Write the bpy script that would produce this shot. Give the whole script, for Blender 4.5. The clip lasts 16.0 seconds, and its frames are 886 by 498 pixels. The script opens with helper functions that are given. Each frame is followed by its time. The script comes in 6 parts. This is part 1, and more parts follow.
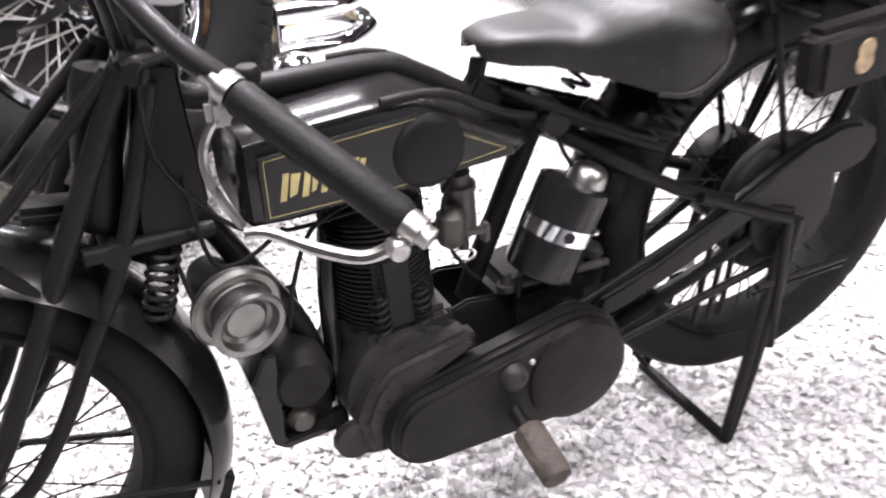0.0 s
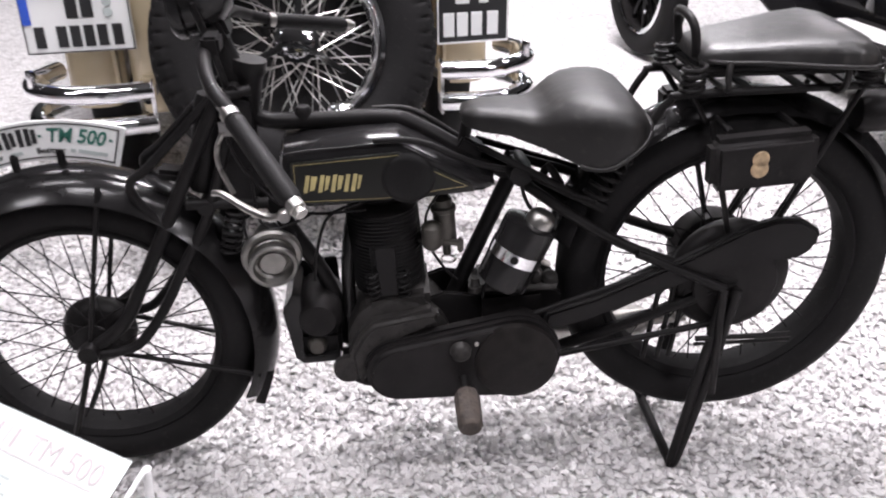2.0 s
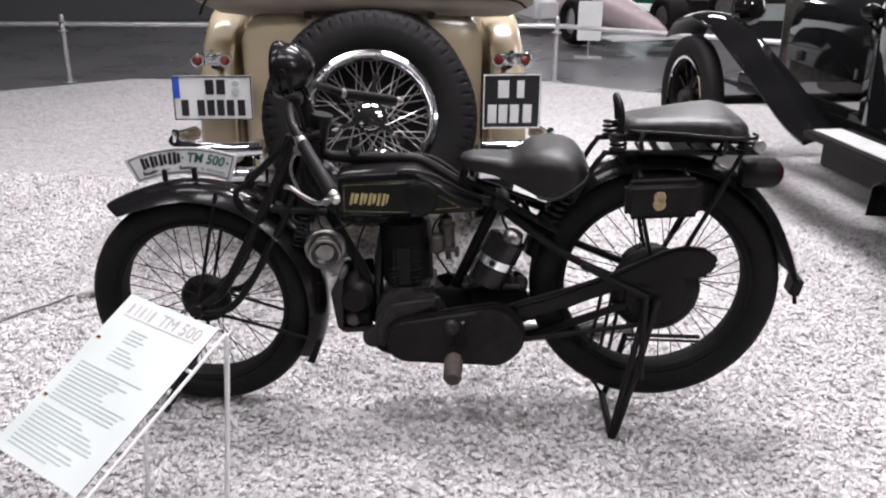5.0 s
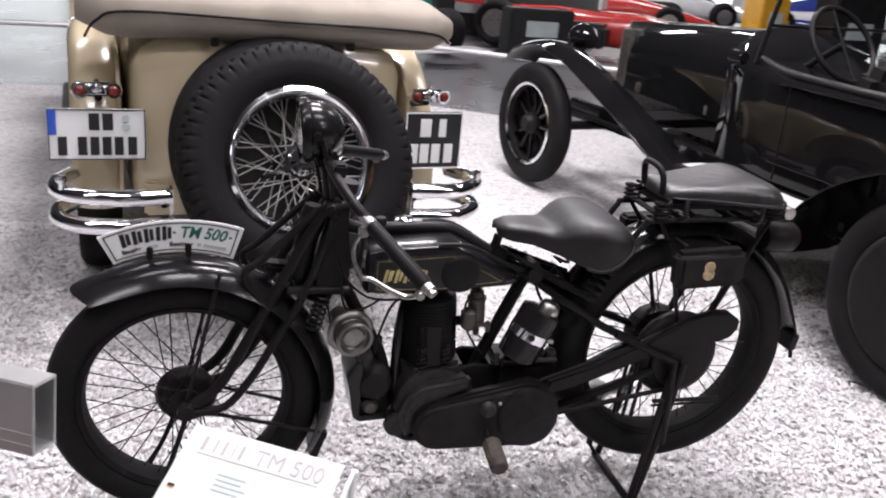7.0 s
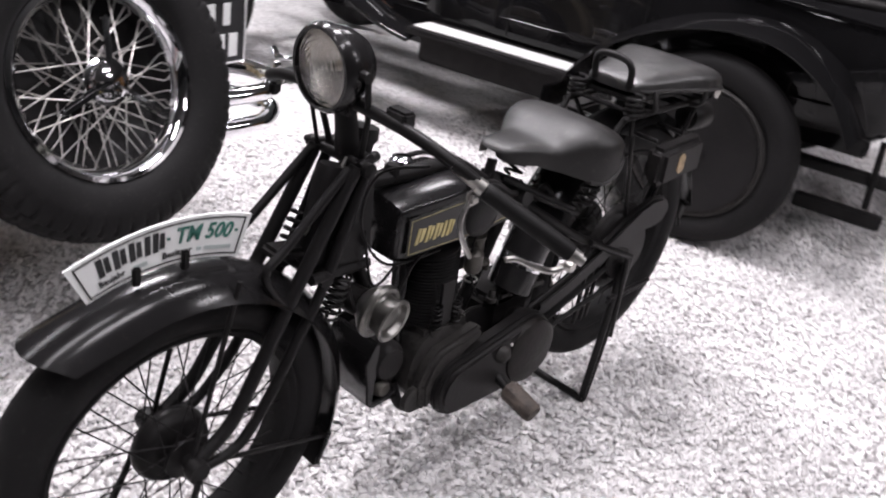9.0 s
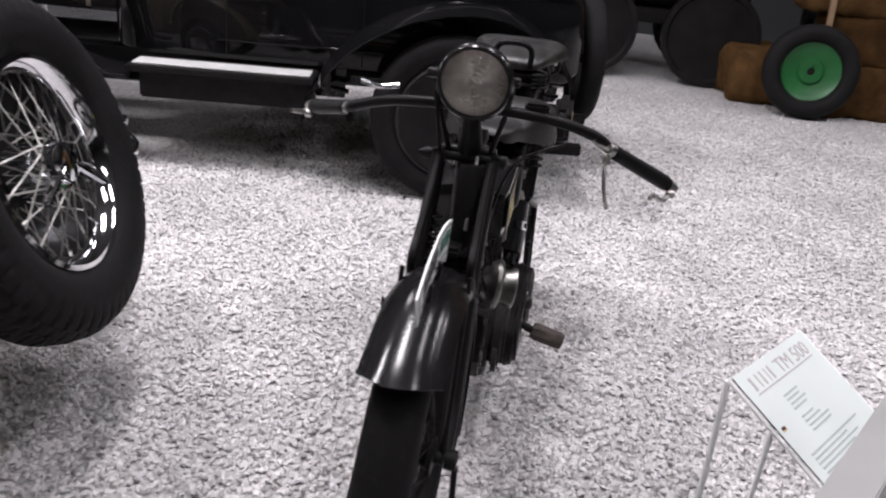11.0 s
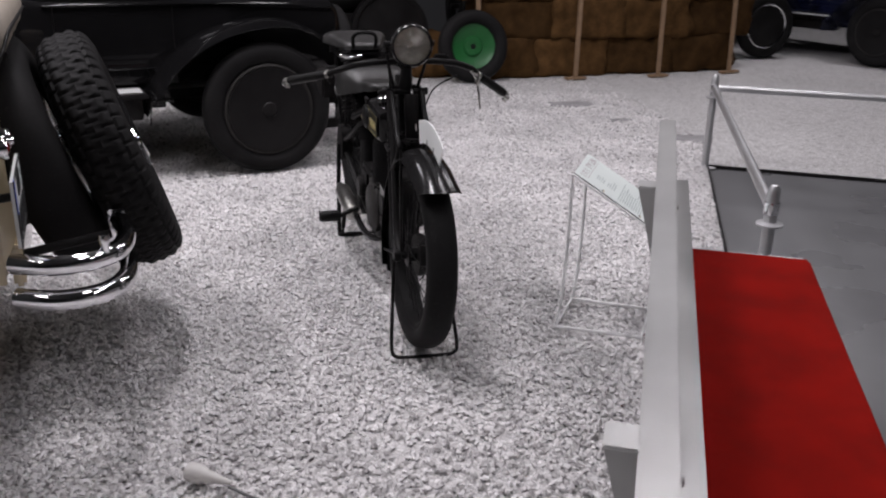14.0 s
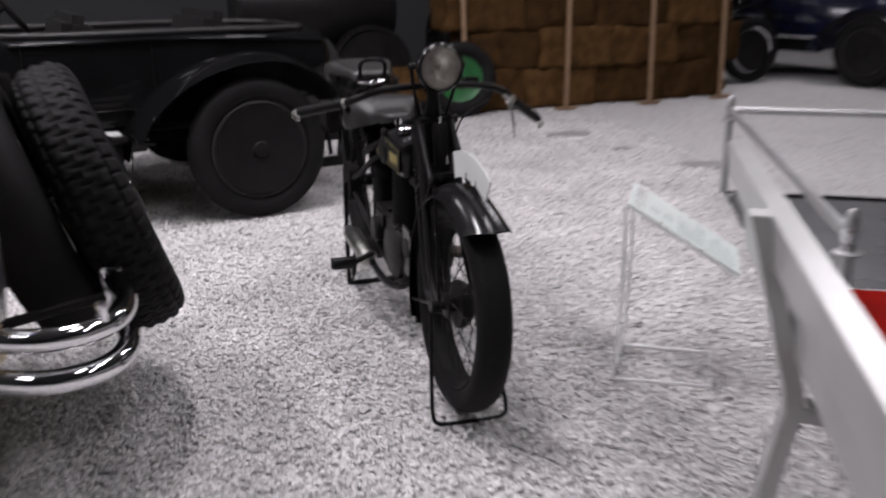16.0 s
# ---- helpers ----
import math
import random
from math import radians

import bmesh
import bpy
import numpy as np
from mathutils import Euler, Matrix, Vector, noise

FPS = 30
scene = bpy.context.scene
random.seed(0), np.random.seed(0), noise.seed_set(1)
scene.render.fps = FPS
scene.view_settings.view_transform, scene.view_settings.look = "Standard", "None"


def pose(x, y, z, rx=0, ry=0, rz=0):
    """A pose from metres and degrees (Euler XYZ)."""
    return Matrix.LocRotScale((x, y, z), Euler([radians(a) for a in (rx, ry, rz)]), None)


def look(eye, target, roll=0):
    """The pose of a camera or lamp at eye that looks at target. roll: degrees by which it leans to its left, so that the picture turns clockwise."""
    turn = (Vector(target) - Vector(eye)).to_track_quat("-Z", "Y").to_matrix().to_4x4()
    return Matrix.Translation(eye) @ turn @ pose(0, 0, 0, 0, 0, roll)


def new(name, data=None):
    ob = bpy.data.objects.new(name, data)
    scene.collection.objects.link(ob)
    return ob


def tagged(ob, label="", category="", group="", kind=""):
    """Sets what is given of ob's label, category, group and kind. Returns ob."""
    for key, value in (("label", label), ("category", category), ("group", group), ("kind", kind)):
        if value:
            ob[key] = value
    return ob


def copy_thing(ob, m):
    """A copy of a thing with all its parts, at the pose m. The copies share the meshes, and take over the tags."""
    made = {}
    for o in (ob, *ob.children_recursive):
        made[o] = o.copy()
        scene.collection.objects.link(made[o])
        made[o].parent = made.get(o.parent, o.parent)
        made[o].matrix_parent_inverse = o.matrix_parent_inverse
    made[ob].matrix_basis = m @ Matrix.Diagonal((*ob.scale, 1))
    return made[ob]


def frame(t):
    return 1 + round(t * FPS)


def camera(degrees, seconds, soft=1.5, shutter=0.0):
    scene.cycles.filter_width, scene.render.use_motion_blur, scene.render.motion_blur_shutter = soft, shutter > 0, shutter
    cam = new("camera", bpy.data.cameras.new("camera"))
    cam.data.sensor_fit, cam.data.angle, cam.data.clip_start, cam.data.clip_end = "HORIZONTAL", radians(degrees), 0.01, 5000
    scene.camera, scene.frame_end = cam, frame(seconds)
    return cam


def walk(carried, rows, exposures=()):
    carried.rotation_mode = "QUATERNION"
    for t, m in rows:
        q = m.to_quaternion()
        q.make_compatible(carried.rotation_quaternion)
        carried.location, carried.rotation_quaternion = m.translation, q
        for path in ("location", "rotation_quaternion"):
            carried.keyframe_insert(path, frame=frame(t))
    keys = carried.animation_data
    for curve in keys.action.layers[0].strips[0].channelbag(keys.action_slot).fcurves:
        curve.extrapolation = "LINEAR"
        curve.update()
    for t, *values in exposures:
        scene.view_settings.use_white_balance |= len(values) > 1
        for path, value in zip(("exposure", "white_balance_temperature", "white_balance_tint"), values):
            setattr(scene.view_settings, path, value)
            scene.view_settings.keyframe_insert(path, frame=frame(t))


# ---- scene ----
cam = camera(53.0, 16.0, 2.05, 0.4)
PATH = [
    (0, (-0.219, -0.984, 1.164), (0.29, 0.655, 0.136), -1.9),
    (0.5, (-0.176, -1.263, 1.305), (0.289, 0.416, 0.323), -1.0),
    (1, (-0.022, -1.348, 1.332), (0.288, 0.364, 0.346), 1.6),
    (1.5, (0.12, -1.364, 1.325), (0.17, 0.368, 0.326), 0.8),
    (2, (0.235, -1.527, 1.346), (0.111, 0.242, 0.421), -0.7),
    (2.5, (0.33, -1.714, 1.371), (0.079, 0.075, 0.513), 0.3),
    (3, (0.472, -1.876, 1.388), (0.114, -0.073, 0.6), -1.3),
    (3.2, (0.541, -1.933, 1.384), (0.143, -0.128, 0.619), -1.4),
    (5.3, (0.57, -2.268, 1.434), (0.235, -0.411, 0.771), 1.5),
    (5.5, (0.517, -2.262, 1.45), (0.256, -0.384, 0.813), 2.8),
    (6, (0.279, -2.177, 1.455), (0.147, -0.281, 0.832), 2.5),
    (6.5, (0.039, -2.09, 1.465), (0.066, -0.196, 0.825), 5.3),
    (7, (-0.266, -2.025, 1.497), (-0.003, -0.162, 0.819), 5.4),
    (7.5, (-0.485, -1.894, 1.493), (-0.002, -0.075, 0.816), 7.9),
    (8, (-0.682, -1.665, 1.491), (0.014, 0.039, 0.706), 8.0),
    (8.5, (-0.894, -1.478, 1.45), (0.054, 0.077, 0.624), 9.9),
    (9, (-1.113, -1.237, 1.452), (0.081, 0.099, 0.563), 9.1),
    (9.5, (-1.264, -0.996, 1.39), (0.13, 0.101, 0.466), 2.7),
    (9.7, (-1.328, -0.913, 1.374), (0.157, 0.059, 0.453), 2.8),
    (11.8, (-2.571, -0.29, 1.395), (-0.703, -0.036, 0.727), 5.7),
    (12, (-2.716, -0.28, 1.397), (-0.837, -0.095, 0.736), 5.6),
    (12.5, (-2.947, -0.22, 1.4), (-1.072, -0.028, 0.731), 5.4),
    (13, (-3.129, -0.038, 1.393), (-1.255, 0.004, 0.694), 4.3),
    (13.5, (-3.26, 0.115, 1.409), (-1.39, 0.005, 0.709), 4.3),
    (14, (-3.508, 0.299, 1.433), (-1.645, 0.055, 0.748), 1.3),
    (14.5, (-3.6, 0.462, 1.438), (-1.753, 0.088, 0.769), 2.2),
    (15, (-3.653, 0.585, 1.428), (-1.841, 0.087, 0.744), -0.1),
    (15.5, (-3.627, 0.631, 1.429), (-1.778, 0.224, 0.785), -0.9),
    (15.7, (-3.537, 0.622, 1.41), (-1.675, 0.211, 0.806), -0.3),
    (15.9, (-3.346, 0.571, 1.37), (-1.47, 0.191, 0.791), 0.5),
    (16, (-3.099, 0.469, 1.328), (-1.219, 0.155, 0.724), -0.4),
]
EXPOSURES = [(0, 0.8), (1.0, 0.28), (2.0, 0.05), (3.0, 0.05), (5.5, -0.46), (7.0, -0.26), (8.5, -0.15), (9.7, -0.18), (11.8, -0.92), (13.0, -0.95), (14.0, -1.08), (15.5, -1.06), (16.0, -0.98)]
walk(cam, [(t, look(eye, target, roll)) for t, eye, target, roll in PATH], EXPOSURES)

# ---- world and light ----
world = bpy.data.worlds.new("world")
scene.world = world
world.use_nodes = True
world.node_tree.nodes["Background"].inputs[0].default_value = (0.9, 0.93, 1.0, 1)
world.node_tree.nodes["Background"].inputs[1].default_value = 0.05


def ceiling_lamp(x, y, z, sx, sy, watts, rz=0):
    d = bpy.data.lights.new("fluorescent_panel", "AREA")
    d.shape, d.size, d.size_y, d.energy = "RECTANGLE", sx, sy, watts
    d.color = (0.99, 0.945, 1.0)
    o = new("fluorescent_panel", d)
    o.matrix_world = pose(x, y, z, 0, 0, rz)
    return o


LAMPS = [(1.5, 10.5, 5.2, 260), (6.0, 13.5, 5.2, 240), (-2.5, 14.5, 5.2, 280), (7.0, -6.0, 5.2, 150), (-0.6, -2.0, 5.0, 85), (1.6, -1.2, 5.0, 80), (-1.9, -0.5, 5.0, 50), (-2.9, 3.6, 5.0, 60), (0.2, 3.4, 5.0, 300), (0.6, 1.0, 5.0, 270), (4.0, -3.6, 5.0, 120), (-3.4, -3.4, 5.0, 90), (3.6, 3.0, 5.0, 90)]
for lx, ly, lz, watts in LAMPS:
    ceiling_lamp(lx, ly, lz, 1.6, 0.5, watts, 15)


# ---- materials ----
def pbr(name, col, rough, metal=0.0, var=0.15, scale=6.0, fine=90.0, bump=0.05, coat=0.0, dirt=None, dirt_amount=0.0, spec=0.5):
    m = bpy.data.materials.new(name)
    m.use_nodes = True
    nt = m.node_tree
    b = nt.nodes["Principled BSDF"]
    tc = nt.nodes.new("ShaderNodeTexCoord")
    n1 = nt.nodes.new("ShaderNodeTexNoise")
    n1.inputs["Scale"].default_value, n1.inputs["Detail"].default_value = scale, 5
    n2 = nt.nodes.new("ShaderNodeTexNoise")
    n2.inputs["Scale"].default_value, n2.inputs["Detail"].default_value = fine, 3
    nt.links.new(tc.outputs["Object"], n1.inputs["Vector"])
    nt.links.new(tc.outputs["Object"], n2.inputs["Vector"])
    ramp = nt.nodes.new("ShaderNodeValToRGB")
    ramp.color_ramp.elements[0].position, ramp.color_ramp.elements[1].position = 0.3, 0.7
    ramp.color_ramp.elements[0].color = (*[c * (1 - var) for c in col], 1)
    ramp.color_ramp.elements[1].color = (*[min(1, c * (1 + var)) for c in col], 1)
    nt.links.new(n1.outputs["Fac"], ramp.inputs["Fac"])
    out = ramp.outputs["Color"]
    if dirt:
        r2 = nt.nodes.new("ShaderNodeValToRGB")
        r2.color_ramp.elements[0].position, r2.color_ramp.elements[1].position = 0.62 - dirt_amount * 0.3, 0.75
        nt.links.new(n2.outputs["Fac"], r2.inputs["Fac"])
        mx = nt.nodes.new("ShaderNodeMix")
        mx.data_type = "RGBA"
        mx.inputs["B"].default_value = (*dirt, 1)
        nt.links.new(r2.outputs["Color"], mx.inputs["Factor"])
        nt.links.new(out, mx.inputs["A"])
        out = mx.outputs["Result"]
    nt.links.new(out, b.inputs["Base Color"])
    mr = nt.nodes.new("ShaderNodeMapRange")
    mr.inputs["To Min"].default_value, mr.inputs["To Max"].default_value = max(0.02, rough * 0.75), min(1, rough * 1.3)
    nt.links.new(n1.outputs["Fac"], mr.inputs["Value"])
    nt.links.new(mr.outputs["Result"], b.inputs["Roughness"])
    b.inputs["Metallic"].default_value = metal
    b.inputs["Coat Weight"].default_value = coat
    b.inputs["Coat Roughness"].default_value = 0.08
    b.inputs["Specular IOR Level"].default_value = spec
    if bump:
        bp = nt.nodes.new("ShaderNodeBump")
        bp.inputs["Strength"].default_value, bp.inputs["Distance"].default_value = bump, 0.004
        nt.links.new(n2.outputs["Fac"], bp.inputs["Height"])
        nt.links.new(bp.outputs["Normal"], b.inputs["Normal"])
    return m


ENAMEL = pbr("black_enamel", (0.0105, 0.01, 0.0104), 0.19, var=0.3, coat=0.08, bump=0.02, dirt=(0.016, 0.0145, 0.014), dirt_amount=0.07, spec=0.24)
FRAME = pbr("frame_black", (0.0115, 0.0108, 0.011), 0.4, var=0.3, bump=0.05, dirt=(0.016, 0.0145, 0.014), dirt_amount=0.12, spec=0.13)
RUBBER = pbr("tyre_rubber", (0.0108, 0.0103, 0.0106), 0.65, var=0.3, bump=0.1, dirt=(0.018, 0.0172, 0.0168), dirt_amount=0.12, spec=0.12)
GRIP = pbr("grip_rubber", (0.0105, 0.0101, 0.0102), 0.45, var=0.25, bump=0.2, fine=260, spec=0.14)
LEATHER = pbr("black_leather", (0.013, 0.012, 0.012), 0.38, var=0.3, bump=0.25, fine=180, scale=14, dirt=(0.035, 0.032, 0.03), dirt_amount=0.1, spec=0.35)
SADDLE = pbr("worn_saddle_leather", (0.0095, 0.0088, 0.0086), 0.46, var=0.35, bump=0.16, fine=55, scale=9, dirt=(0.026, 0.023, 0.021), dirt_amount=0.12, spec=0.5)
PILLION = pbr("grey_worn_leather", (0.024, 0.0232, 0.023), 0.36, var=0.45, bump=0.5, fine=38, scale=16, dirt=(0.05, 0.046, 0.044), dirt_amount=0.25, spec=0.6)
CARB = pbr("carburettor_metal", (0.07, 0.065, 0.058), 0.45, 0.5, var=0.35, bump=0.2, scale=30)
TREAD = pbr("bright_tread_metal", (0.8, 0.8, 0.79), 0.36, 0.35, var=0.1, bump=0.1, scale=12)
REFLECTOR = pbr("lamp_reflector", (0.96, 0.9, 0.85), 0.12, 0.75, var=0.15, bump=0.9, fine=75, scale=40)
CHROME = pbr("chrome", (0.86, 0.86, 0.88), 0.07, 1.0, var=0.05, bump=0.0)
NICKEL = pbr("dull_nickel", (0.42, 0.41, 0.39), 0.34, 1.0, var=0.25, bump=0.06, scale=30, dirt=(0.16, 0.15, 0.14), dirt_amount=0.14)
CASTING = pbr("engine_casting", (0.032, 0.030, 0.029), 0.5, 0.2, var=0.3, bump=0.25, scale=20, dirt=(0.012, 0.011, 0.010), dirt_amount=0.3, spec=0.2)
COVER = pbr("painted_cover", (0.0132, 0.0122, 0.0123), 0.42, var=0.35, bump=0.1, scale=18, dirt=(0.02, 0.018, 0.0175), dirt_amount=0.15, spec=0.12)
BROWN_RUBBER = pbr("worn_footrest_rubber", (0.055, 0.043, 0.036), 0.8, var=0.4, bump=0.6, scale=30, dirt=(0.02, 0.016, 0.014), dirt_amount=0.2)
GOLD = pbr("gold_paint", (0.44, 0.37, 0.165), 0.5, var=0.25, bump=0.02, scale=60)
DARK_TRIM = pbr("dark_green_panel", (0.008, 0.008, 0.007), 0.3, var=0.2, coat=0.1, bump=0.01, spec=0.25)
WHITE_SIGN = pbr("white_sign", (0.78, 0.79, 0.78), 0.4, var=0.05, bump=0.02)
PRINT_BLACK = pbr("print_black", (0.011, 0.011, 0.012), 0.5, var=0.2, bump=0.0)
PRINT_GREEN = pbr("print_green", (0.03, 0.15, 0.115), 0.5, var=0.25, bump=0.0)
PRINT_GREY = pbr("print_grey", (0.43, 0.48, 0.47), 0.6, var=0.1, bump=0.0)
PLATE_BLUE = pbr("plate_blue", (0.03, 0.09, 0.5), 0.4, var=0.1, bump=0.0)
CREAM = pbr("cream_paint", (0.5, 0.42, 0.285), 0.22, var=0.06, coat=0.6, bump=0.0, scale=3)
CANVAS = pbr("beige_canvas", (0.3, 0.26, 0.215), 0.9, var=0.14, bump=0.5, fine=420, scale=5)
BLACK_CAR = pbr("black_coachwork", (0.0058, 0.0056, 0.006), 0.05, var=0.3, coat=0.05, bump=0.0, scale=3, spec=0.22)
ALU = pbr("brushed_aluminium", (0.52, 0.52, 0.515), 0.3, 0.55, var=0.14, bump=0.06, scale=3, fine=160)
TUBE = pbr("barrier_steel", (0.55, 0.55, 0.56), 0.4, 0.8, var=0.1, bump=0.03)
CARPET = pbr("red_carpet", (0.255, 0.0075, 0.005), 0.95, var=0.22, bump=0.8, fine=900, scale=7, spec=0.05, dirt=(0.2, 0.018, 0.012), dirt_amount=0.12)
CONCRETE = pbr("grey_walkway", (0.14, 0.14, 0.145), 0.28, var=0.18, bump=0.03, scale=1.3, fine=60)
HAY = pbr("straw", (0.085, 0.045, 0.0175), 0.95, var=0.38, bump=1.0, fine=150, scale=9, spec=0.05, dirt=(0.04, 0.021, 0.009), dirt_amount=0.6)
hay_tree = HAY.node_tree
hay_base = hay_tree.nodes["Principled BSDF"].inputs["Base Color"]
hay_mix, hay_info, hay_range = hay_tree.nodes.new("ShaderNodeHueSaturation"), hay_tree.nodes.new("ShaderNodeObjectInfo"), hay_tree.nodes.new("ShaderNodeMapRange")
hay_range.inputs["To Min"].default_value, hay_range.inputs["To Max"].default_value = 0.6, 1.35
hay_tree.links.new(hay_info.outputs["Random"], hay_range.inputs["Value"])
hay_tree.links.new(hay_range.outputs["Result"], hay_mix.inputs["Value"])
hay_tree.links.new(hay_base.links[0].from_socket, hay_mix.inputs["Color"])
hay_tree.links.new(hay_mix.outputs["Color"], hay_base)
WOOD = pbr("pine_wood", (0.27, 0.175, 0.105), 0.6, var=0.2, bump=0.2, scale=8)
GREEN = pbr("green_wheel_paint", (0.012, 0.11, 0.026), 0.4, var=0.2, bump=0.1)
RED_LENS = pbr("red_lens", (0.16, 0.015, 0.012), 0.1, var=0.1, coat=0.8, bump=0.0)
DARK_WALL = pbr("dark_wall", (0.03, 0.031, 0.033), 0.8, var=0.2, bump=0.05, scale=0.7)
GREY_WALL = pbr("grey_wall", (0.095, 0.097, 0.1), 0.8, var=0.1, bump=0.05, scale=0.7)
CEIL = pbr("ceiling_paint", (0.12, 0.12, 0.12), 0.9, var=0.1, bump=0.05, scale=0.7)
CABLE = pbr("grey_cable", (0.14, 0.14, 0.14), 0.6, var=0.1, bump=0.0)
PLASTIC = pbr("pale_plastic", (0.62, 0.6, 0.58), 0.45, var=0.1, bump=0.05)
# White base colour puts in the bright edges of clear acrylic rods
BRIGHT_ROD = pbr("bright_edge_rod", (0.93, 0.93, 0.93), 0.25, var=0.06, bump=0.02)


def glassy(name, col, rough, trans=1.0, ior=1.45):
    m = bpy.data.materials.new(name)
    m.use_nodes = True
    b = m.node_tree.nodes["Principled BSDF"]
    b.inputs["Base Color"].default_value = (*col, 1)
    b.inputs["Roughness"].default_value, b.inputs["IOR"].default_value = rough, ior
    b.inputs["Transmission Weight"].default_value = trans
    return m


LENS = glassy("lamp_glass", (0.99, 0.98, 0.96), 0.05)
ACRYLIC = glassy("clear_acrylic", (0.93, 0.98, 0.96), 0.05)


def gravel_material(name):
    m = bpy.data.materials.new(name)
    m.use_nodes = True
    nt = m.node_tree
    b = nt.nodes["Principled BSDF"]
    tc = nt.nodes.new("ShaderNodeTexCoord")
    vo = nt.nodes.new("ShaderNodeTexVoronoi")
    vo.inputs["Scale"].default_value = 48
    nt.links.new(tc.outputs["Object"], vo.inputs["Vector"])
    big = nt.nodes.new("ShaderNodeTexNoise")
    big.inputs["Scale"].default_value = 0.9
    nt.links.new(tc.outputs["Object"], big.inputs["Vector"])
    sep = nt.nodes.new("ShaderNodeSeparateColor")
    nt.links.new(vo.outputs["Color"], sep.inputs["Color"])
    ramp = nt.nodes.new("ShaderNodeValToRGB")
    e = ramp.color_ramp.elements
    e[0].position, e[0].color = 0.0, (0.35, 0.34, 0.34, 1)
    e[1].position, e[1].color = 0.16, (0.55, 0.535, 0.535, 1)
    e2 = e.new(1.0)
    e2.color = (0.72, 0.705, 0.705, 1)
    nt.links.new(sep.outputs["Red"], ramp.inputs["Fac"])
    mx = nt.nodes.new("ShaderNodeMix")
    mx.data_type, mx.blend_type = "RGBA", "MULTIPLY"
    mr = nt.nodes.new("ShaderNodeMapRange")
    mr.inputs["To Min"].default_value, mr.inputs["To Max"].default_value = 0.78, 1.1
    nt.links.new(big.outputs["Fac"], mr.inputs["Value"])
    cb = nt.nodes.new("ShaderNodeCombineColor")
    for k in ("Red", "Green", "Blue"):
        nt.links.new(mr.outputs["Result"], cb.inputs[k])
    mx.inputs["Factor"].default_value = 1
    nt.links.new(ramp.outputs["Color"], mx.inputs["A"])
    nt.links.new(cb.outputs["Color"], mx.inputs["B"])
    nt.links.new(mx.outputs["Result"], b.inputs["Base Color"])
    b.inputs["Roughness"].default_value = 0.85
    ve = nt.nodes.new("ShaderNodeTexVoronoi")
    ve.feature = "DISTANCE_TO_EDGE"
    ve.inputs["Scale"].default_value = 48
    nt.links.new(tc.outputs["Object"], ve.inputs["Vector"])
    # Cell edges are darkened: the shade between stones is put into the colour
    gap_shade = nt.nodes.new("ShaderNodeMapRange")
    gap_shade.inputs["From Min"].default_value, gap_shade.inputs["From Max"].default_value = 0.02, 0.10
    gap_shade.inputs["To Min"].default_value, gap_shade.inputs["To Max"].default_value = 1.0, 0.0
    nt.links.new(ve.outputs["Distance"], gap_shade.inputs["Value"])
    mg = nt.nodes.new("ShaderNodeMix")
    mg.data_type = "RGBA"
    mg.inputs["B"].default_value = (0.36, 0.35, 0.345, 1)
    nt.links.new(gap_shade.outputs["Result"], mg.inputs["Factor"])
    nt.links.new(mx.outputs["Result"], mg.inputs["A"])
    nt.links.new(mg.outputs["Result"], b.inputs["Base Color"])
    bp = nt.nodes.new("ShaderNodeBump")
    bp.invert = True
    bp.inputs["Strength"].default_value, bp.inputs["Distance"].default_value = 0.9, 0.008
    nt.links.new(vo.outputs["Distance"], bp.inputs["Height"])
    nt.links.new(bp.outputs["Normal"], b.inputs["Normal"])
    return m


def stone_material(name):
    m = bpy.data.materials.new(name)
    m.use_nodes = True
    nt = m.node_tree
    b = nt.nodes["Principled BSDF"]
    g = nt.nodes.new("ShaderNodeNewGeometry")
    ramp = nt.nodes.new("ShaderNodeValToRGB")
    e = ramp.color_ramp.elements
    e[0].position, e[0].color = 0.0, (0.33, 0.315, 0.315, 1)
    e[1].position, e[1].color = 0.08, (0.58, 0.56, 0.56, 1)
    e2 = e.new(0.2)
    e2.color = (0.70, 0.68, 0.68, 1)
    e3 = e.new(1.0)
    e3.color = (0.84, 0.82, 0.82, 1)
    nt.links.new(g.outputs["Random Per Island"], ramp.inputs["Fac"])
    tc = nt.nodes.new("ShaderNodeTexCoord")
    big = nt.nodes.new("ShaderNodeTexNoise")
    big.inputs["Scale"].default_value, big.inputs["Detail"].default_value = 2.2, 4
    nt.links.new(tc.outputs["Object"], big.inputs["Vector"])
    mr = nt.nodes.new("ShaderNodeMapRange")
    mr.inputs["From Min"].default_value, mr.inputs["From Max"].default_value = 0.3, 0.7
    mr.inputs["To Min"].default_value, mr.inputs["To Max"].default_value = 0.8, 1.08
    nt.links.new(big.outputs["Fac"], mr.inputs["Value"])
    hs = nt.nodes.new("ShaderNodeHueSaturation")
    nt.links.new(mr.outputs["Result"], hs.inputs["Value"])
    nt.links.new(ramp.outputs["Color"], hs.inputs["Color"])
    nt.links.new(hs.outputs["Color"], b.inputs["Base Color"])
    b.inputs["Roughness"].default_value = 0.75
    return m


GRAVEL, STONE = gravel_material("white_gravel"), stone_material("gravel_stones")


# ---- mesh helpers ----
def V(*a):
    return Vector(a)


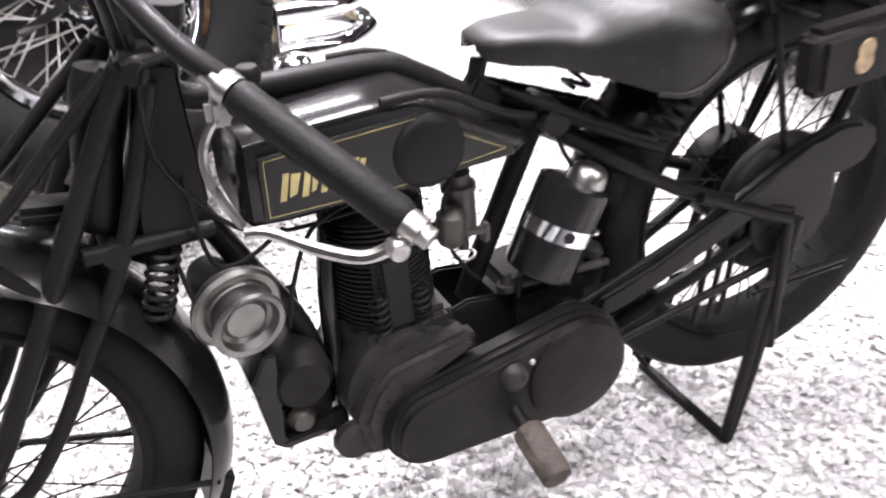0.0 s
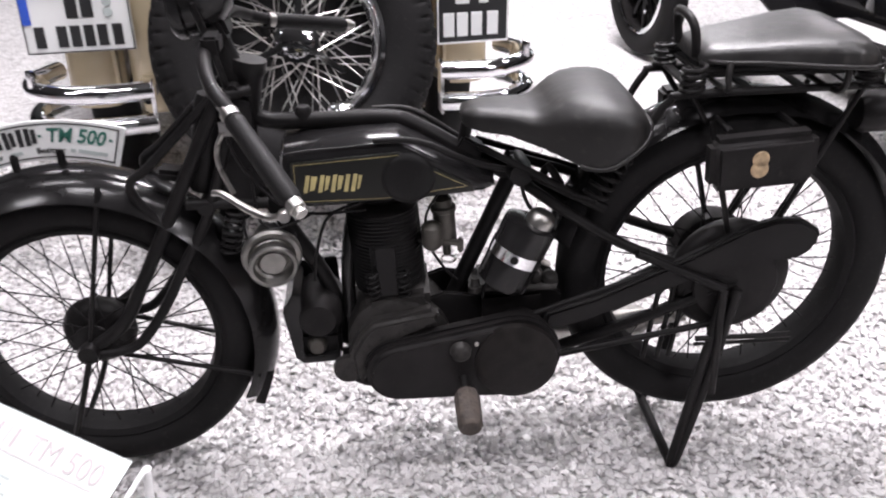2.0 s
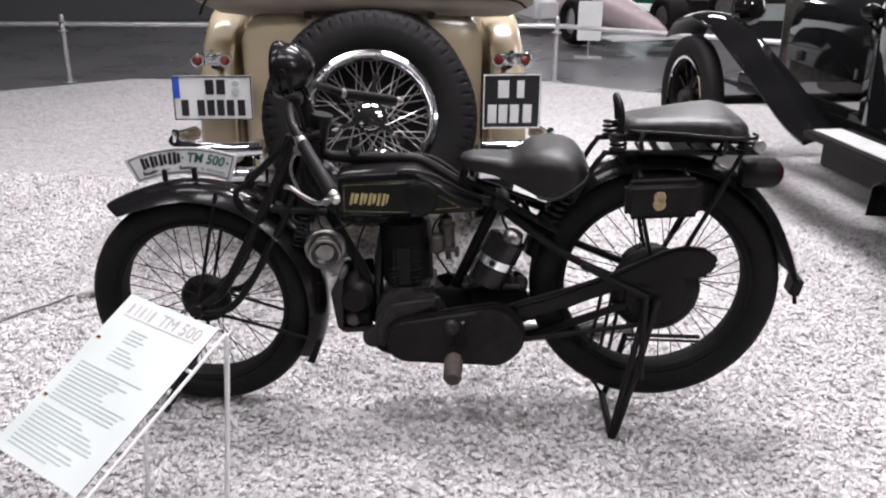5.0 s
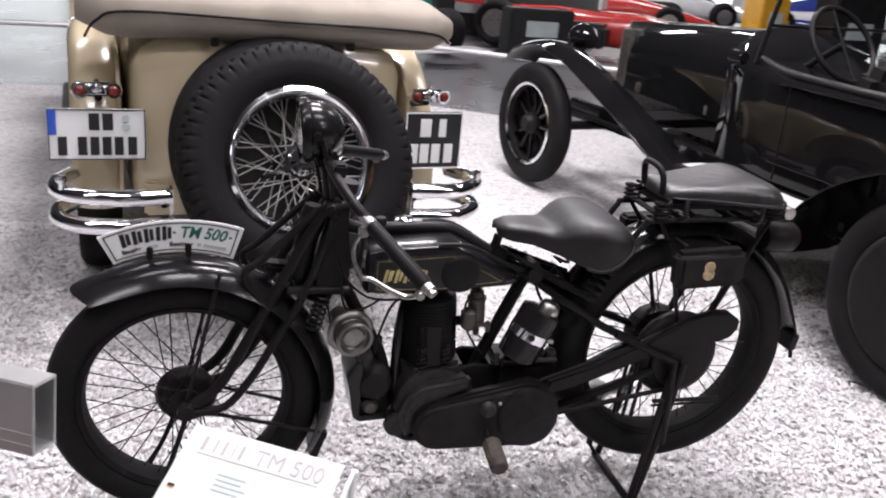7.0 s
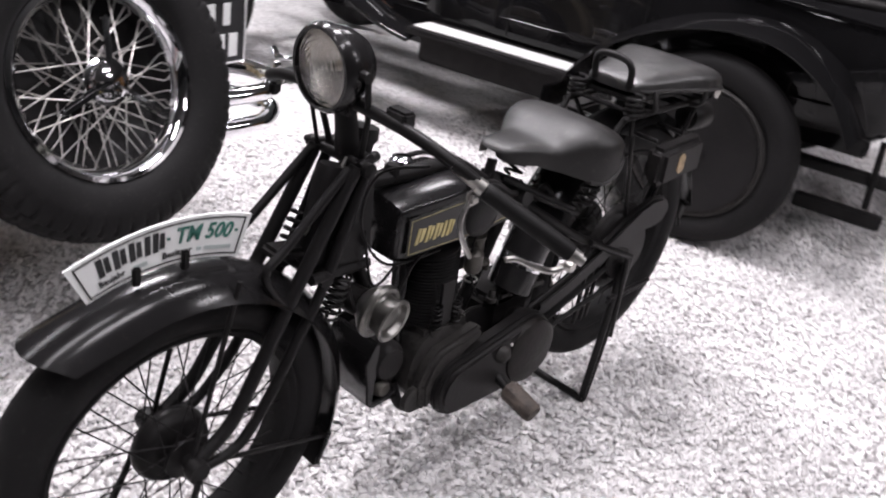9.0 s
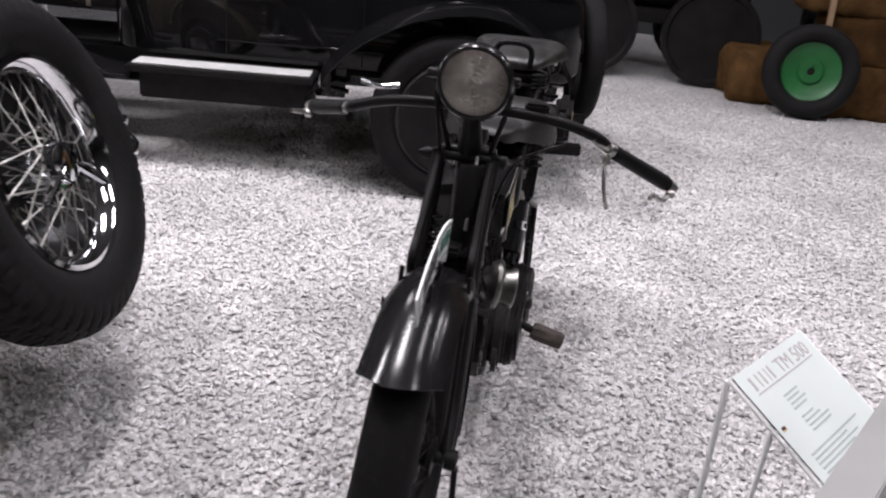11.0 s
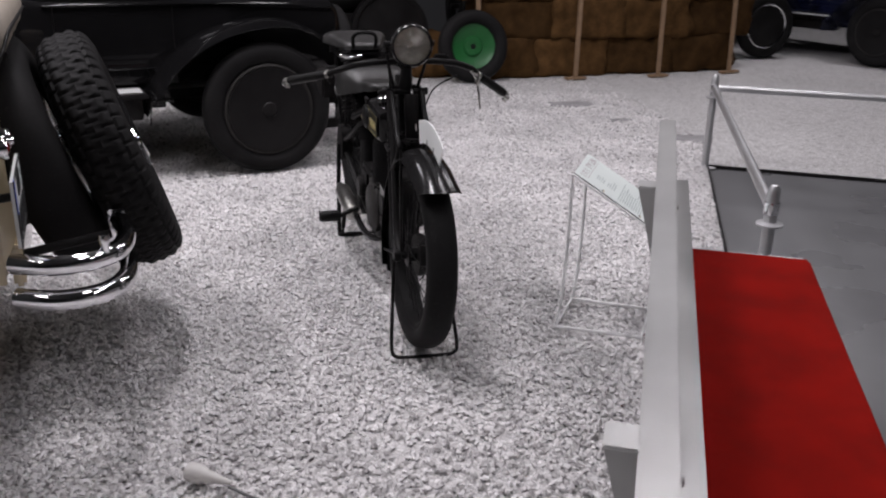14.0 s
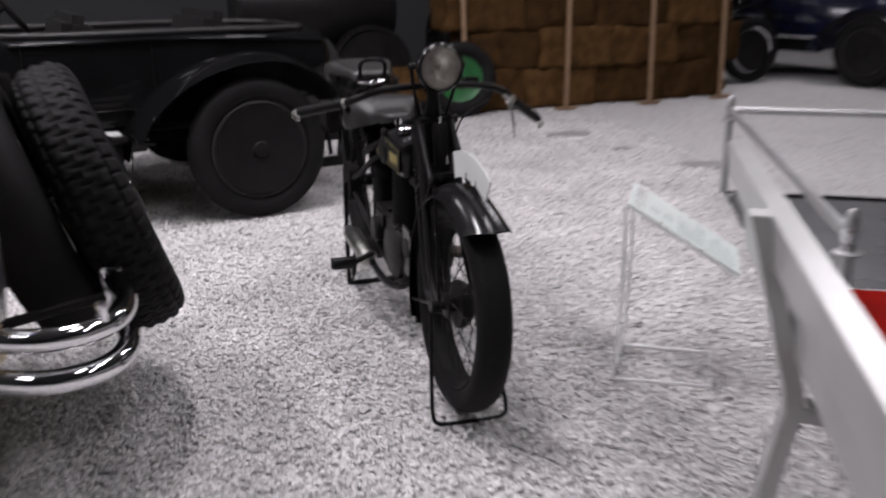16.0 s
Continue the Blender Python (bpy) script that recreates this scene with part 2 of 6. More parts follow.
def part(name, bm, material, parent=None, label="", sharp=42):
    me = bpy.data.meshes.new(name)
    bmesh.ops.recalc_face_normals(bm, faces=bm.faces)
    bm.to_mesh(me)
    bm.free()
    me.materials.append(material)
    me.polygons.foreach_set("use_smooth", [True] * len(me.polygons))
    me.set_sharp_from_angle(angle=radians(sharp))
    o = new(name, me)
    if parent:
        o.parent = parent
    if label:
        o["label"] = label
    return o


def thing(name, m, label, category, group="", kind=""):
    o = new(name)
    o.empty_display_size = 0.1
    o.matrix_world = m
    return tagged(o, label, category, group, kind)


def spline(pts, k=6, closed=False):
    """Points of a smooth curve through pts."""
    p = [Vector(a) for a in pts]
    n, out = len(p), []
    for i in range(n if closed else n - 1):
        if closed:
            a, b, c, d = p[(i - 1) % n], p[i], p[(i + 1) % n], p[(i + 2) % n]
        else:
            a, b, c, d = p[max(i - 1, 0)], p[i], p[i + 1], p[min(i + 2, n - 1)]
        for j in range(k):
            t = j / k
            out.append(0.5 * ((2 * b) + (c - a) * t + (2 * a - 5 * b + 4 * c - d) * t * t + (3 * b - a - 3 * c + d) * t ** 3))
    if not closed:
        out.append(p[-1])
    return out


def tube(bm, pts, r, n=10, closed=False):
    """A round tube along pts; r may be a list."""
    pts = [Vector(a) for a in pts]
    m = len(pts)
    rs = r if isinstance(r, (list, tuple)) else [r] * m
    rings, ref = [], None
    for i, p in enumerate(pts):
        a = pts[(i - 1) % m] if closed or i else pts[0]
        b = pts[(i + 1) % m] if closed or i < m - 1 else pts[-1]
        d = (b - a).normalized()
        if ref is None:
            ref = d.orthogonal().normalized()
        ref = (ref - d * ref.dot(d)).normalized()
        s = d.cross(ref)
        rings.append([bm.verts.new(p + rs[i] * (math.cos(2 * math.pi * k / n) * ref + math.sin(2 * math.pi * k / n) * s)) for k in range(n)])
    for i in range(m if closed else m - 1):
        A, B = rings[i], rings[(i + 1) % m]
        for k in range(n):
            bm.faces.new((A[k], A[(k + 1) % n], B[(k + 1) % n], B[k]))
    if not closed:
        bm.faces.new(rings[0][::-1])
        bm.faces.new(rings[-1])
    return bm


def tubes(*runs):
    bm = bmesh.new()
    for pts, r in runs:
        tube(bm, pts, r)
    return bm


def lathe(bm, prof, m=Matrix(), n=32, closed=False):
    """Turns (radius, height) pairs about the z axis of m."""
    rings = []
    for r, h in prof:
        if r < 1e-6:
            rings.append([bm.verts.new(m @ V(0, 0, h))])
        else:
            rings.append([bm.verts.new(m @ V(r * math.cos(2 * math.pi * k / n), r * math.sin(2 * math.pi * k / n), h)) for k in range(n)])
    q = len(rings)
    for i in range(q if closed else q - 1):
        A, B = rings[i], rings[(i + 1) % q]
        for k in range(n):
            a0, a1, b0, b1 = A[k % len(A)], A[(k + 1) % len(A)], B[k % len(B)], B[(k + 1) % len(B)]
            f = []
            for v in (a0, a1, b1, b0):
                if v not in f:
                    f.append(v)
            if len(f) > 2:
                bm.faces.new(f)
    return bm


def bevel(bm, w, seg=2, angle=30):
    es = [e for e in bm.edges if len(e.link_faces) == 2 and e.calc_face_angle(0) > radians(angle)]
    if es and w > 0:
        bmesh.ops.bevel(bm, geom=es, offset=w, segments=seg, affect="EDGES", clamp_overlap=True)
    return bm


def block(size, m=Matrix(), b=0.004, seg=2):
    bm = bmesh.new()
    bmesh.ops.create_cube(bm, size=1)
    bm.transform(Matrix.Diagonal((*size, 1)))
    bevel(bm, b, seg)
    bm.transform(m)
    return bm


def slab(poly, y0, y1, b=0.004, seg=2):
    """A plate: a polygon of (x, z) drawn out from y0 to y1."""
    bm = bmesh.new()
    A = [bm.verts.new((x, y0, z)) for x, z in poly]
    B = [bm.verts.new((x, y1, z)) for x, z in poly]
    n = len(poly)
    bm.faces.new(A)
    bm.faces.new(B[::-1])
    for i in range(n):
        bm.faces.new((A[i], B[i], B[(i + 1) % n], A[(i + 1) % n]))
    bmesh.ops.recalc_face_normals(bm, faces=bm.faces)
    return bevel(bm, b, seg, 40)


def loft(rows, cap=True, closed=False, thick=0.0):
    """A skin through rows of points, each with the same count; closed: each row is a ring."""
    bm = bmesh.new()
    R = [[bm.verts.new(p) for p in row] for row in rows]
    n = len(R[0])
    for A, B in zip(R, R[1:]):
        for k in range(n if closed else n - 1):
            bm.faces.new((A[k], A[(k + 1) % n], B[(k + 1) % n], B[k]))
    if closed and cap:
        bm.faces.new(R[0][::-1])
        bm.faces.new(R[-1])
    bmesh.ops.recalc_face_normals(bm, faces=bm.faces)
    if thick:
        bmesh.ops.solidify(bm, geom=bm.faces[:], thickness=thick)
    return bm


def join(*bms):
    out = bms[0]
    for b in bms[1:]:
        me = bpy.data.meshes.new("tmp")
        b.to_mesh(me)
        b.free()
        out.from_mesh(me)
        bpy.data.meshes.remove(me)
    return out


def coil(bm, p, q, r, wire, turns, n=12):
    p, q = Vector(p), Vector(q)
    d = (q - p).normalized()
    a = d.orthogonal().normalized()
    b = d.cross(a)
    k = int(turns * n)
    return tube(bm, [p + (q - p) * (i / k) + r * (math.cos(2 * math.pi * i / n) * a + math.sin(2 * math.pi * i / n) * b) for i in range(k + 1)], wire, 6)


SIDE = Matrix.Rotation(math.pi / 2, 4, "X")  # turned parts whose axis runs across: their height points to -y


def across(x, y, z):
    return Matrix.Translation((x, y, z)) @ SIDE


def tyre_profile(R, w, r_in, k=14):
    """A closed (radius, height) ring for a tyre of outer radius R, width w, inner radius r_in."""
    c, h = (R + r_in) / 2, (R - r_in) / 2
    out = []
    for i in range(k * 2):
        a = math.pi * i / k
        ca, sa = math.cos(a), math.sin(a)
        out.append((c + h * math.copysign(abs(ca) ** 0.85, ca), w / 2 * math.copysign(abs(sa) ** 0.8, sa)))
    return out


def spoked_wheel(name, parent, C, R, w, r_rim, hub_r, hub_w, count, tyre_m, rim_m, spoke_m, hub_m, lugs=0, spoke=0.0016, label=""):
    """A wire wheel: the hub is the part, with tyre, rim and each spoke under it."""
    bm = bmesh.new()
    lathe(bm, [(0.0, -hub_w / 2 - 0.02), (0.012, -hub_w / 2 - 0.02), (0.014, -hub_w / 2 - 0.004), (hub_r, -hub_w / 2), (hub_r, -hub_w / 2 + 0.006), (hub_r * 0.6, -hub_w / 2 + 0.012),
               (hub_r * 0.6, hub_w / 2 - 0.012), (hub_r, hub_w / 2 - 0.006), (hub_r, hub_w / 2), (0.014, hub_w / 2 + 0.004), (0.012, hub_w / 2 + 0.02), (0.0, hub_w / 2 + 0.02)], SIDE, 24)
    hub = part(name, bm, hub_m, parent, label)
    hub.matrix_basis = Matrix.Translation(C)
    prof = tyre_profile(R, w, r_rim + 0.012)
    if lugs:
        bm, n, rings = bmesh.new(), lugs * 6, []
        prof = tyre_profile(R, w, r_rim + 0.012, 22)
        for i in range(n):
            a = 2 * math.pi * i / n
            ring = []
            for j, (r, h) in enumerate(prof):
                band = int((h + w / 2) / w * 5)
                deep = 0.0
                if r > R - (0.062 if band in (0, 4) else 0.035):
                    deep = 0.011 if (i + 3 * (band % 2)) % 6 == 0 else 0.0
                    if abs((h + w / 2) / w * 5 - round((h + w / 2) / w * 5)) < 0.11:
                        deep = max(deep, 0.007)
                ring.append(bm.verts.new(((r - deep) * math.cos(a), -h, (r - deep) * math.sin(a))))
            rings.append(ring)
        for i in range(n):
            A, B = rings[i], rings[(i + 1) % n]
            for j in range(len(prof)):
                bm.faces.new((A[j], A[(j + 1) % len(prof)], B[(j + 1) % len(prof)], B[j]))
    else:
        bm = lathe(bmesh.new(), prof, SIDE, 72, True)
    part("tyre", bm, tyre_m, hub, "black ribbed rubber tyre")
    rw = w * 0.36
    rim = [(r_rim + 0.022, -rw), (r_rim + 0.016, -rw - 0.004), (r_rim + 0.004, -rw + 0.004), (r_rim, -rw * 0.4), (r_rim - 0.002, 0), (r_rim, rw * 0.4), (r_rim + 0.004, rw - 0.004), (r_rim + 0.016, rw + 0.004), (r_rim + 0.022, rw)]
    part("rim", lathe(bmesh.new(), rim, SIDE, 72), rim_m, hub)
    meshes = []
    for sy, tw in ((-1, 1), (1, 1), (-1, -1), (1, -1)):
        b = tube(bmesh.new(), [V(hub_r * 0.92 * math.cos(tw * 0.95), sy * hub_w * 0.46, hub_r * 0.92 * math.sin(tw * 0.95)), V(r_rim + 0.002, sy * 0.004, 0)], spoke, 5)
        o = part("spoke", b, spoke_m, hub)
        meshes.append(o)
    for i in range(count):
        src = meshes[i % 4]
        o = src if i < 4 else new("spoke", src.data)
        o.parent = hub
        o.matrix_basis = Matrix.Rotation(2 * math.pi * i / count, 4, "Y")
    return hub


def letters(text, shear=0.0, bold=0.0):
    """A mesh of raised letters one unit high, and its width."""
    cu = bpy.data.curves.new("letters", "FONT")
    cu.body, cu.size, cu.extrude, cu.shear, cu.offset, cu.resolution_u = text, 1.0, 0.5, shear, bold, 3
    o = new("letters", cu)
    me = bpy.data.meshes.new_from_object(o.evaluated_get(bpy.context.evaluated_depsgraph_get()))
    bpy.data.objects.remove(o)
    bpy.data.curves.remove(cu)
    bm = bmesh.new()
    bm.from_mesh(me)
    bpy.data.meshes.remove(me)
    return bm, max(v.co.x for v in bm.verts)


# ---- the motorcycle ----
BIKE = pose(-0.72, -0.04, 0, 0, 0, 8.0)
bike = thing("motorcycle", BIKE, "old black motorcycle with gold tank lettering on its stand", "motorcycle")
FC, RC = V(0.13, 0, 0.343), V(1.437, 0, 0.447)

wf = spoked_wheel("front_wheel", bike, FC, 0.331, 0.102, 0.238, 0.04, 0.1, 40, RUBBER, RUBBER, FRAME, FRAME)
wr = spoked_wheel("rear_wheel", bike, RC, 0.350, 0.104, 0.250, 0.045, 0.1, 40, RUBBER, RUBBER, FRAME, FRAME)
for hub, r, y in ((wf, 0.072, -0.004), (wr, 0.121, -0.058)):
    bm = lathe(bmesh.new(), [(0, 0.03), (0.02, 0.03), (0.022, 0.022), (r * 0.8, 0.02), (r * 0.93, 0.014), (r, 0.004), (r + 0.004, -0.004), (r + 0.004, -0.012), (r, -0.022), (0, -0.022)], across(0, y, 0), 40)
    part("brake_drum", bm, COVER, hub, "black brake drum with a dull backplate")


def guard(name, C, r, a0, a1, w, flare=0.0, lip=0.02):
    rows = []
    for i in range(41):
        t = i / 40
        a = radians(a0 + (a1 - a0) * t)
        rr = r + flare * max(0, (t - 0.86) / 0.14) ** 1.5
        row = []
        for k in range(9):
            s = -1 + 2 * k / 8
            drop = lip * abs(s) ** 3 + 0.012 * s * s
            ae = a - (radians(a1 - a0) / abs(a1 - a0)) * 4.5 * s * s * max(0, (t - 0.9) / 0.1)
            row.append(V(C.x + (rr - drop) * math.cos(ae), s * w / 2, C.z + (rr - drop) * math.sin(ae)))
        rows.append(row)
    return part(name, loft(rows, thick=0.0025), ENAMEL, bike, "domed black enamelled mudguard")


fguard = guard("front_mudguard", FC, 0.372, -26, 131, 0.15, 0.02, 0.032)
rguard = guard("rear_mudguard", RC, 0.384, 166, 2, 0.135, 0.022)
part("mud_flap", slab([(0.438, 0.165), (0.458, 0.16), (0.484, 0.235), (0.462, 0.245)], -0.05, 0.05, 0.002), FRAME, fguard)
for sy in (-1, 1):
    part("stay", tubes(([V(0.13, sy * 0.07, 0.35), V(0.21, sy * 0.066, 0.70)], 0.005)), FRAME, fguard)
    part("stay", tubes(([V(0.14, sy * 0.07, 0.34), V(0.46, sy * 0.062, 0.25)], 0.005)), FRAME, fguard)
    part("stay", tubes(([V(1.44, sy * 0.075, 0.45), V(1.60, sy * 0.07, 0.775)], 0.006), ([V(1.44, sy * 0.075, 0.45), V(1.35, sy * 0.07, 0.79)], 0.006)), FRAME, rguard)
part("tail_bracket", join(block((0.03, 0.06, 0.05), pose(1.835, 0, 0.452, 0, 10, 0), 0.004), tubes(([V(1.828, -0.02, 0.46), V(1.835, -0.03, 0.405)], 0.006))), FRAME, rguard)

# frame
part("frame", tubes((spline([V(0.475, 0, 0.86), V(0.51, 0, 0.80), V(0.60, 0, 0.792), V(0.745, 0, 0.792), V(0.80, 0, 0.775), V(0.90, 0, 0.715), V(1.0, 0, 0.66), V(1.12, 0, 0.59)], 5), 0.0165)), FRAME, bike)
part("head_tube", lathe(bmesh.new(), [(0, -0.16), (0.032, -0.16), (0.034, -0.14), (0.028, -0.13), (0.028, 0.12), (0.034, 0.13), (0.032, 0.15), (0, 0.15)], Matrix.Translation((0.475, 0, 0.765)) @ Matrix.Rotation(radians(11), 4, "Y"), 20), FRAME, bike)
part("down_tube", tubes((spline([V(0.50, 0, 0.66), V(0.555, 0, 0.555), V(0.615, 0, 0.44), V(0.645, 0, 0.30)], 5), 0.0165)), FRAME, bike)
part("seat_tube", tubes(([V(1.0, 0, 0.70), V(0.872, 0, 0.405)], 0.017)), FRAME, bike)
for sy in (-1, 1):
    part("lower_rail", tubes((spline([V(0.645, sy * 0.03, 0.30), V(0.66, sy * 0.055, 0.245), V(0.76, sy * 0.06, 0.235), V(1.1, sy * 0.06, 0.30), V(1.437, sy * 0.085, 0.447)], 5), 0.0125)), FRAME, bike)
    part("seat_stay", tubes((spline([V(0.995, sy * 0.02, 0.665), V(1.1, sy * 0.062, 0.60), V(1.224, sy * 0.08, 0.53), V(1.437, sy * 0.085, 0.447)], 5), 0.011)), FRAME, bike)
    part("rear_stay", tubes((spline([V(0.98, sy * 0.02, 0.70), V(1.08, sy * 0.06, 0.655), V(1.16, sy * 0.08, 0.62)], 4), 0.010)), FRAME, bike)
    part("axle_plate", slab([(1.39, 0.43), (1.42, 0.475), (1.47, 0.465), (1.475, 0.43), (1.44, 0.41)], sy * 0.082 - 0.004, sy * 0.082 + 0.004, 0.002), FRAME, bike)
part("lug", lathe(bmesh.new(), [(0, -0.045), (0.022, -0.045), (0.026, 0), (0.022, 0.045), (0, 0.045)], across(1.0, 0, 0.68), 16), FRAME, bike)

# girder fork
for sy in (-1, 1):
    f = part("fork_blade", tubes((spline([V(0.13, sy * 0.072, 0.343), V(0.205, sy * 0.07, 0.40), V(0.262, sy * 0.066, 0.50), V(0.335, sy * 0.06, 0.64), V(0.448, sy * 0.058, 0.862)], 5), 0.0135)), FRAME, bike)
    part("fork_strut", tubes((spline([V(0.15, sy * 0.078, 0.335), V(0.225, sy * 0.076, 0.35), V(0.29, sy * 0.07, 0.43), V(0.345, sy * 0.066, 0.53), V(0.405, sy * 0.06, 0.64), V(0.474, sy * 0.055, 0.84)], 5), 0.0105)), FRAME, f)
    part("fork_strut", tubes((spline([V(0.315, sy * 0.064, 0.61), V(0.265, sy * 0.06, 0.69), V(0.31, sy * 0.058, 0.735), V(0.435, sy * 0.054, 0.858)], 4), 0.009)), FRAME, f)
    part("upper_link", tubes(([V(0.447, sy * 0.064, 0.862), V(0.505, sy * 0.045, 0.868)], 0.010)), FRAME, f)
    part("lower_link", tubes(([V(0.365, sy * 0.065, 0.655), V(0.515, sy * 0.05, 0.645)], 0.011)), FRAME, f)
    part("axle_clip", lathe(bmesh.new(), [(0, -0.012), (0.02, -0.012), (0.022, 0), (0.02, 0.012), (0, 0.012)], across(0.13, sy * 0.086, 0.343), 16), FRAME, f)
part("fork_crown", join(tubes(([V(0.475, -0.056, 0.868), V(0.475, 0.056, 0.868)], 0.012), ([V(0.40, -0.062, 0.645), V(0.40, 0.062, 0.645)], 0.015)), lathe(bmesh.new(), [(0, -0.02), (0.024, -0.02), (0.027, -0.01), (0.022, 0.03), (0.017, 0.09), (0, 0.09)], pose(0.472, 0, 0.885, 0, -14, 0), 18), block((0.06, 0.055, 0.026), pose(0.43, 0, 0.645, 0, -10, 0), 0.008)), FRAME, bike)
part("fork_gusset", slab([(0.43, 0.64), (0.475, 0.63), (0.515, 0.68), (0.505, 0.85), (0.462, 0.86), (0.44, 0.76)], -0.046, -0.04, 0.003), FRAME, bike)
part("fork_spring", coil(bmesh.new(), V(0.385, 0.055, 0.62), V(0.425, 0.05, 0.74), 0.018, 0.0035, 7), FRAME, bike)
part("fork_spring", coil(bmesh.new(), V(0.43, -0.05, 0.54), V(0.455, -0.05, 0.635), 0.018, 0.0035, 7), FRAME, bike)
part("spring_cover", lathe(bmesh.new(), [(0, -0.11), (0.024, -0.11), (0.028, -0.10), (0.028, 0.06), (0.022, 0.08), (0, 0.08)], Matrix.Translation((0.412, -0.012, 0.775)) @ Matrix.Rotation(radians(11), 4, "Y"), 20), FRAME, bike)
part("fork_spindle", lathe(bmesh.new(), [(0, -0.105), (0.006, -0.105), (0.013, -0.09), (0.013, -0.07), (0.010, -0.065), (0.010, 0.065), (0.014, 0.068), (0.014, 0.08), (0, 0.085)], across(0.460, 0, 0.858), 14), FRAME, bike)
part("guard_bracket", join(block((0.13, 0.05, 0.022), pose(0.37, 0, 0.692, 0, 8, 0), 0.008), block((0.05, 0.06, 0.07), pose(0.44, 0, 0.68, 0, 0, 0), 0.01)), FRAME, bike)

# front stand, a hoop hung from the axle
part("front_stand", tubes((spline([V(0.13, 0.095, 0.33), V(0.075, 0.108, 0.16), V(0.02, 0.118, 0.04), V(0.01, 0.105, 0.012), V(0.008, 0.07, 0.007), V(0.008, 0, 0.006), V(0.008, -0.07, 0.007), V(0.01, -0.105, 0.012), V(0.02, -0.118, 0.04), V(0.075, -0.108, 0.16), V(0.13, -0.095, 0.33)], 5), 0.0065)), FRAME, bike, "thin black front stand hoop")
# rear stand
rs = part("rear_stand", tubes((spline([V(1.437, -0.105, 0.44), V(1.40, -0.115, 0.24), V(1.352, -0.122, 0.03), V(1.342, -0.12, 0.012)], 4), 0.0105)), FRAME, bike, "black tubular rear stand")
part("stand_leg", tubes((spline([V(1.41, -0.105, 0.42), V(1.378, -0.115, 0.24), V(1.34, -0.122, 0.02)], 4), 0.010)), FRAME, rs)
part("stand_leg", tubes((spline([V(1.437, 0.105, 0.44), V(1.40, 0.115, 0.24), V(1.352, 0.122, 0.03), V(1.342, 0.12, 0.012)], 4), 0.010)), FRAME, rs)
part("stand_crossbar", tubes(([V(1.34, -0.125, 0.012), V(1.34, 0.125, 0.012)], 0.011)), FRAME, rs)
part("stand_hook", tubes(([V(1.30, 0.10, 0.16), V(1.31, 0.11, 0.06)], 0.010), ([V(1.31, 0.11, 0.06), V(1.335, 0.11, 0.02)], 0.006)), FRAME, rs)
part("stand_link", tubes(([V(1.402, -0.118, 0.45), V(1.408, -0.122, 0.20)], 0.0085), ([V(1.224, -0.10, 0.53), V(1.405, -0.118, 0.45)], 0.009)), FRAME, rs)
part("chain_adjuster", tubes(([V(1.36, -0.115, 0.333), V(1.56, -0.115, 0.333)], 0.006), ([V(1.36, -0.112, 0.318), V(1.56, -0.112, 0.318)], 0.004)), FRAME, bike)
for dx in (0, 0.03, 0.055):
    part("brake_rod", tubes(([V(1.295 + dx, -0.07, 0.49), V(1.265 + dx, -0.08, 0.27)], 0.0055)), FRAME, bike)

# tank
rows = []
for x, zt, zb, hw in ((0.548, 0.742, 0.652, 0.066), (0.556, 0.756, 0.646, 0.080), (0.60, 0.764, 0.646, 0.086), (0.70, 0.772, 0.649, 0.088), (0.765, 0.774, 0.652, 0.088), (0.80, 0.757, 0.654, 0.087), (0.87, 0.716, 0.658, 0.08), (0.925, 0.684, 0.662, 0.068), (0.948, 0.672, 0.665, 0.05)):
    h = zt - zb
    half = [(0, zb), (hw * 0.8, zb), (hw * 0.96, zb + 0.006 * min(1, h / 0.05)), (hw, zb + 0.016 * min(1, h / 0.05)), (hw, zt - 0.008 * min(1, h / 0.05)), (hw * 0.985, zt - 0.002), (hw * 0.95, zt + 0.0005), (hw * 0.6, zt + 0.008), (hw * 0.25, zt + 0.0125)]
    ring = [V(x, -a, z) for a, z in half] + [V(x, 0, zt + 0.0135)] + [V(x, a, z) for a, z in half[:0:-1]]
    rows.append(ring)
tank = part("fuel_tank", loft(rows, closed=True), ENAMEL, bike, "glossy black tank with a gold-lined side panel", 50)
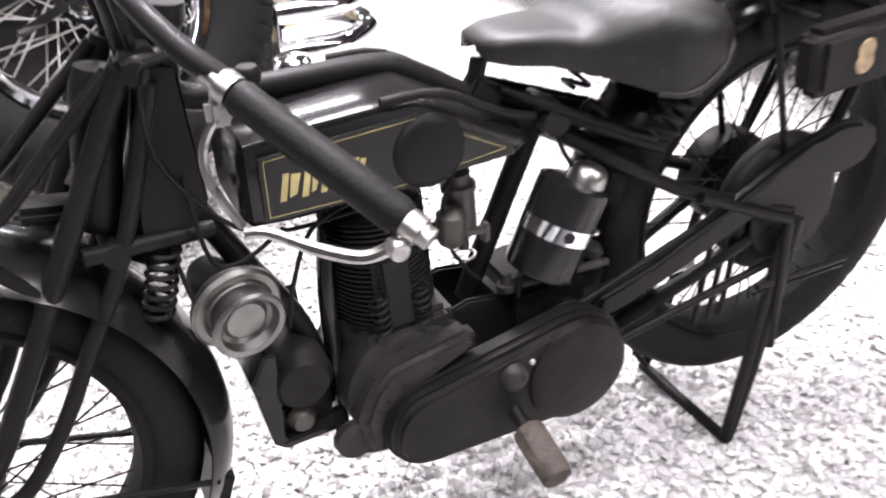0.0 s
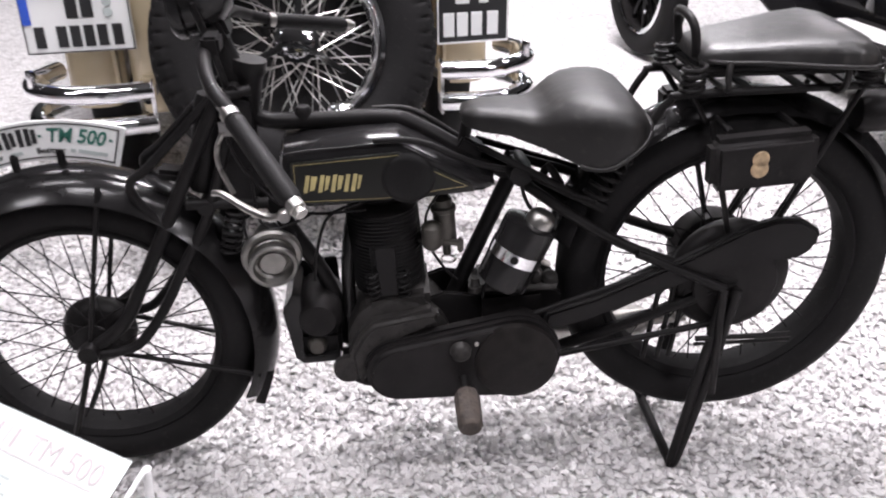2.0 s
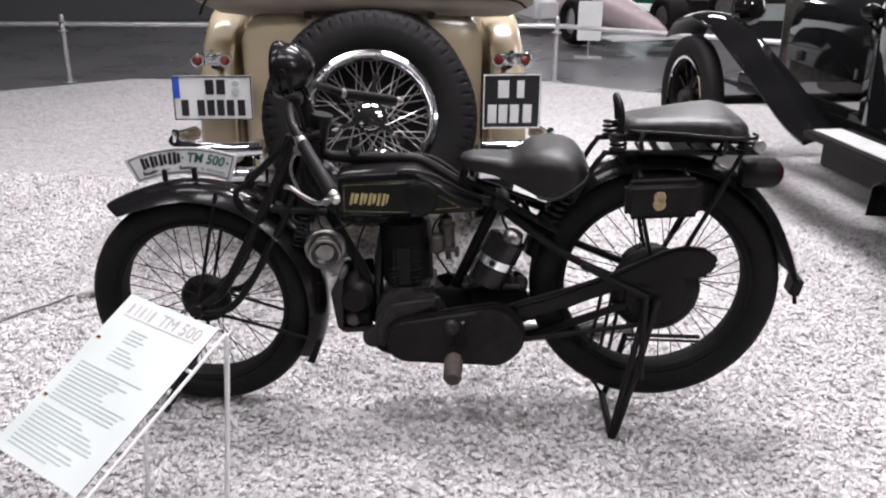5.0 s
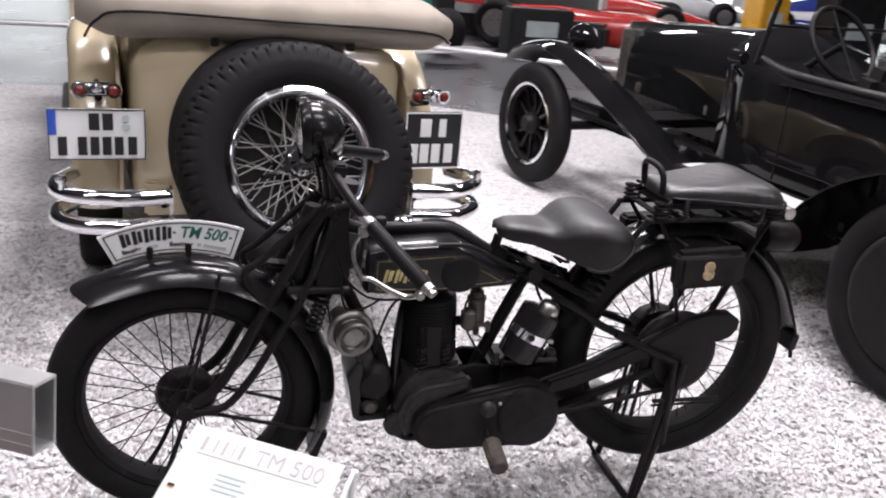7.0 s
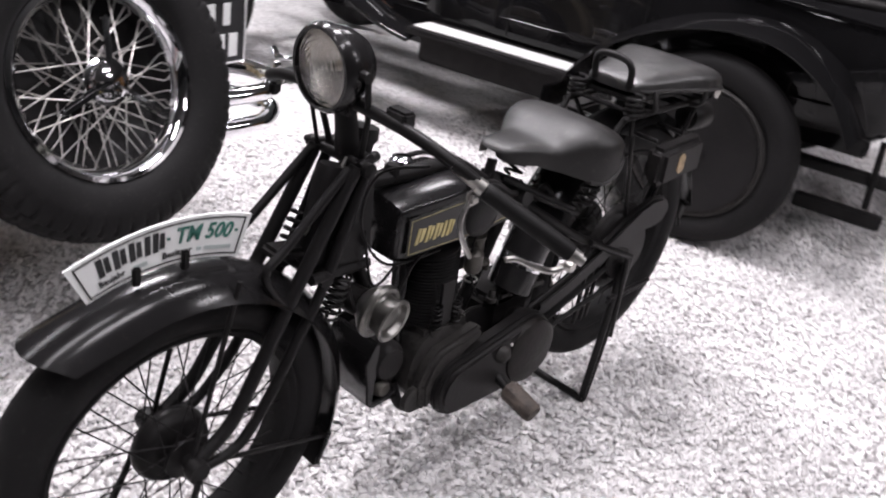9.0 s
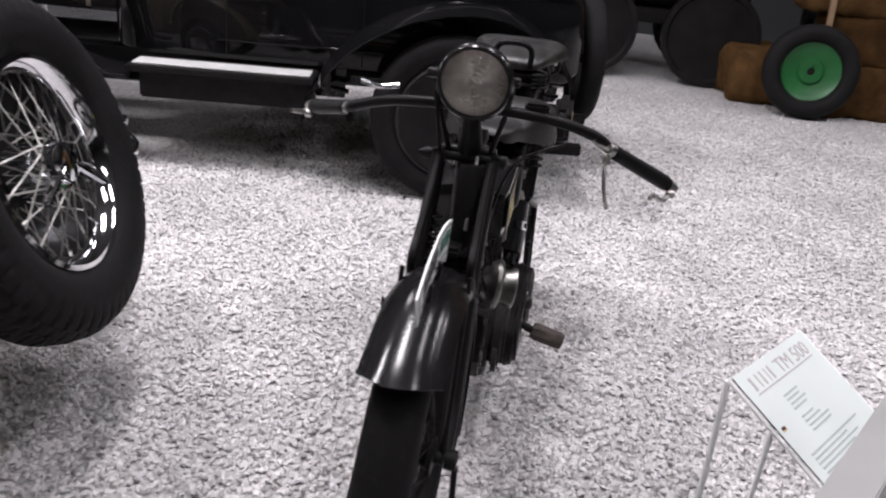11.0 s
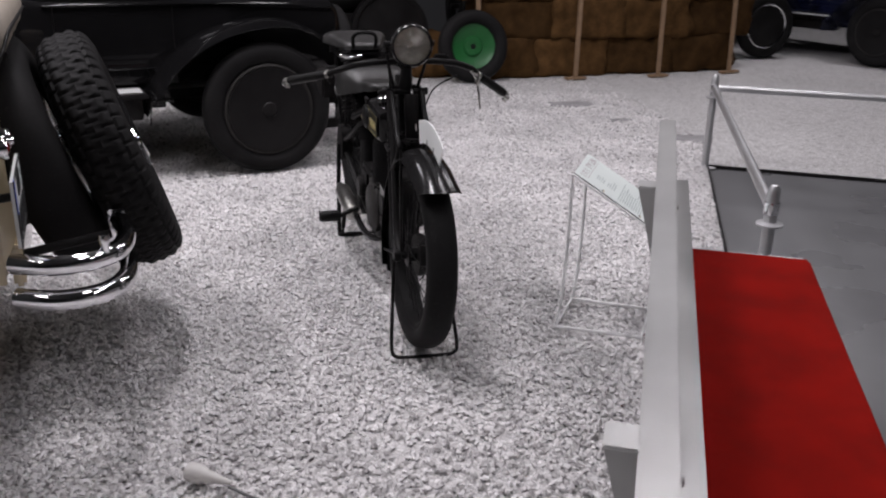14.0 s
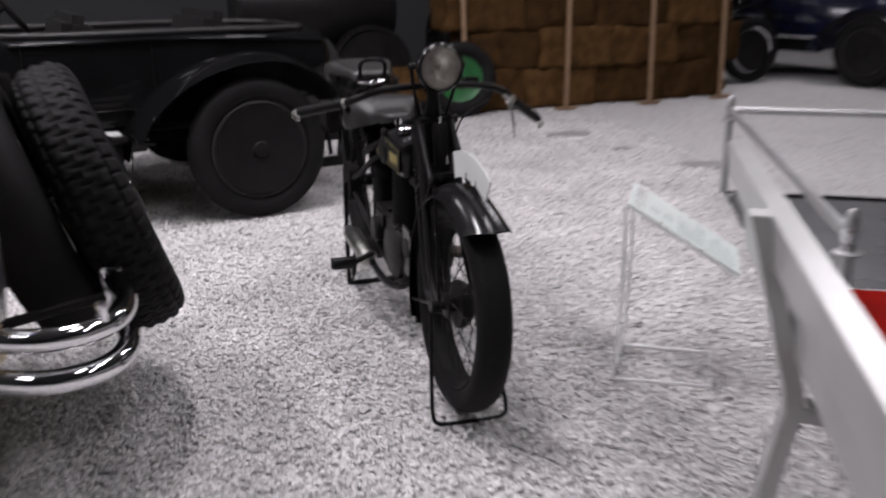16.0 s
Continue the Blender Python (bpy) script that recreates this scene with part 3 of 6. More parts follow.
for sy in (-1, 1):
    s = sy * 0.0885
    part("side_panel", slab([(0.568, 0.660), (0.568, 0.742), (0.765, 0.756), (0.90, 0.686), (0.905, 0.672), (0.74, 0.662)], s - 0.0015, s + 0.0015, 0.001, 1), DARK_TRIM, tank)
    t = s + sy * 0.002
    edge = [(0.574, 0.665), (0.574, 0.737), (0.764, 0.750), (0.89, 0.684), (0.74, 0.666)]
    bm = bmesh.new()
    for (xa, za), (xb, zb) in zip(edge, edge[1:] + edge[:1]):
        tube(bm, [V(xa, t, za), V(xb, t, zb)], 0.00045, 4)
    part("gold_line", bm, GOLD, tank)
    for x, wd in ((0.588, 0.024), (0.615, 0.021), (0.638, 0.022), (0.662, 0.009), (0.675, 0.019)):
        bmk = [slab([(x, 0.683), (x + 0.0075, 0.683), (x + 0.0145, 0.717), (x + 0.007, 0.717)], t - 0.001, t + 0.001, 0)]
        if wd > 0.01:
            bmk.append(slab([(x + 0.012, 0.686), (x + wd - 0.003, 0.689), (x + wd + 0.004, 0.714), (x + 0.0165, 0.715)], t - 0.001, t + 0.001, 0))
        part("gold_mark", join(*bmk), GOLD, tank)
    part("knee_pad", lathe(bmesh.new(), [(0, 0.012), (0.022, 0.0115), (0.038, 0.010), (0.047, 0.006), (0.05, 0), (0, 0)], Matrix.Translation((0.782, sy * 0.089, 0.704)) @ (SIDE if sy < 0 else SIDE @ Matrix.Rotation(math.pi, 4, "X")), 28), GRIP, tank, "round black rubber knee pad")
part("filler_cap", lathe(bmesh.new(), [(0, 0.022), (0.018, 0.022), (0.024, 0.017), (0.026, 0.0), (0, 0)], Matrix.Translation((0.66, 0.045, 0.785)), 24), CHROME, tank)
part("filler_cap", lathe(bmesh.new(), [(0, 0.035), (0.012, 0.035), (0.016, 0.03), (0.016, 0.0), (0, 0)], Matrix.Translation((0.592, 0.0, 0.785)), 20), FRAME, tank)
part("tank_strap", tubes((spline([V(0.72, -0.092, 0.78), V(0.80, -0.088, 0.775), V(0.90, -0.06, 0.72), V(0.97, -0.03, 0.69)], 4), 0.006)), FRAME, tank)
part("tank_strap", tubes((spline([V(0.72, 0.092, 0.78), V(0.80, 0.088, 0.775), V(0.90, 0.06, 0.72), V(0.97, 0.03, 0.69)], 4), 0.006)), FRAME, tank)

# saddle
rows = []
for x, zt, zb, hw in ((0.868, 0.8, 0.792, 0.014), (0.8736, 0.810, 0.782, 0.03), (0.9028, 0.816, 0.776, 0.045), (0.9545, 0.816, 0.77, 0.055), (0.995, 0.812, 0.758, 0.068), (1.012, 0.815, 0.754, 0.078), (1.03, 0.828, 0.749, 0.09), (1.05, 0.842, 0.743, 0.102), (1.075, 0.851, 0.734, 0.115), (1.105, 0.854, 0.730, 0.126), (1.135, 0.852, 0.738, 0.13), (1.16, 0.846, 0.755, 0.129), (1.18, 0.836, 0.768, 0.122), (1.196, 0.82, 0.778, 0.11), (1.206, 0.802, 0.786, 0.092)):
    row = []
    for k in range(17):
        a = math.pi * k / 16
        c, s = math.cos(a), math.sin(a)
        row.append(V(x + 0.018, -1.2 * hw * math.copysign(abs(c) ** 0.5, c), zb + (zt - zb) * s ** 0.4))
    rows.append(row)
sad = part("saddle", loft(rows, thick=0.006), SADDLE, bike, "worn dark leather sprung saddle", 60)
for k in (0, -1):
    part("saddle_rim", tubes((spline([r[k] for r in rows[8:]], 2), 0.0045)), LEATHER, sad)
part("saddle_rim", tubes((rows[-1], 0.0045)), LEATHER, sad)
part("saddle_pivot", join(tubes(([V(0.90, 0, 0.775), V(0.888, 0, 0.715)], 0.012)), block((0.05, 0.04, 0.03), pose(0.905, 0, 0.73, 0, 30, 0), 0.005)), FRAME, sad)
for sy in (-1, 1):
    bm = coil(bmesh.new(), V(1.125, sy * 0.108, 0.655), V(1.195, sy * 0.108, 0.775), 0.021, 0.0042, 7)
    part("saddle_spring", bm, FRAME, sad, "black saddle spring")
    part("saddle_bar", tubes(([V(0.92, sy * 0.02, 0.735), V(1.10, sy * 0.08, 0.655)], 0.007), ([V(1.10, sy * 0.08, 0.655), V(1.14, sy * 0.085, 0.64)], 0.006)), FRAME, sad)
part("saddle_bracket", tubes((spline([V(1.04, -0.03, 0.66), V(1.05, -0.05, 0.70), V(1.075, -0.06, 0.665)], 4), 0.008)), FRAME, sad)

# carrier rack and pillion seat
rack = part("carrier_rack", tubes(*[(spline([V(1.19, sy * 0.07, 0.70), V(1.225, sy * 0.08, 0.775), V(1.262, sy * 0.085, 0.835), V(1.30, sy * 0.088, 0.845), V(1.62, sy * 0.088, 0.852), V(1.66, sy * 0.07, 0.85)], 4), 0.0075) for sy in (-1, 1)]), FRAME, bike, "black tubular luggage rack")
for x in (1.30, 1.40, 1.50, 1.60):
    part("rack_slat", block((0.022, 0.19, 0.006), pose(x, 0, 0.855), 0.002), FRAME, rack)
for sy in (-1, 1):
    part("rack_stay", tubes(([V(1.45, sy * 0.085, 0.46), V(1.62, sy * 0.088, 0.85)], 0.006), ([V(1.30, sy * 0.088, 0.845), V(1.335, sy * 0.075, 0.79)], 0.006)), FRAME, rack)
rows = []
for x, zt, hw in ((1.312, 0.912, 0.055), (1.318, 0.922, 0.072), (1.35, 0.930, 0.085), (1.43, 0.940, 0.107), (1.51, 0.951, 0.132), (1.565, 0.954, 0.147), (1.60, 0.947, 0.147), (1.618, 0.932, 0.13), (1.626, 0.912, 0.105)):
    row = []
    for k in range(15):
        a = math.pi * k / 14
        c, s = math.cos(a), math.sin(a)
        row.append(V(x, -hw * math.copysign(abs(c) ** 0.4, c), 0.898 + (zt - 0.898) * s ** 0.5))
    row += [V(x, hw * (1 - k / 4), 0.895) for k in (1, 2, 3, 4, 5, 6, 7)]
    rows.append(row)
pil = part("pillion_seat", loft(rows, closed=True), PILLION, bike, "flat pillion seat of worn greyish leather", 50)
part("under_plate", block((0.30, 0.16, 0.012), pose(1.46, 0, 0.878), 0.004), FRAME, pil)
part("strap", tubes((spline([V(1.36, -0.10, 0.905), V(1.355, -0.108, 0.88), V(1.36, -0.10, 0.855), V(1.36, 0.0, 0.85)], 4), 0.006)), LEATHER, pil)
part("strap", tubes((spline([V(1.56, -0.125, 0.905), V(1.565, -0.128, 0.88), V(1.56, -0.11, 0.85), V(1.55, 0.0, 0.85)], 4), 0.006)), LEATHER, pil)
part("piping", tubes((spline([V(1.314, -0.055, 0.901), V(1.35, -0.088, 0.902), V(1.43, -0.107, 0.904), V(1.51, -0.134, 0.904), V(1.57, -0.149, 0.904), V(1.605, -0.147, 0.904), V(1.627, -0.10, 0.902)], 5), 0.004)), LEATHER, pil)
part("grab_handle", tubes((spline([V(1.312, -0.05, 0.905), V(1.306, -0.052, 0.95), V(1.30, -0.03, 0.972), V(1.30, 0.03, 0.972), V(1.306, 0.052, 0.95), V(1.312, 0.05, 0.905)], 4), 0.0085)), FRAME, pil)
for x in (1.30, 1.63):
    for sy in (-1, 1):
        part("pillion_spring", coil(bmesh.new(), V(x, sy * 0.085, 0.848), V(x, sy * 0.085, 0.898), 0.024 if x > 1.5 else 0.02, 0.0042, 4), FRAME, pil)
part("spring_bar", join(block((0.30, 0.018, 0.012), pose(1.45, -0.07, 0.885), 0.003), block((0.30, 0.018, 0.012), pose(1.45, 0.07, 0.885), 0.003)), FRAME, pil)
box = part("tool_box", block((0.195, 0.055, 0.10), pose(1.413, -0.165, 0.746, 0, -4, 0), 0.016, 3), COVER, bike, "black metal tool box with a tan badge")
part("badge", lathe(bmesh.new(), [(0, 0.002), (0.014, 0.002), (0.0155, 0), (0, 0)], across(1.40, -0.1935, 0.757), 20), pbr("tan_transfer", (0.4, 0.29, 0.17), 0.5, scale=90, var=0.35), box)
part("badge", lathe(bmesh.new(), [(0, 0.002), (0.015, 0.002), (0.0165, 0), (0, 0)], across(1.40, -0.1935, 0.738), 20), bpy.data.materials["tan_transfer"], box)
part("tool_box", block((0.195, 0.055, 0.10), pose(1.425, 0.165, 0.735, 0, -4, 0), 0.008), COVER, bike)
part("box_strap", tubes(([V(1.36, -0.14, 0.79), V(1.36, 0.14, 0.79)], 0.006), ([V(1.48, -0.14, 0.795), V(1.48, 0.14, 0.795)], 0.006)), FRAME, bike)
tail = part("tail_lamp", lathe(bmesh.new(), [(0, -0.05), (0.034, -0.045), (0.04, -0.03), (0.04, 0.04), (0.032, 0.05), (0, 0.055)], Matrix.Translation((1.675, -0.06, 0.792)) @ Matrix.Rotation(radians(90), 4, "Y"), 24), COVER, bike, "round black rear lamp body")
part("tail_lens", lathe(bmesh.new(), [(0, 0.066), (0.02, 0.062), (0.032, 0.052), (0, 0.05)], Matrix.Translation((1.675, -0.06, 0.792)) @ Matrix.Rotation(radians(90), 4, "Y"), 20), RED_LENS, tail)
part("dynamo_cap", lathe(bmesh.new(), [(0, 0.02), (0.016, 0.018), (0.018, 0), (0, 0)], across(1.655, -0.10, 0.875), 16), NICKEL, rack)

# engine
eng = part("engine", join(
    lathe(bmesh.new(), [(0, 0.085), (0.085, 0.085), (0.105, 0.07), (0.108, 0.02), (0.108, -0.02), (0.105, -0.07), (0.085, -0.085), (0, -0.085)], across(0.755, 0.0, 0.335), 36),
    block((0.13, 0.15, 0.05), pose(0.755, 0, 0.425, 0, -4, 0), 0.012)), CASTING, bike, "single-cylinder engine with grey crankcase")
part("timing_lobe", slab([(0.652, 0.33), (0.672, 0.375), (0.70, 0.405), (0.83, 0.43), (0.84, 0.40), (0.70, 0.33), (0.69, 0.26), (0.66, 0.26)], -0.115, -0.07, 0.012, 3), CASTING, eng)
for i in range(22):
    z = 0.443 + i * 0.0079
    part("cylinder_fin", lathe(bmesh.new(), [(0.048, -0.0016), (0.072, -0.0012), (0.073, 0), (0.072, 0.0012), (0.048, 0.0016)], Matrix.Translation((0.742 - 0.0006 * i, 0, z)) @ Matrix.Rotation(radians(-4), 4, "Y"), 36, True), RUBBER, eng)
part("cylinder", lathe(bmesh.new(), [(0, 0), (0.068, 0), (0.068, 0.185), (0.05, 0.19), (0.04, 0.2), (0, 0.2)], Matrix.Translation((0.745, 0, 0.43)) @ Matrix.Rotation(radians(-4), 4, "Y"), 28), COVER, eng)
part("valve_chest", block((0.06, 0.03, 0.13), pose(0.735, -0.062, 0.50, 0, -4, 0), 0.012, 3), FRAME, eng)
for dx in (-0.03, 0.03):
    part("valve_spring", coil(bmesh.new(), V(0.74 + dx, -0.075, 0.44), V(0.735 + dx, -0.075, 0.50), 0.012, 0.0025, 5), FRAME, eng)
part("spark_plug", lathe(bmesh.new(), [(0, 0.045), (0.004, 0.045), (0.006, 0.02), (0.012, 0.018), (0.012, 0.0), (0, 0)], Matrix.Translation((0.76, -0.01, 0.625)), 12), PLASTIC, eng)
part("plug_lead", tubes((spline([V(0.76, -0.01, 0.668), V(0.70, -0.05, 0.645), V(0.63, -0.06, 0.62), V(0.60, -0.05, 0.54), V(0.59, -0.04, 0.47)], 5), 0.0032)), FRAME, eng)
part("exhaust_pipe", tubes((spline([V(0.71, 0.02, 0.605), V(0.684, 0.01, 0.60), V(0.666, 0.0, 0.565), V(0.655, -0.01, 0.45), V(0.66, -0.01, 0.30), V(0.68, 0.05, 0.22), V(0.80, 0.09, 0.20), V(1.0, 0.10, 0.22)], 5), 0.0145)), ENAMEL, eng)
part("silencer", lathe(bmesh.new(), [(0, 0), (0.016, 0), (0.036, 0.03), (0.036, 0.33), (0.016, 0.36), (0.014, 0.44), (0, 0.44)], Matrix.Translation((0.98, 0.11, 0.225)) @ Matrix.Rotation(radians(87), 4, "Y"), 24), NICKEL, eng, "dull metal silencer")
carb = part("carburettor", lathe(bmesh.new(), [(0, -0.06), (0.008, -0.06), (0.009, -0.04), (0.019, -0.034), (0.022, -0.028), (0.022, 0.035), (0.025, 0.037), (0.025, 0.045), (0.018, 0.047), (0.018, 0.062), (0.006, 0.072), (0, 0.072)], pose(0.853, -0.03, 0.572, 0, -4, 0), 24), CARB, eng, "small grey metal carburettor")
part("float_bowl", lathe(bmesh.new(), [(0, -0.03), (0.008, -0.03), (0.018, -0.022), (0.021, -0.015), (0.021, 0.022), (0.012, 0.03), (0, 0.032)], pose(0.826, -0.055, 0.565), 20), CARB, carb)
part("mixing_arm", join(block((0.045, 0.012, 0.012), pose(0.862, -0.05, 0.548, 0, 10, 0), 0.003), block((0.012, 0.016, 0.03), pose(0.882, -0.048, 0.54), 0.003)), CARB, carb)
part("intake", tubes(([V(0.79, -0.02, 0.545), V(0.85, -0.025, 0.55)], 0.013)), CASTING, carb)
part("fuel_pipe", tubes((spline([V(0.84, -0.05, 0.655), V(0.815, -0.055, 0.61), V(0.818, -0.055, 0.55), V(0.85, -0.05, 0.49), V(0.875, -0.045, 0.46)], 5), 0.0028)), FRAME, carb)
part("drain_ring", tube(bmesh.new(), [V(0.858 + 0.016 * math.cos(i * 0.5236), -0.03 + 0.016 * math.sin(i * 0.5236), 0.50) for i in range(12)], 0.0025, 6, True), NICKEL, carb)

# primary chain case
def hull(c1, r1, c2, r2, n=14):
    (x1, z1), (x2, z2) = c1, c2
    d, a = math.hypot(x2 - x1, z2 - z1), math.atan2(z2 - z1, x2 - x1)
    b = math.acos((r1 - r2) / d)
    p = [(x1 + r1 * math.cos(a + b + (2 * math.pi - 2 * b) * i / n), z1 + r1 * math.sin(a + b + (2 * math.pi - 2 * b) * i / n)) for i in range(n + 1)]
    return p + [(x2 + r2 * math.cos(a - b + 2 * b * i / n), z2 + r2 * math.sin(a - b + 2 * b * i / n)) for i in range(n + 1)]


pc = part("primary_cover", slab(hull((0.752, 0.300), 0.066, (0.985, 0.322), 0.09), -0.145, -0.085, 0.012, 3), COVER, bike, "scuffed black primary chain case")
part("cover_rim", slab(hull((0.752, 0.300), 0.070, (0.985, 0.322), 0.094), -0.125, -0.112, 0.003), FRAME, pc)
part("clutch_cover", lathe(bmesh.new(), [(0, 0.012), (0.07, 0.01), (0.083, 0.003), (0.085, -0.01), (0, -0.01)], across(0.985, -0.147, 0.322), 36), pbr("brown_black_cover", (0.012, 0.0105, 0.010), 0.45, var=0.4, scale=30, bump=0.2, spec=0.15), pc)
part("centre_cap", lathe(bmesh.new(), [(0, 0.018), (0.012, 0.017), (0.02, 0.01), (0.022, 0), (0, 0)], across(0.873, -0.147, 0.355), 24), CASTING, pc)
part("fixing_screw", lathe(bmesh.new(), [(0, 0.003), (0.004, 0.003), (0.005, 0), (0, 0)], across(0.905, -0.146, 0.368), 10), NICKEL, pc)
for sy in (-1, 1):
    x0, z0 = (0.878, 0.305) if sy < 0 else (0.95, 0.27)
    fp = part("footrest", tubes(([V(x0, sy * 0.10, z0), V(x0 + 0.003, sy * 0.165, z0 - 0.03), V(x0 + 0.004, sy * 0.19, z0 - 0.04)], 0.011)), FRAME, bike)
    bm = lathe(bmesh.new(), [(0, 0.088), (0.021, 0.088), (0.025, 0.082), (0.026, 0.01), (0.023, 0), (0, 0)], Matrix.Translation((x0 + 0.004, sy * 0.175, z0 - 0.034)) @ Matrix.Rotation(radians(90 if sy < 0 else -90), 4, "X") @ Matrix.Rotation(radians(14 if sy < 0 else 0), 4, "X"), 8)
    part("footrest_rubber", bm, BROWN_RUBBER if sy < 0 else GRIP, fp, "worn brown footrest rubber" if sy < 0 else "")
    if sy > 0:
        part("footrest_end", block((0.012, 0.006, 0.05), Matrix.Translation((x0 + 0.004, 0.266, z0 - 0.03)), 0.003), FRAME, fp)

# magneto, platform and horn
mag = part("magneto", join(block((0.09, 0.09, 0.06), pose(0.59, 0, 0.318), 0.008), lathe(bmesh.new(), [(0, 0.07), (0.035, 0.07), (0.046, 0.055), (0.048, -0.055), (0.035, -0.07), (0, -0.07)], across(0.592, 0, 0.39), 24)), COVER, bike, "black magneto on a sheet-metal platform")
part("platform", slab([(0.522, 0.41), (0.545, 0.455), (0.56, 0.45), (0.556, 0.30), (0.63, 0.305), (0.632, 0.29), (0.556, 0.285), (0.54, 0.30)], -0.065, 0.065, 0.003), ENAMEL, mag)
part("magneto_cap", lathe(bmesh.new(), [(0, 0.018), (0.014, 0.016), (0.02, 0.006), (0.021, 0), (0, 0)], across(0.585, -0.052, 0.325), 20), CARB, mag)
part("side_plate", slab([(0.524, 0.415), (0.545, 0.46), (0.63, 0.47), (0.64, 0.30), (0.556, 0.29), (0.54, 0.31)], 0.06, 0.066, 0.003), ENAMEL, mag)
part("magneto_drive", lathe(bmesh.new(), [(0, 0.012), (0.03, 0.012), (0.032, 0), (0, 0)], across(0.648, -0.088, 0.29), 20), CASTING, mag)
horn = part("horn", lathe(bmesh.new(), [(0, -0.04), (0.02, -0.04), (0.035, -0.03), (0.05, -0.014), (0.057, -0.004), (0.058, 0.004), (0.054, 0.009), (0.046, 0.010), (0.041, 0.006), (0.038, 0.010), (0.040, 0.026), (0.046, 0.036), (0.047, 0.041), (0.044, 0.044), (0.038, 0.042), (0.034, 0.030), (0.029, 0.026), (0.024, 0.030), (0, 0.031)], Matrix.Translation((0.517, -0.085, 0.555)) @ Matrix.Rotation(radians(9), 4, "Z") @ Matrix.Rotation(radians(8), 4, "X") @ SIDE, 40), pbr("horn_metal", (0.2, 0.195, 0.185), 0.36, 1.0, var=0.25, bump=0.05, scale=30), bike, "dull round electric horn with a stepped rim", 25)
part("horn_body", lathe(bmesh.new(), [(0, -0.10), (0.025, -0.098), (0.03, -0.08), (0.03, -0.035), (0, -0.035)], Matrix.Translation((0.517, -0.085, 0.555)) @ Matrix.Rotation(radians(9), 4, "Z") @ SIDE, 24), COVER, horn)
part("horn_bracket", tubes(([V(0.545, -0.06, 0.56), V(0.555, 0.0, 0.56)], 0.008)), FRAME, horn)
part("horn_cable", tubes((spline([V(0.46, -0.04, 0.64), V(0.475, -0.07, 0.555), V(0.50, -0.09, 0.53), V(0.53, -0.05, 0.54)], 5), 0.003), (spline([V(0.49, -0.05, 0.72), V(0.50, -0.07, 0.62), V(0.54, -0.06, 0.60), V(0.60, -0.04, 0.62)], 5), 0.003)), FRAME, bike)
part("control_cable", tubes((spline([V(0.48, -0.20, 0.91), V(0.46, -0.10, 0.86), V(0.47, -0.06, 0.74), V(0.56, -0.05, 0.63), V(0.70, -0.06, 0.63)], 6), 0.003)), FRAME, bike)

# gearbox and oil canister
gb = part("gearbox", join(block((0.16, 0.13, 0.09), pose(0.985, 0, 0.40, 0, -2, 0), 0.02, 3), lathe(bmesh.new(), [(0, 0.09), (0.04, 0.09), (0.05, 0.08), (0.05, -0.08), (0.04, -0.09), (0, -0.09)], across(1.0, 0, 0.35), 28)), COVER, bike, "black gearbox behind the engine")
part("engine_plate", slab([(0.80, 0.335), (0.815, 0.425), (0.85, 0.437), (0.90, 0.43), (1.06, 0.45), (1.09, 0.42), (1.08, 0.36), (0.95, 0.33)], -0.055, -0.045, 0.004), FRAME, gb)
part("engine_plate", slab([(0.80, 0.335), (0.815, 0.425), (0.85, 0.437), (0.90, 0.43), (1.06, 0.45), (1.09, 0.42), (1.08, 0.36), (0.95, 0.33)], 0.045, 0.055, 0.004), FRAME, gb)
for x, z, h in ((0.91, 0.44, 0.03), (0.945, 0.445, 0.035), (1.0, 0.45, 0.02)):
    part("gearbox_stud", lathe(bmesh.new(), [(0, h), (0.008, h), (0.009, h * 0.4), (0.014, h * 0.35), (0.014, 0), (0, 0)], pose(x, -0.06, z), 10), CASTING, gb)
for x, r, h in ((0.985, 0.02, 0.05), (1.03, 0.014, 0.04), (1.062, 0.017, 0.03)):
    part("gearbox_fitting", lathe(bmesh.new(), [(0, h), (r * 0.6, h), (r, h * 0.8), (r, h * 0.5), (r * 0.75, h * 0.48), (r * 0.75, h * 0.2), (r * 1.2, h * 0.18), (r * 1.2, 0), (0, 0)], Matrix.Translation((x, -0.045, 0.445)) @ Matrix.Rotation(radians(35), 4, "X"), 12), CASTING, gb)
part("clutch_arm", tubes((spline([V(0.93, -0.07, 0.45), V(1.0, -0.08, 0.455), V(1.07, -0.085, 0.455)], 4), 0.007)), CASTING, gb)
AX = Matrix.Translation((0.962, -0.062, 0.456)) @ Matrix.Rotation(radians(23.5), 4, "Y")
can = part("oil_canister", lathe(bmesh.new(), [(0, 0), (0.043, 0.0), (0.052, 0.006), (0.0535, 0.012), (0.0535, 0.135), (0.052, 0.145), (0.040, 0.15), (0, 0.15)], AX, 36), ENAMEL, bike, "black oil canister with a bright clamp band")
part("clamp_band", lathe(bmesh.new(), [(0.055, 0.066), (0.055, 0.09), (0.0535, 0.09), (0.0535, 0.066)], AX, 36, True), CHROME, can)
part("band_badge", lathe(bmesh.new(), [(0, 0.003), (0.008, 0.002), (0.009, 0), (0, 0)], AX @ Matrix.Translation((-0.014, -0.0525, 0.079)) @ SIDE, 16), COVER, can)
part("canister_cap", lathe(bmesh.new(), [(0, 0.180), (0.016, 0.179), (0.025, 0.173), (0.0285, 0.160), (0.0285, 0.15), (0, 0.15)], AX @ Matrix.Translation((0.012, -0.008, 0)), 28), NICKEL, can)
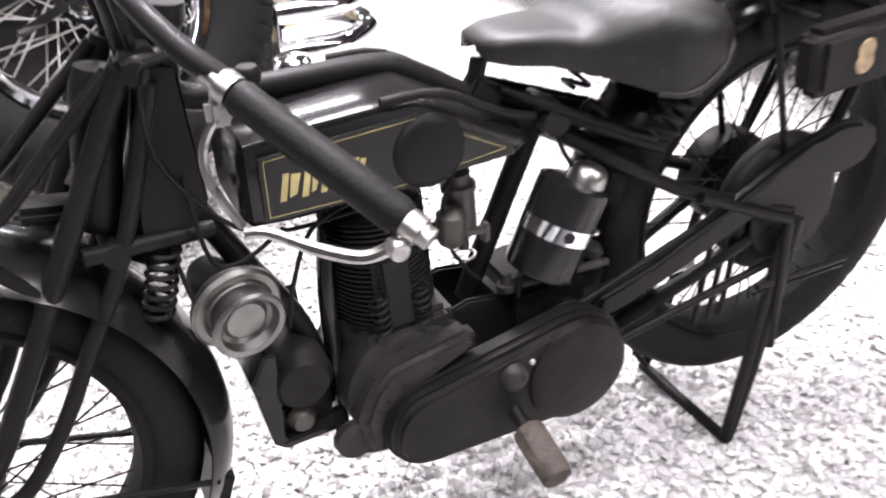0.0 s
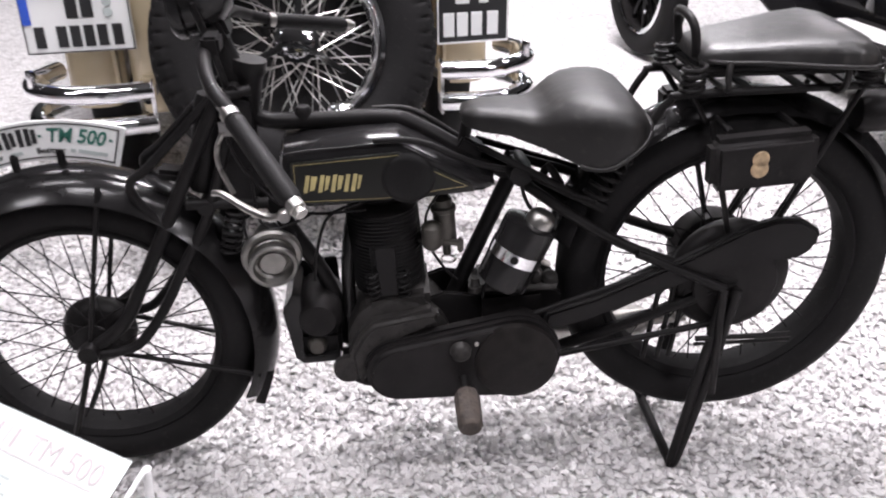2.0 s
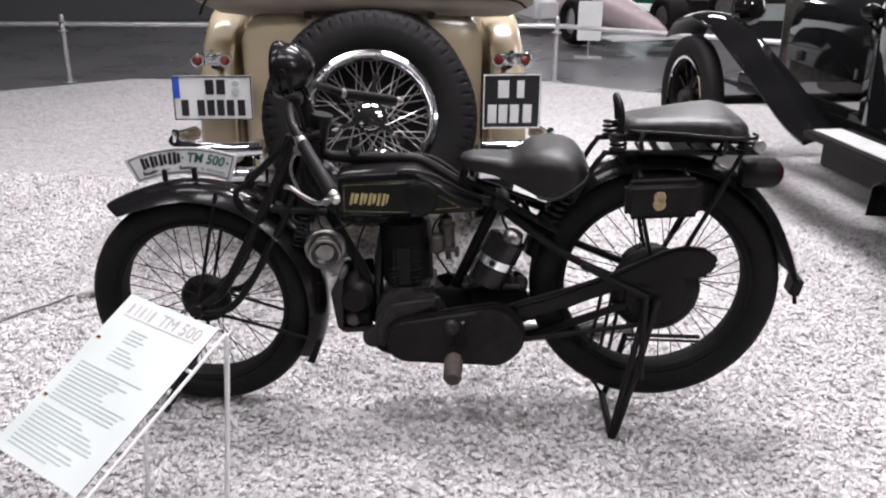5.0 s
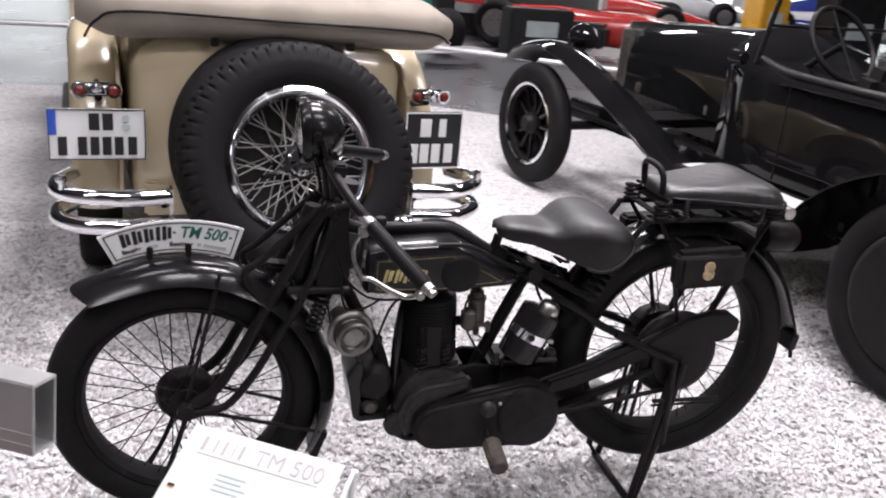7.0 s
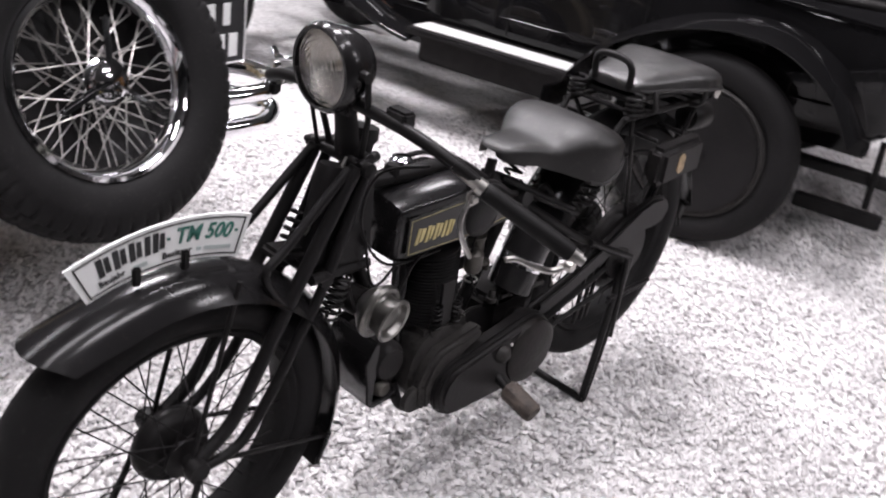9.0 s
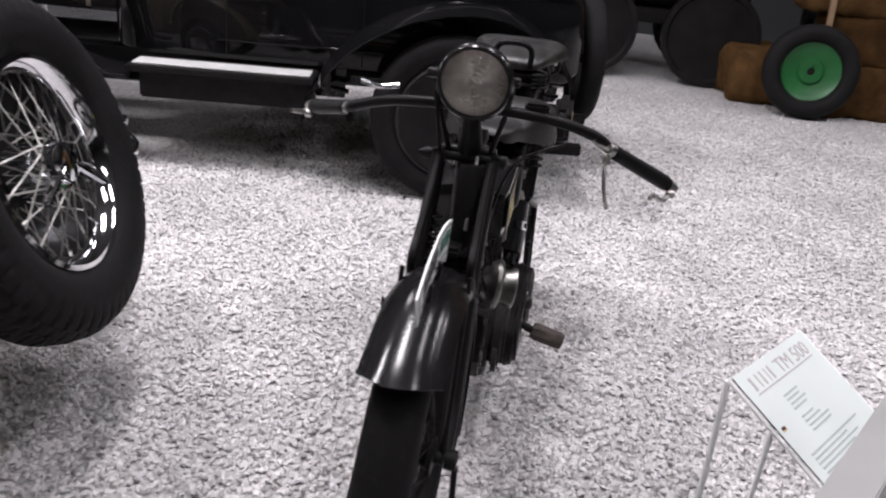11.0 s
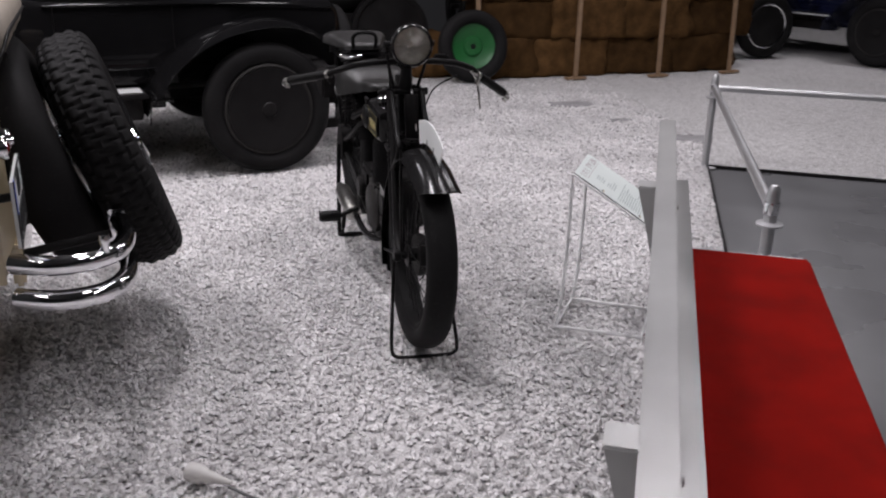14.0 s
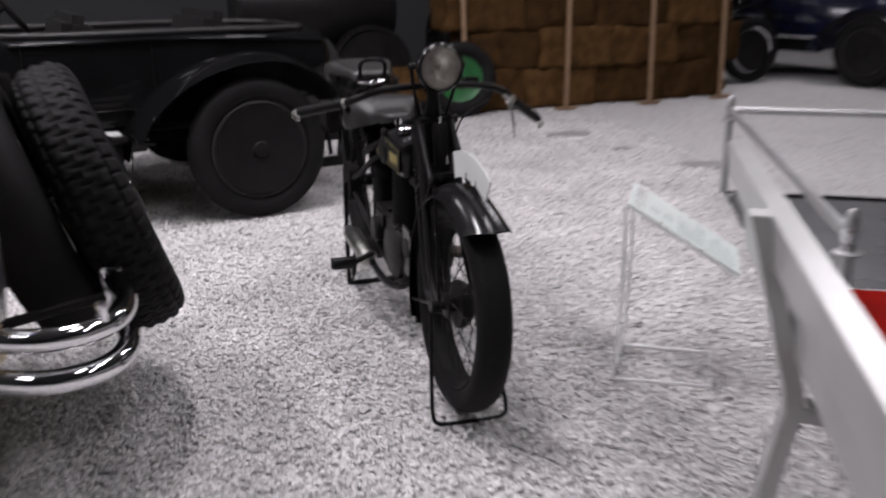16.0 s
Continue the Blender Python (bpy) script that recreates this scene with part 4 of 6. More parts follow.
part("clamp_bolt", tubes(([AX @ V(0.05, -0.01, 0.079), AX @ V(0.07, -0.01, 0.079)], 0.006)), NICKEL, can)
part("oil_pipe", tubes((spline([V(0.955, -0.06, 0.46), V(0.93, -0.065, 0.455), V(0.925, -0.07, 0.43)], 4), 0.004)), FRAME, can)
part("oil_pipe", tubes((spline([AX @ V(0.02, 0, 0.15), V(1.01, -0.05, 0.63), V(1.0, -0.03, 0.67)], 5), 0.004)), FRAME, can)

# chain guard with its rear bulb, swinging along the near side
cg = part("chain_guard", slab([(1.04, 0.36), (1.05, 0.405), (1.15, 0.437), (1.32, 0.512), (1.44, 0.575), (1.50, 0.592), (1.55, 0.588), (1.585, 0.565), (1.592, 0.545), (1.57, 0.51), (1.535, 0.50), (1.46, 0.50), (1.36, 0.47), (1.20, 0.405), (1.10, 0.37)], -0.105, -0.078, 0.008, 2), FRAME, bike, "black pressed-steel chain guard")
part("guard_bead", tubes(([V(1.05, -0.105, 0.405), V(1.15, -0.108, 0.438), V(1.32, -0.108, 0.513), V(1.44, -0.108, 0.576)], 0.003)), FRAME, cg)
part("sprocket", lathe(bmesh.new(), [(0, 0.004), (0.085, 0.004), (0.088, 0), (0.085, -0.004), (0, -0.004)], across(1.437, -0.088, 0.447), 40), COVER, bike)
part("chain", tubes(([V(1.02, -0.09, 0.285), V(1.42, -0.09, 0.357)], 0.007), ([V(1.02, -0.09, 0.395), V(1.42, -0.09, 0.535)], 0.006)), FRAME, bike)
part("speed_drum", lathe(bmesh.new(), [(0, 0.03), (0.08, 0.03), (0.085, 0.02), (0.085, -0.02), (0, -0.02)], across(1.437, 0.08, 0.447), 32), COVER, bike)

# handlebar, grips and levers
hb = part("handlebar", tubes((spline([V(0.51, -0.285, 0.905), V(0.478, -0.25, 0.935), V(0.455, -0.16, 0.962), V(0.45, 0, 0.97), V(0.455, 0.16, 0.962), V(0.478, 0.25, 0.935), V(0.515, 0.277, 0.917)], 6), 0.0115)), FRAME, bike, "black handlebar with dropped rubber grips")
part("bar_clamp", join(block((0.05, 0.07, 0.04), pose(0.452, 0, 0.968, 0, -20, 0), 0.008), lathe(bmesh.new(), [(0, 0.03), (0.014, 0.028), (0.016, 0), (0, 0)], pose(0.46, 0, 0.985), 16)), FRAME, hb)
for sy in (-1, 1):
    a, b = (V(0.508, -0.288, 0.903), V(0.607, -0.43, 0.815)) if sy < 0 else (V(0.515, 0.275, 0.918), V(0.665, 0.405, 0.872))
    d = (b - a).normalized()
    part("bar_bend", tubes(([V(0.478, sy * 0.25, 0.935), a], 0.0115)), NICKEL if sy < 0 else FRAME, hb)
    part("grip_collar", tubes(([a - d * 0.006, a + d * 0.008], 0.0155)), NICKEL, hb)
    part("grip", tube(bmesh.new(), [a + d * 0.01 + (b - a) * t for t in (0, 0.03, 0.1, 0.5, 0.88, 0.93)], [0.014, 0.0165, 0.0158, 0.0165, 0.017, 0.0145], 16), GRIP, hb, "long black rubber handlebar grip")
    lv = part("end_clamp", join(tubes(([b - d * 0.004, b + d * 0.012], 0.0135), ([b + d * 0.012, b + d * 0.022], 0.010), ([b + V(0, 0, -0.006), b + V(-0.018, sy * 0.004, -0.014)], 0.006)), lathe(bmesh.new(), [(0, 0.009), (0.008, 0.009), (0.0095, 0.006), (0.0095, -0.006), (0, -0.009)], Matrix.Translation(b + V(-0.015, sy * 0.006, -0.015)) @ SIDE, 14)), NICKEL, hb)
    part("inverted_lever", tube(bmesh.new(), spline([b + V(-0.010, sy * 0.004, -0.012), b + V(-0.038, -sy * 0.008, -0.024), b + V(-0.072, -sy * 0.022, -0.014), b + V(-0.105, -sy * 0.038, 0.002), b + V(-0.122, -sy * 0.046, 0.002)] if sy < 0 else [b + V(-0.008, 0.006, -0.008), b + V(-0.022, 0.016, -0.010), b + V(-0.04, 0.022, -0.006), b + V(-0.06, 0.026, -0.001), b + V(-0.078, 0.028, 0.004)], 5), [0.0062] * 4 + [0.006] * 8 + [0.005] * 9, 8), NICKEL, lv, "tarnished nickel inverted lever")
    if sy < 0:
        part("inner_lever", tube(bmesh.new(), spline([a + V(0.0, -sy * 0.004, -0.01), a + V(-0.025, -sy * 0.005, -0.045), a + V(-0.028, 0, -0.08), a + V(-0.008, sy * 0.012, -0.125)], 5), 0.0042, 8), NICKEL, lv)
    part("lever_bracket", block((0.026, 0.016, 0.028), Matrix.Translation(a + V(-0.008, -sy * 0.004, -0.020)), 0.006), NICKEL if sy < 0 else FRAME, lv)

# headlamp, facing forward
LM = Matrix.Translation((0.395, -0.005, 1.03)) @ Matrix.Rotation(radians(-93), 4, "Y")
lamp = part("headlamp", lathe(bmesh.new(), [(0.071, 0.0), (0.072, -0.02), (0.068, -0.045), (0.05, -0.075), (0.028, -0.092), (0, -0.098)], LM, 36), ENAMEL, bike, "round black headlamp with a clear lens")
part("lamp_rim", lathe(bmesh.new(), [(0.066, 0.010), (0.072, 0.010), (0.077, 0.002), (0.077, -0.012), (0.072, -0.016), (0.068, -0.002)], LM, 40, True), ENAMEL, lamp)
part("reflector", lathe(bmesh.new(), [(0.067, 0.0), (0.06, -0.018), (0.045, -0.036), (0.025, -0.047), (0.006, -0.05)], LM, 40), REFLECTOR, lamp)
part("lamp_bulb", lathe(bmesh.new(), [(0, -0.012), (0.008, -0.016), (0.010, -0.024), (0.007, -0.036), (0.007, -0.05), (0, -0.05)], LM, 16), pbr("bulb_glass", (0.7, 0.66, 0.6), 0.15, bump=0), lamp)
wave = [(0.067 * i / 40, 0.018 * (1 - (i / 40) ** 2) + 0.0011 * math.sin(i * 1.1)) for i in range(41)]
part("lamp_lens", lathe(bmesh.new(), wave + [(r, 0.018 * (1 - (r / 0.067) ** 2) - 0.003) for r in (0.067, 0.05, 0.03, 0.0)], LM, 48), LENS, lamp)
for sy in (-1, 1):
    part("lamp_bracket", tubes(([V(0.43, sy * 0.08, 1.03), V(0.452, sy * 0.066, 0.95), V(0.465, sy * 0.045, 0.875)], 0.006)), FRAME, lamp)
    part("lamp_nut", lathe(bmesh.new(), [(0, -0.012), (0.010, -0.012), (0.010, 0.012), (0, 0.012)], across(0.42, sy * 0.08, 1.035), 8), FRAME, lamp)
part("lamp_strut", tubes(([V(0.425, 0.075, 1.0), V(0.45, 0.06, 0.868)], 0.004)), FRAME, lamp)
part("bell_lever", tubes((spline([V(0.47, 0.16, 0.99), V(0.46, 0.20, 0.985), V(0.475, 0.24, 0.99)], 4), 0.006)), CHROME, hb)
part("throttle_block", block((0.03, 0.05, 0.03), pose(0.465, -0.13, 0.975), 0.005), FRAME, hb)
part("damper_rod", tubes(([V(0.37, -0.02, 0.73), V(0.455, -0.02, 0.865)], 0.004)), NICKEL, bike)

# name board on the front mudguard: a curved strip
rows = []
for i in range(25):
    t = i / 24
    lo_x, hi_x = -0.028 + 0.268 * t, -0.062 + 0.327 * t
    hump = 0.032 * (1 - (2 * t - 1) ** 2)
    lo, hi = 0.702 + 0.012 * t + hump * 0.8, 0.768 + 0.022 * t + hump
    rows.append([V(lo_x, -0.012, lo), V(hi_x, -0.012, hi), V(hi_x, -0.008, hi), V(lo_x, -0.008, lo)])
board = part("name_board", loft(rows, closed=True), WHITE_SIGN, bike, "curved white name board with a black border")


def on_board(u, v):
    lo_x, hi_x = -0.028 + 0.268 * u, -0.062 + 0.327 * u
    hump = 0.032 * (1 - (2 * u - 1) ** 2)
    lo, hi = 0.702 + 0.012 * u + hump * 0.8, 0.768 + 0.022 * u + hump
    return V(lo_x + (hi_x - lo_x) * v, -0.0128, lo + (hi - lo) * v)


def board_mark(name, quads, m):
    bm = bmesh.new()
    for q in quads:
        A = [bm.verts.new(on_board(*p)) for p in q]
        B = [bm.verts.new(on_board(*p) + V(0, -0.0008, 0)) for p in q]
        bm.faces.new(B)
        for i in range(4):
            bm.faces.new((A[i], A[(i + 1) % 4], B[(i + 1) % 4], B[i]))
    return part(name, bm, m, board)


ring = [(0.03 + 0.94 * i / 20, 0.93) for i in range(21)]
q = [((a, 0.07), (b, 0.07), (b, 0.10), (a, 0.10)) for (a, _), (b, _) in zip(ring, ring[1:])] + [((a, 0.90), (b, 0.90), (b, 0.93), (a, 0.93)) for (a, _), (b, _) in zip(ring, ring[1:])]
q += [((0.03, 0.07), (0.038, 0.07), (0.038, 0.93), (0.03, 0.93)), ((0.962, 0.07), (0.97, 0.07), (0.97, 0.93), (0.962, 0.93))]
board_mark("border", q, PRINT_BLACK)
for i, u in enumerate((0.12, 0.205, 0.29, 0.375, 0.42)):
    w = 0.03 if i == 3 else 0.066
    qs = [((u, 0.40), (u + 0.032, 0.40), (u + 0.042, 0.84), (u + 0.012, 0.84))]
    if i != 3:
        qs.append(((u + 0.04, 0.44), (u + w + 0.004, 0.44), (u + w + 0.010, 0.80), (u + 0.05, 0.80)))
    board_mark("black_mark", qs, PRINT_BLACK)


def board_words(text, u0, u1, v0, v1, m, shear=0.0, bold=0.0):
    bm, w = letters(text, shear, bold)
    for v in bm.verts:
        v.co = on_board(u0 + (u1 - u0) * v.co.x / w, v0 + (v1 - v0) * v.co.y / 0.70) + V(0, -0.0012 * (v.co.z + 0.5), 0)
    return part("lettering", bm, m, board)


board_mark("green_mark", [((0.505, 0.59), (0.525, 0.59), (0.525, 0.65), (0.505, 0.65))], PRINT_GREEN)
board_words("TM 500", 0.55, 0.905, 0.46, 0.81, PRINT_GREEN, 0.25, 0.02)
board_mark("green_mark", [((0.92, 0.59), (0.94, 0.59), (0.94, 0.65), (0.92, 0.65))], PRINT_GREEN)
board_words("Baujahr", 0.10, 0.25, 0.19, 0.33, PRINT_BLACK, 0.0, 0.01)
board_words("Besitzer", 0.47, 0.66, 0.19, 0.33, PRINT_BLACK, 0.0, 0.01)
for u, w in ((0.30, 0.08), (0.69, 0.03), (0.74, 0.18)):
    board_mark("small_print", [((u, 0.20), (u + w, 0.20), (u + w, 0.29), (u, 0.29))], PRINT_GREY)
for u in (0.30, 0.62):
    p = on_board(u, 0.0)
    part("board_clip", block((0.014, 0.012, 0.035), Matrix.Translation(p + V(0, 0, 0.002)), 0.003), FRAME, board)


# the front end leans a little out of the upright
TILT = Matrix.Translation((0, 0, 1.0)) @ Matrix.Rotation(radians(1.6), 4, "X") @ Matrix.Translation((0, 0, -1.0))
for ob in bike.children:
    if ob.name.split(".")[0] in ("front_wheel", "front_mudguard", "front_stand", "fork_blade", "fork_spring", "name_board"):
        ob.matrix_basis = TILT @ ob.matrix_basis

# ---- setting: floor, gravel bed, walls, ceiling ----
def flat(name, poly, z0, z1, material, label, category):
    bm = bmesh.new()
    A = [bm.verts.new((x, y, z1)) for x, y in poly]
    B = [bm.verts.new((x, y, z0)) for x, y in poly]
    bm.faces.new(A)
    bm.faces.new(B[::-1])
    for i in range(len(poly)):
        bm.faces.new((A[i], B[i], B[(i + 1) % len(poly)], A[(i + 1) % len(poly)]))
    return tagged(part(name, bm, material), label, category, kind="structure")


flat("floor", [(-14, -14), (16, -14), (16, 30), (-14, 30)], -0.2, -0.025, CONCRETE, "smooth grey walkway floor of the hall", "floor")
BED = [(-5.2, 0.42), (0.33, -1.58), (1.88, -2.14), (1.36, -3.42), (-0.4, -7.8), (12, -11), (13, 4.6), (4.2, 4.4), (0.9, 5.75), (-0.3, 6.2), (-3.9, 5.3), (-5.4, 3.6)]
flat("ground", BED, -0.15, -0.011, GRAVEL, "bed of white and grey gravel", "gravel")
for (xa, ya), (xb, yb) in zip(BED[:5], BED[1:5]):
    d = math.hypot(xb - xa, yb - ya)
    tagged(part("trim", block((d, 0.012, 0.05), pose((xa + xb) / 2, (ya + yb) / 2, -0.026, 0, 0, math.degrees(math.atan2(yb - ya, xb - xa))), 0.002), FRAME), "thin dark metal edging along the gravel", "edging", kind="structure")

HALL = [(-13, -13, 15, -12.8), (-13, 29, 15, 29.2), (-13.2, -13, -13, 29.2), (15, -13, 15.2, 29.2)]
for i, (xa, ya, xb, yb) in enumerate(HALL):
    tagged(part(("wall_south", "wall_north", "wall_west", "wall_east")[i], block((xb - xa, yb - ya, 6.2), pose((xa + xb) / 2, (ya + yb) / 2, 3.0), 0), DARK_WALL), "plain dark wall of the hall", "wall", kind="structure")
tagged(part("ceiling", block((28.4, 42.4, 0.2), pose(1, 8, 6.0), 0), CEIL), "high dark ceiling of the hall", "ceiling", kind="structure")
tagged(part("partition_wall", join(block((5.98, 0.15, 3.6), pose(-7.846, 9.214, 1.75, 0, 0, 27), 0.01), block((5.98, 0.20, 0.35), pose(-7.826, 9.184, 0.15, 0, 0, 27), 0.01)), GREY_WALL), "dark grey partition wall behind the walkway", "wall", kind="structure")
tagged(part("wall_switch", block((0.12, 0.03, 0.14), pose(-6.05, 10.03, 1.0, 0, 0, 27), 0.01), WHITE_SIGN), "small white box fixed to the grey wall", "switch")
tagged(part("partition_wall", block((0.15, 9.0, 3.4), pose(8.5, 1.6, 1.65, 0, 0, 8), 0.01), DARK_WALL), "black curtain wall behind the machines", "wall", kind="structure")


def barrier(name, pts, posts, z=0.50):
    b = thing(name, Matrix.Translation((*pts[0], 0)), "low steel tube barrier along the walkway", "barrier")
    o = V(*pts[0], 0)
    for (xa, ya), (xb, yb) in zip(pts, pts[1:]):
        part("rail", tubes(([V(xa, ya, z) - o, V(xb, yb, z) - o], 0.021)), TUBE, b)
    for x, y in posts:
        p = part("post", lathe(bmesh.new(), [(0.0, -0.02), (0.07, -0.02), (0.07, -0.012), (0.024, -0.008), (0.022, 0.43), (0.046, 0.435), (0.048, 0.443), (0.024, 0.449), (0.023, 0.545), (0.021, 0.57), (0.012, 0.585), (0.0, 0.588)], Matrix.Translation(V(x, y, 0) - o), 20), TUBE, b)
        part("collar", lathe(bmesh.new(), [(0.023, z - 0.022), (0.027, z - 0.022), (0.028, z), (0.027, z + 0.022), (0.023, z + 0.022)], Matrix.Translation(V(x, y, 0) - o), 20), CHROME, p)
    return b


barrier("barrier", [(1.88, -2.12), (-0.62, -1.27)], [(-0.62, -1.27)])
barrier("barrier", [(1.88, -2.12), (1.35, -3.40), (-0.3, -7.4)], [(1.88, -2.12), (0.6, -5.2)])
barrier("barrier", [(-6.2, 4.5), (-4.35, 5.05), (-0.03, 6.12), (2.2, 5.3), (6.0, 4.6)], [(-4.35, 5.05), (-0.03, 6.12), (4.2, 4.95)])


# ---- beige touring car, seen from behind ----
def text_bars(parent, m, bars, material, name="plain_bar"):
    for x, z, w, h in bars:
        part(name, block((w, 0.003, h), m @ Matrix.Translation((x, 0, z)), 0.0008, 1), material, parent)


def tail_light(parent, x, y, z):
    b = part("tail_light", block((0.16, 0.03, 0.05), pose(x, y, z), 0.012, 3), CHROME, parent, "chrome lamp bar with two round lenses")
    for dx in (-0.055, 0.055):
        part("lens_ring", lathe(bmesh.new(), [(0.019, 0.0), (0.028, 0.0), (0.03, 0.012), (0.026, 0.02), (0.02, 0.02)], across(x + dx, y - 0.008, z), 20, True), CHROME, b)
        part("lens", lathe(bmesh.new(), [(0, 0.024), (0.012, 0.021), (0.021, 0.012), (0.021, 0), (0, 0)], across(x + dx, y - 0.01, z), 18), RED_LENS, b)
    part("boss", lathe(bmesh.new(), [(0, 0.03), (0.01, 0.028), (0.018, 0.01), (0.02, 0), (0, 0)], across(x, y - 0.012, z + 0.008), 16), CHROME, b)
    part("star_point", block((0.02, 0.02, 0.02), pose(x, y - 0.01, z + 0.03, 0, 45, 0), 0.004), CHROME, b)


car = thing("touring_car", pose(-0.468, 1.288, -0.025, 0, 0, 15), "cream vintage open touring car with folded canvas hood", "car")
rows = []
for y, hw, zb, zt in ((0.06, 0.46, 0.50, 0.98), (0.10, 0.50, 0.44, 1.06), (0.5, 0.515, 0.42, 1.10), (1.25, 0.525, 0.42, 1.13), (1.4, 0.68, 0.42, 1.14), (2.4, 0.66, 0.42, 1.12), (3.0, 0.55, 0.42, 1.05), (4.0, 0.36, 0.45, 1.0), (4.2, 0.32, 0.5, 0.95)):
    half = [(0, zb), (hw * 0.9, zb), (hw, zb + 0.06), (hw, zt - 0.1), (hw * 0.94, zt - 0.03), (hw * 0.84, zt), (hw * 0.4, zt + 0.02)]
    rows.append([V(-a, y, z) for a, z in half] + [V(0, y, zt + 0.025)] + [V(a, y, z) for a, z in half[:0:-1]])
body = part("body", loft(rows, closed=True), CREAM, car, "cream painted body", 45)
part("rear_apron", slab([(-0.47, 0.42), (0.47, 0.42), (0.47, 0.55), (-0.47, 0.55)], 0.04, 0.075, 0.01), CREAM, body)
for sx in (-1, 1):
    rows = []
    for i in range(25):
        a = radians(200 - 198 * i / 24)
        cy, cz, ry, rz = 0.70, 0.59, 0.56, 0.47
        y, z = cy + ry * math.cos(a), cz + rz * math.sin(a)
        if i < 12:
            y -= 0.07 * max(0, (0.74 - z) / 0.37) ** 1.3
        ny, nz = math.cos(a), math.sin(a)
        row = []
        for k in range(11):
            s = -1 + 2 * k / 10
            dz = 0.045 * (1 - math.sqrt(max(0, 1 - abs(s) ** 2.6))) if abs(s) < 1 else 0.06
            row.append(V(sx * 0.620 + s * 0.092, y - ny * dz, z - nz * dz))
        rows.append(row)
    part("rear_fender", loft(rows, thick=0.006), CREAM, car, "rounded cream rear fender", 50)
    part("fender_skirt", slab([(0.085, 0.46), (0.085, 0.88), (0.20, 0.98), (0.67, 1.02), (0.97, 0.95), (1.12, 0.7), (1.12, 0.50)], 0, 0.012, 0.003), CREAM, car).matrix_basis = Matrix.Translation((sx * 0.545 + 0.006, 0, 0)) @ Matrix.Rotation(radians(90), 4, "Z")
    tail_light(car, sx * 0.618, 0.05, 0.888)
    wy = 0.70
    part("lamp_bracket", tubes(([V(sx * 0.613, 0.06, 0.86), V(sx * 0.613, 0.32, 0.80)], 0.014), ([V(sx * 0.613, 0.03, 0.74), V(sx * 0.613, 0.26, 0.72)], 0.012)), FRAME, car)
    wheel = spoked_wheel("road_wheel", car, V(sx * 0.62, wy, 0.37), 0.37, 0.17, 0.22, 0.06, 0.12, 4, RUBBER, CHROME, CHROME, CHROME)
    wheel.matrix_basis = wheel.matrix_basis @ Matrix.Rotation(radians(90), 4, "Z")
    w2 = spoked_wheel("road_wheel", car, V(sx * 0.62, 3.5, 0.37), 0.37, 0.17, 0.22, 0.06, 0.12, 4, RUBBER, CHROME, CHROME, CHROME)
    w2.matrix_basis = w2.matrix_basis @ Matrix.Rotation(radians(90), 4, "Z")
    x0, x1 = (0.40, 0.74) if sx < 0 else (0.47, 0.755)
    bump = part("bumper", block((0.012, 0.05, 0.17), pose(sx * x0, -0.18, 0.53), 0.004), CHROME, car, "chromed double-bar quarter bumper")
    bump.matrix_basis = Matrix.Translation((0, -0.05, 0))
    for z in (0.582, 0.482):
        part("bumper_bar", tubes((spline([V(sx * x0, -0.185, z), V(sx * (x0 + 0.15), -0.20, z), V(sx * (x1 - 0.06), -0.17, z), V(sx * (x1 + 0.01), -0.10, z), V(sx * (x1 + 0.02), 0.0, z), V(sx * (x1 - 0.03), 0.10, z)], 6), 0.029)), CHROME, bump)
    part("bumper_arm", tubes(([V(sx * (x0 + 0.02), -0.16, 0.545), V(sx * (x0 + 0.02), 0.14, 0.50)], 0.014)), FRAME, bump)
    part("bumper_knob", lathe(bmesh.new(), [(0, 0.07), (0.012, 0.068), (0.016, 0.055), (0.012, 0.04), (0.014, 0), (0, 0)], pose(sx * x1, -0.135, 0.58), 14), CHROME, bump)

rows = []
for i in range(15):
    t = i / 14
    x = -0.665 + 1.36 * t
    e = min(1, min(t, 1 - t) / 0.06) ** 0.5
    row = []
    for k in range(20):
        a = 2 * math.pi * k / 20
        c, s = math.cos(a), math.sin(a)
        sag = 0.008 * math.sin(9 * t * math.pi) + 0.004 * math.sin(23 * t + k)
        row.append(V(x * 1.02, 0.20 + 0.20 * (0.6 + 0.4 * e) * math.copysign(abs(c) ** 0.7, c), 1.155 + 0.092 * (0.5 + 0.5 * e) * math.copysign(abs(s) ** 0.7, s) + sag * 0.5 - 0.012 * t))
    rows.append(row)
hood = part("folded_hood", loft(rows, closed=True), CANVAS, car, "folded beige canvas hood cover", 60)
part("piping", tubes((spline([V(-0.65, 0.035, 1.07), V(-0.61, 0.005, 1.13), V(-0.5, -0.008, 1.165), V(0, -0.008, 1.155), V(0.55, -0.005, 1.14), V(0.67, 0.02, 1.10)], 6), 0.005)), FRAME, hood)
for x in (-0.22, 0.28):
    part("snap_strap", block((0.03, 0.02, 0.03), pose(x, 0.03, 1.068), 0.004), FRAME, hood)

plate = part("number_plate", block((0.325, 0.008, 0.185), pose(-0.622, 0.02, 0.735), 0.004), WHITE_SIGN, car, "white two-line number plate with a blue band")
PM = pose(-0.622, 0.014, 0.735)
text_bars(plate, PM, [(-0.146, 0.045, 0.028, 0.09)], PLATE_BLUE, "blue_band")
text_bars(plate, PM, [(-0.01, 0.046, 0.035, 0.06), (0.035, 0.046, 0.035, 0.06)] + [(x, -0.04, 0.03, 0.066) for x in (-0.115, -0.05, -0.01, 0.03, 0.07, 0.115)], PRINT_BLACK)
